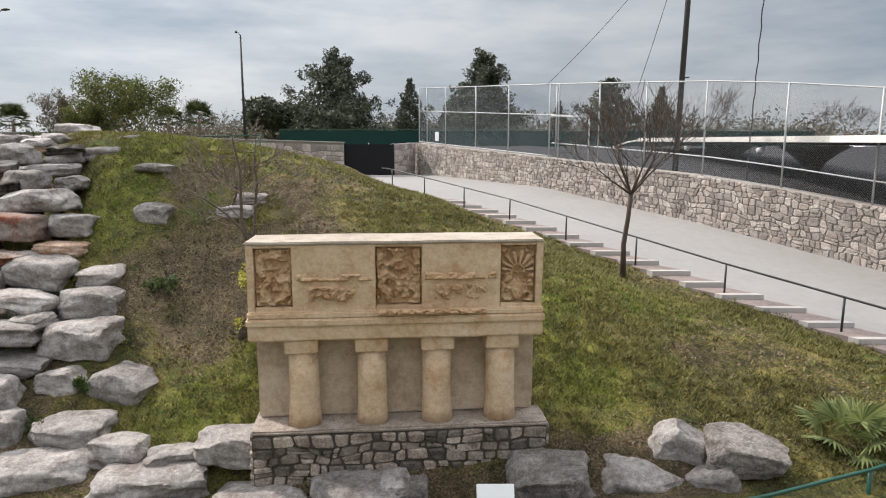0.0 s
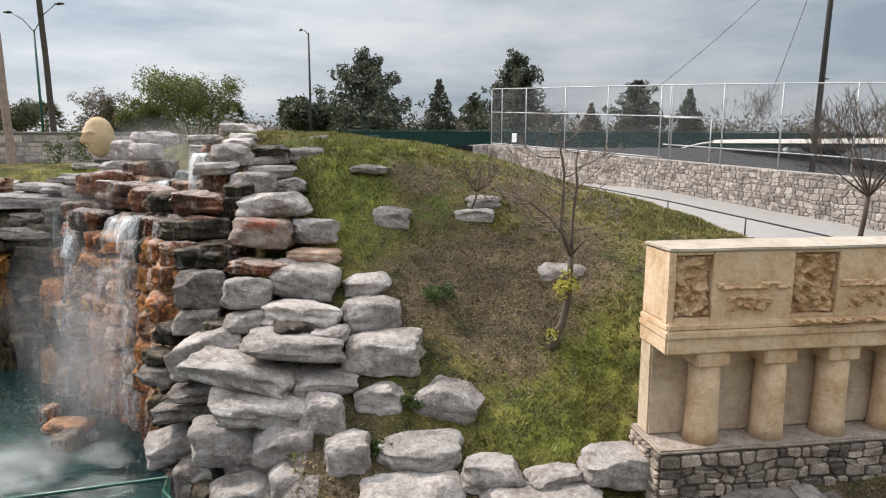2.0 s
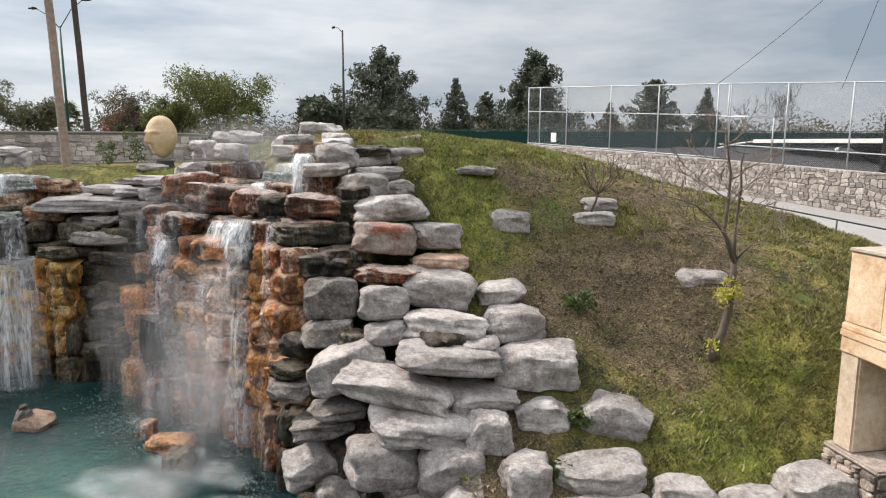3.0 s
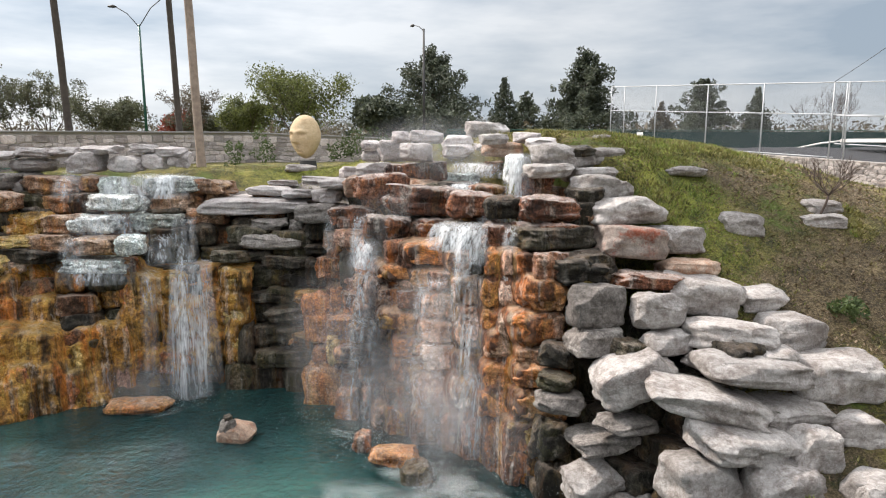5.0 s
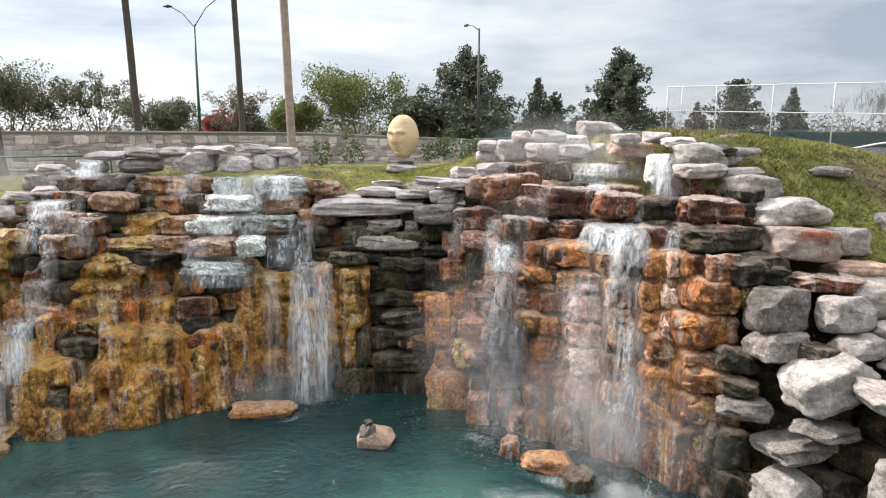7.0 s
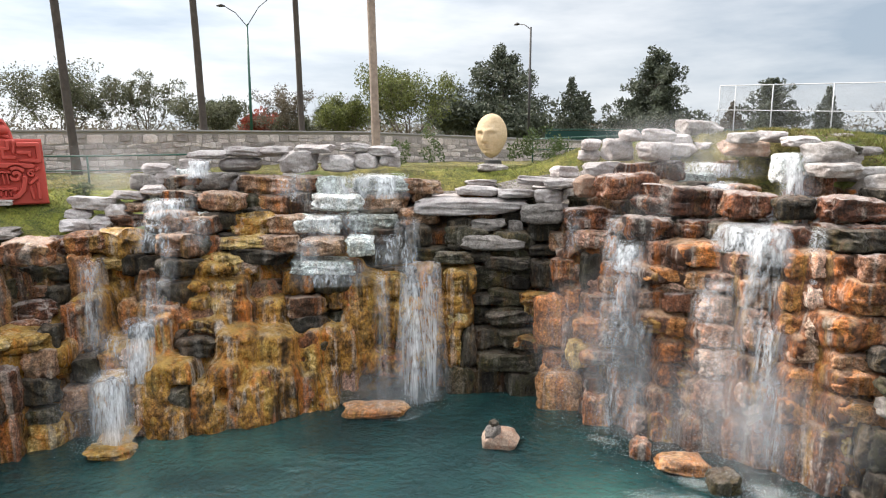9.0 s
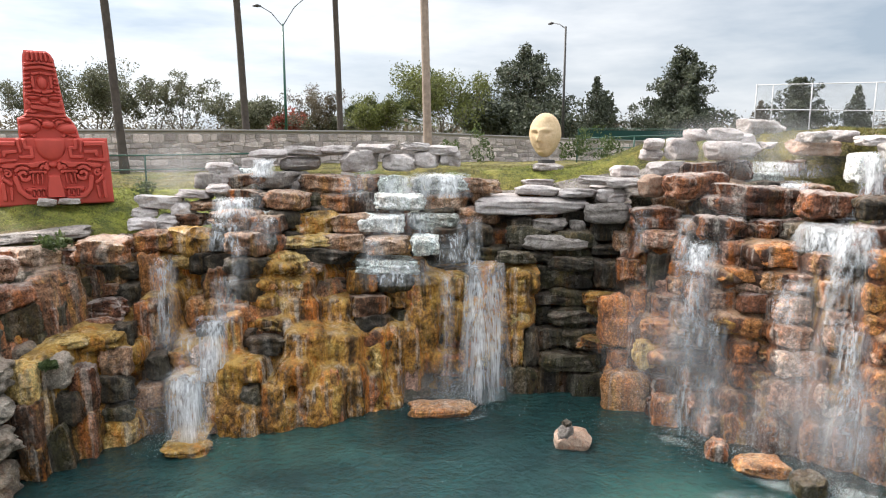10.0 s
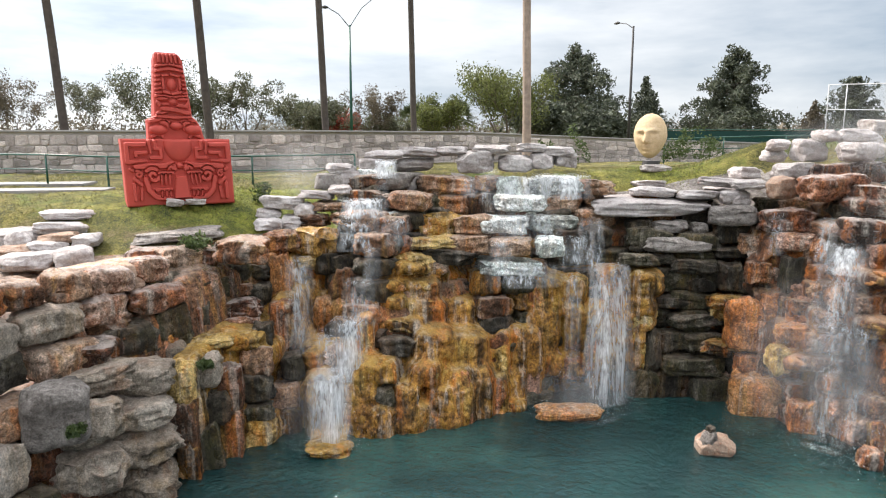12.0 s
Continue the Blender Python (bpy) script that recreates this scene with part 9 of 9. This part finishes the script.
def stone_face(parent, origin_of, width, tall_ratio, cw, ch, mat, seed, own, joint=0.014, proud=0.05, name="stone", jit=1.0):
    """Lays stones on a wall's face. origin_of(s, v): the place s metres along and v metres up, and the way out of the wall. own(p): whether the stone is a part of its own."""
    rg = random.Random(seed)
    inv = parent.matrix_world.inverted()
    verts_all, faces_all = [], []
    for poly in cells(width, tall_ratio, cw, ch, seed, jit):
        cx, cy = sum(p[0] for p in poly) / len(poly), sum(p[1] for p in poly) / len(poly)
        size = max(max(abs(p[0] - cx), abs(p[1] - cy)) for p in poly)
        if size < 0.04:
            continue
        lift = proud * rg.uniform(0.6, 1.3)
        rings = []
        for k, up in ((1 - joint / size, -0.01), (1 - joint / size - 0.02, lift * 0.65), (1 - joint / size - 0.2, lift)):
            ring = []
            for px, py in poly:
                q, out = origin_of(cx + (px - cx) * k, cy + (py - cy) * k)
                ring.append(inv @ (q + out * (up + rg.uniform(-0.006, 0.006))))
            rings.append(ring)
        n = len(poly)
        vs = [tuple(v) for r in rings for v in r]
        fs = [(r * n + k, r * n + (k + 1) % n, (r + 1) * n + (k + 1) % n, (r + 1) * n + k) for r in (0, 1) for k in range(n)] + [tuple(range(2 * n, 3 * n))]
        if own(origin_of(cx, cy)[0]):
            me = bpy.data.meshes.new(name)
            me.from_pydata(vs, [], fs)
            me.update()
            me.materials.append(mat)
            ob = new(name, me)
            ob.parent = parent
        else:
            k = len(verts_all)
            verts_all += vs
            faces_all += [tuple(i + k for i in f) for f in fs]
    if verts_all:
        me = bpy.data.meshes.new("stonework")
        me.from_pydata(verts_all, [], faces_all)
        me.update()
        me.materials.append(mat)
        tagged(part("stonework", me, mat, parent), "irregular fieldstones", kind="stuff")


def run_of(points, tops, foots, side):
    """Place and outward way on a polyline wall, from metres along it and a share of its height."""
    pts = [Vector((*q, 0)) for q in points]
    lens = [(b - a).length for a, b in zip(pts, pts[1:])]

    def at(s, v):
        s = min(max(s, 0), sum(lens) - 1e-6)
        for k, ln in enumerate(lens):
            if s < ln:
                break
            s -= ln
        t = s / lens[k]
        d = (pts[k + 1] - pts[k]).normalized()
        q = pts[k].lerp(pts[k + 1], t)
        lo, hi = foots[k] + (foots[k + 1] - foots[k]) * t, tops[k] + (tops[k + 1] - tops[k]) * t
        q.z = lo + (hi - lo) * v
        return q, Vector((d.y, -d.x, 0)) * side
    return at, sum(lens)


east_tops = [float(along(y, WALL_Y, WALL_TOP)) for _, y in wall_pts]
east_foots = [float(along(y, WALL_Y, WALL_FOOT)) - 0.15 for _, y in wall_pts]
east_at, east_len = run_of(wall_pts, east_tops, east_foots, -1)
stone_face(retaining, lambda s, v: east_at(s, v / 2.5), east_len, 2.5, 0.27, 0.215, WALLSTONE, 5, lambda q: 20.6 < q.y < 24.2, jit=1.2)
north_at, north_len = run_of(BACK, [z - 0.12 for z in BACK_TOP], [z - 0.1 for z in BACK_FOOT], 1)
stone_face(back_wall, lambda s, v: north_at(s, v / 2.0), north_len, 2.0, 0.50, 0.31, GREYSTONE, 6, lambda q: -41 < q.x < -32, jit=0.9)
gate_at, gate_len = run_of([(-3.2, 45.5), (-1.85, 47.9)], [7.3, 7.4], [5.0, 5.0], 1)
stone_face(gate_wall, lambda s, v: gate_at(s, v / 2.3), gate_len, 2.3, 0.5, 0.38, GREYSTONE, 7, lambda q: True)
cap_at, cap_len = run_of(BACK, BACK_TOP, BACK_TOP, 1)
bm = bmesh.new()
for a, b, za, zb in zip(BACK, BACK[1:], BACK_TOP, BACK_TOP[1:]):
    d = Vector((b[0] - a[0], b[1] - a[1], zb - za))
    add_box(bm, Matrix.Translation(((a[0] + b[0]) / 2, (a[1] + b[1]) / 2 + 0.2, (za + zb) / 2)) @ pose(0, 0, 0, 0, -math.degrees(math.atan2(d.z, d.xy.length)), math.degrees(math.atan2(d.y, d.x))), d.length + 0.05, 0.56, 0.09, 0.015)
part("coping", bm, CONCRETE, back_wall, "plain concrete coping")

# the temple's plinth is faced with darker stones
plinth = next(o for o in temple.children if o.name.startswith("plinth") and "slab" not in o.name)
bpy.context.view_layer.update()
tm = temple.matrix_world.copy()


def plinth_side(x0, y0, x1, y1):
    a, b = Vector((x0, y0, 0)), Vector((x1, y1, 0))
    d = (b - a).normalized()

    def at(s, v):
        q = a + d * s
        return tm @ Vector((q.x, q.y, -0.40 + v)), tm.to_3x3() @ Vector((d.y, -d.x, 0))
    return at, (b - a).length


for ends, sd in (((-2.575, -0.075, 2.675, -0.075), 1), ((-2.575, 1.075, -2.575, -0.075), 2), ((2.675, -0.075, 2.675, 1.075), 3)):
    side_at, side_len = plinth_side(*ends)
    stone_face(plinth, side_at, side_len, 0.97, 0.27, 0.17, PLINTHSTONE, 20 + sd, lambda q: True, joint=0.022, proud=0.055, jit=1.2)
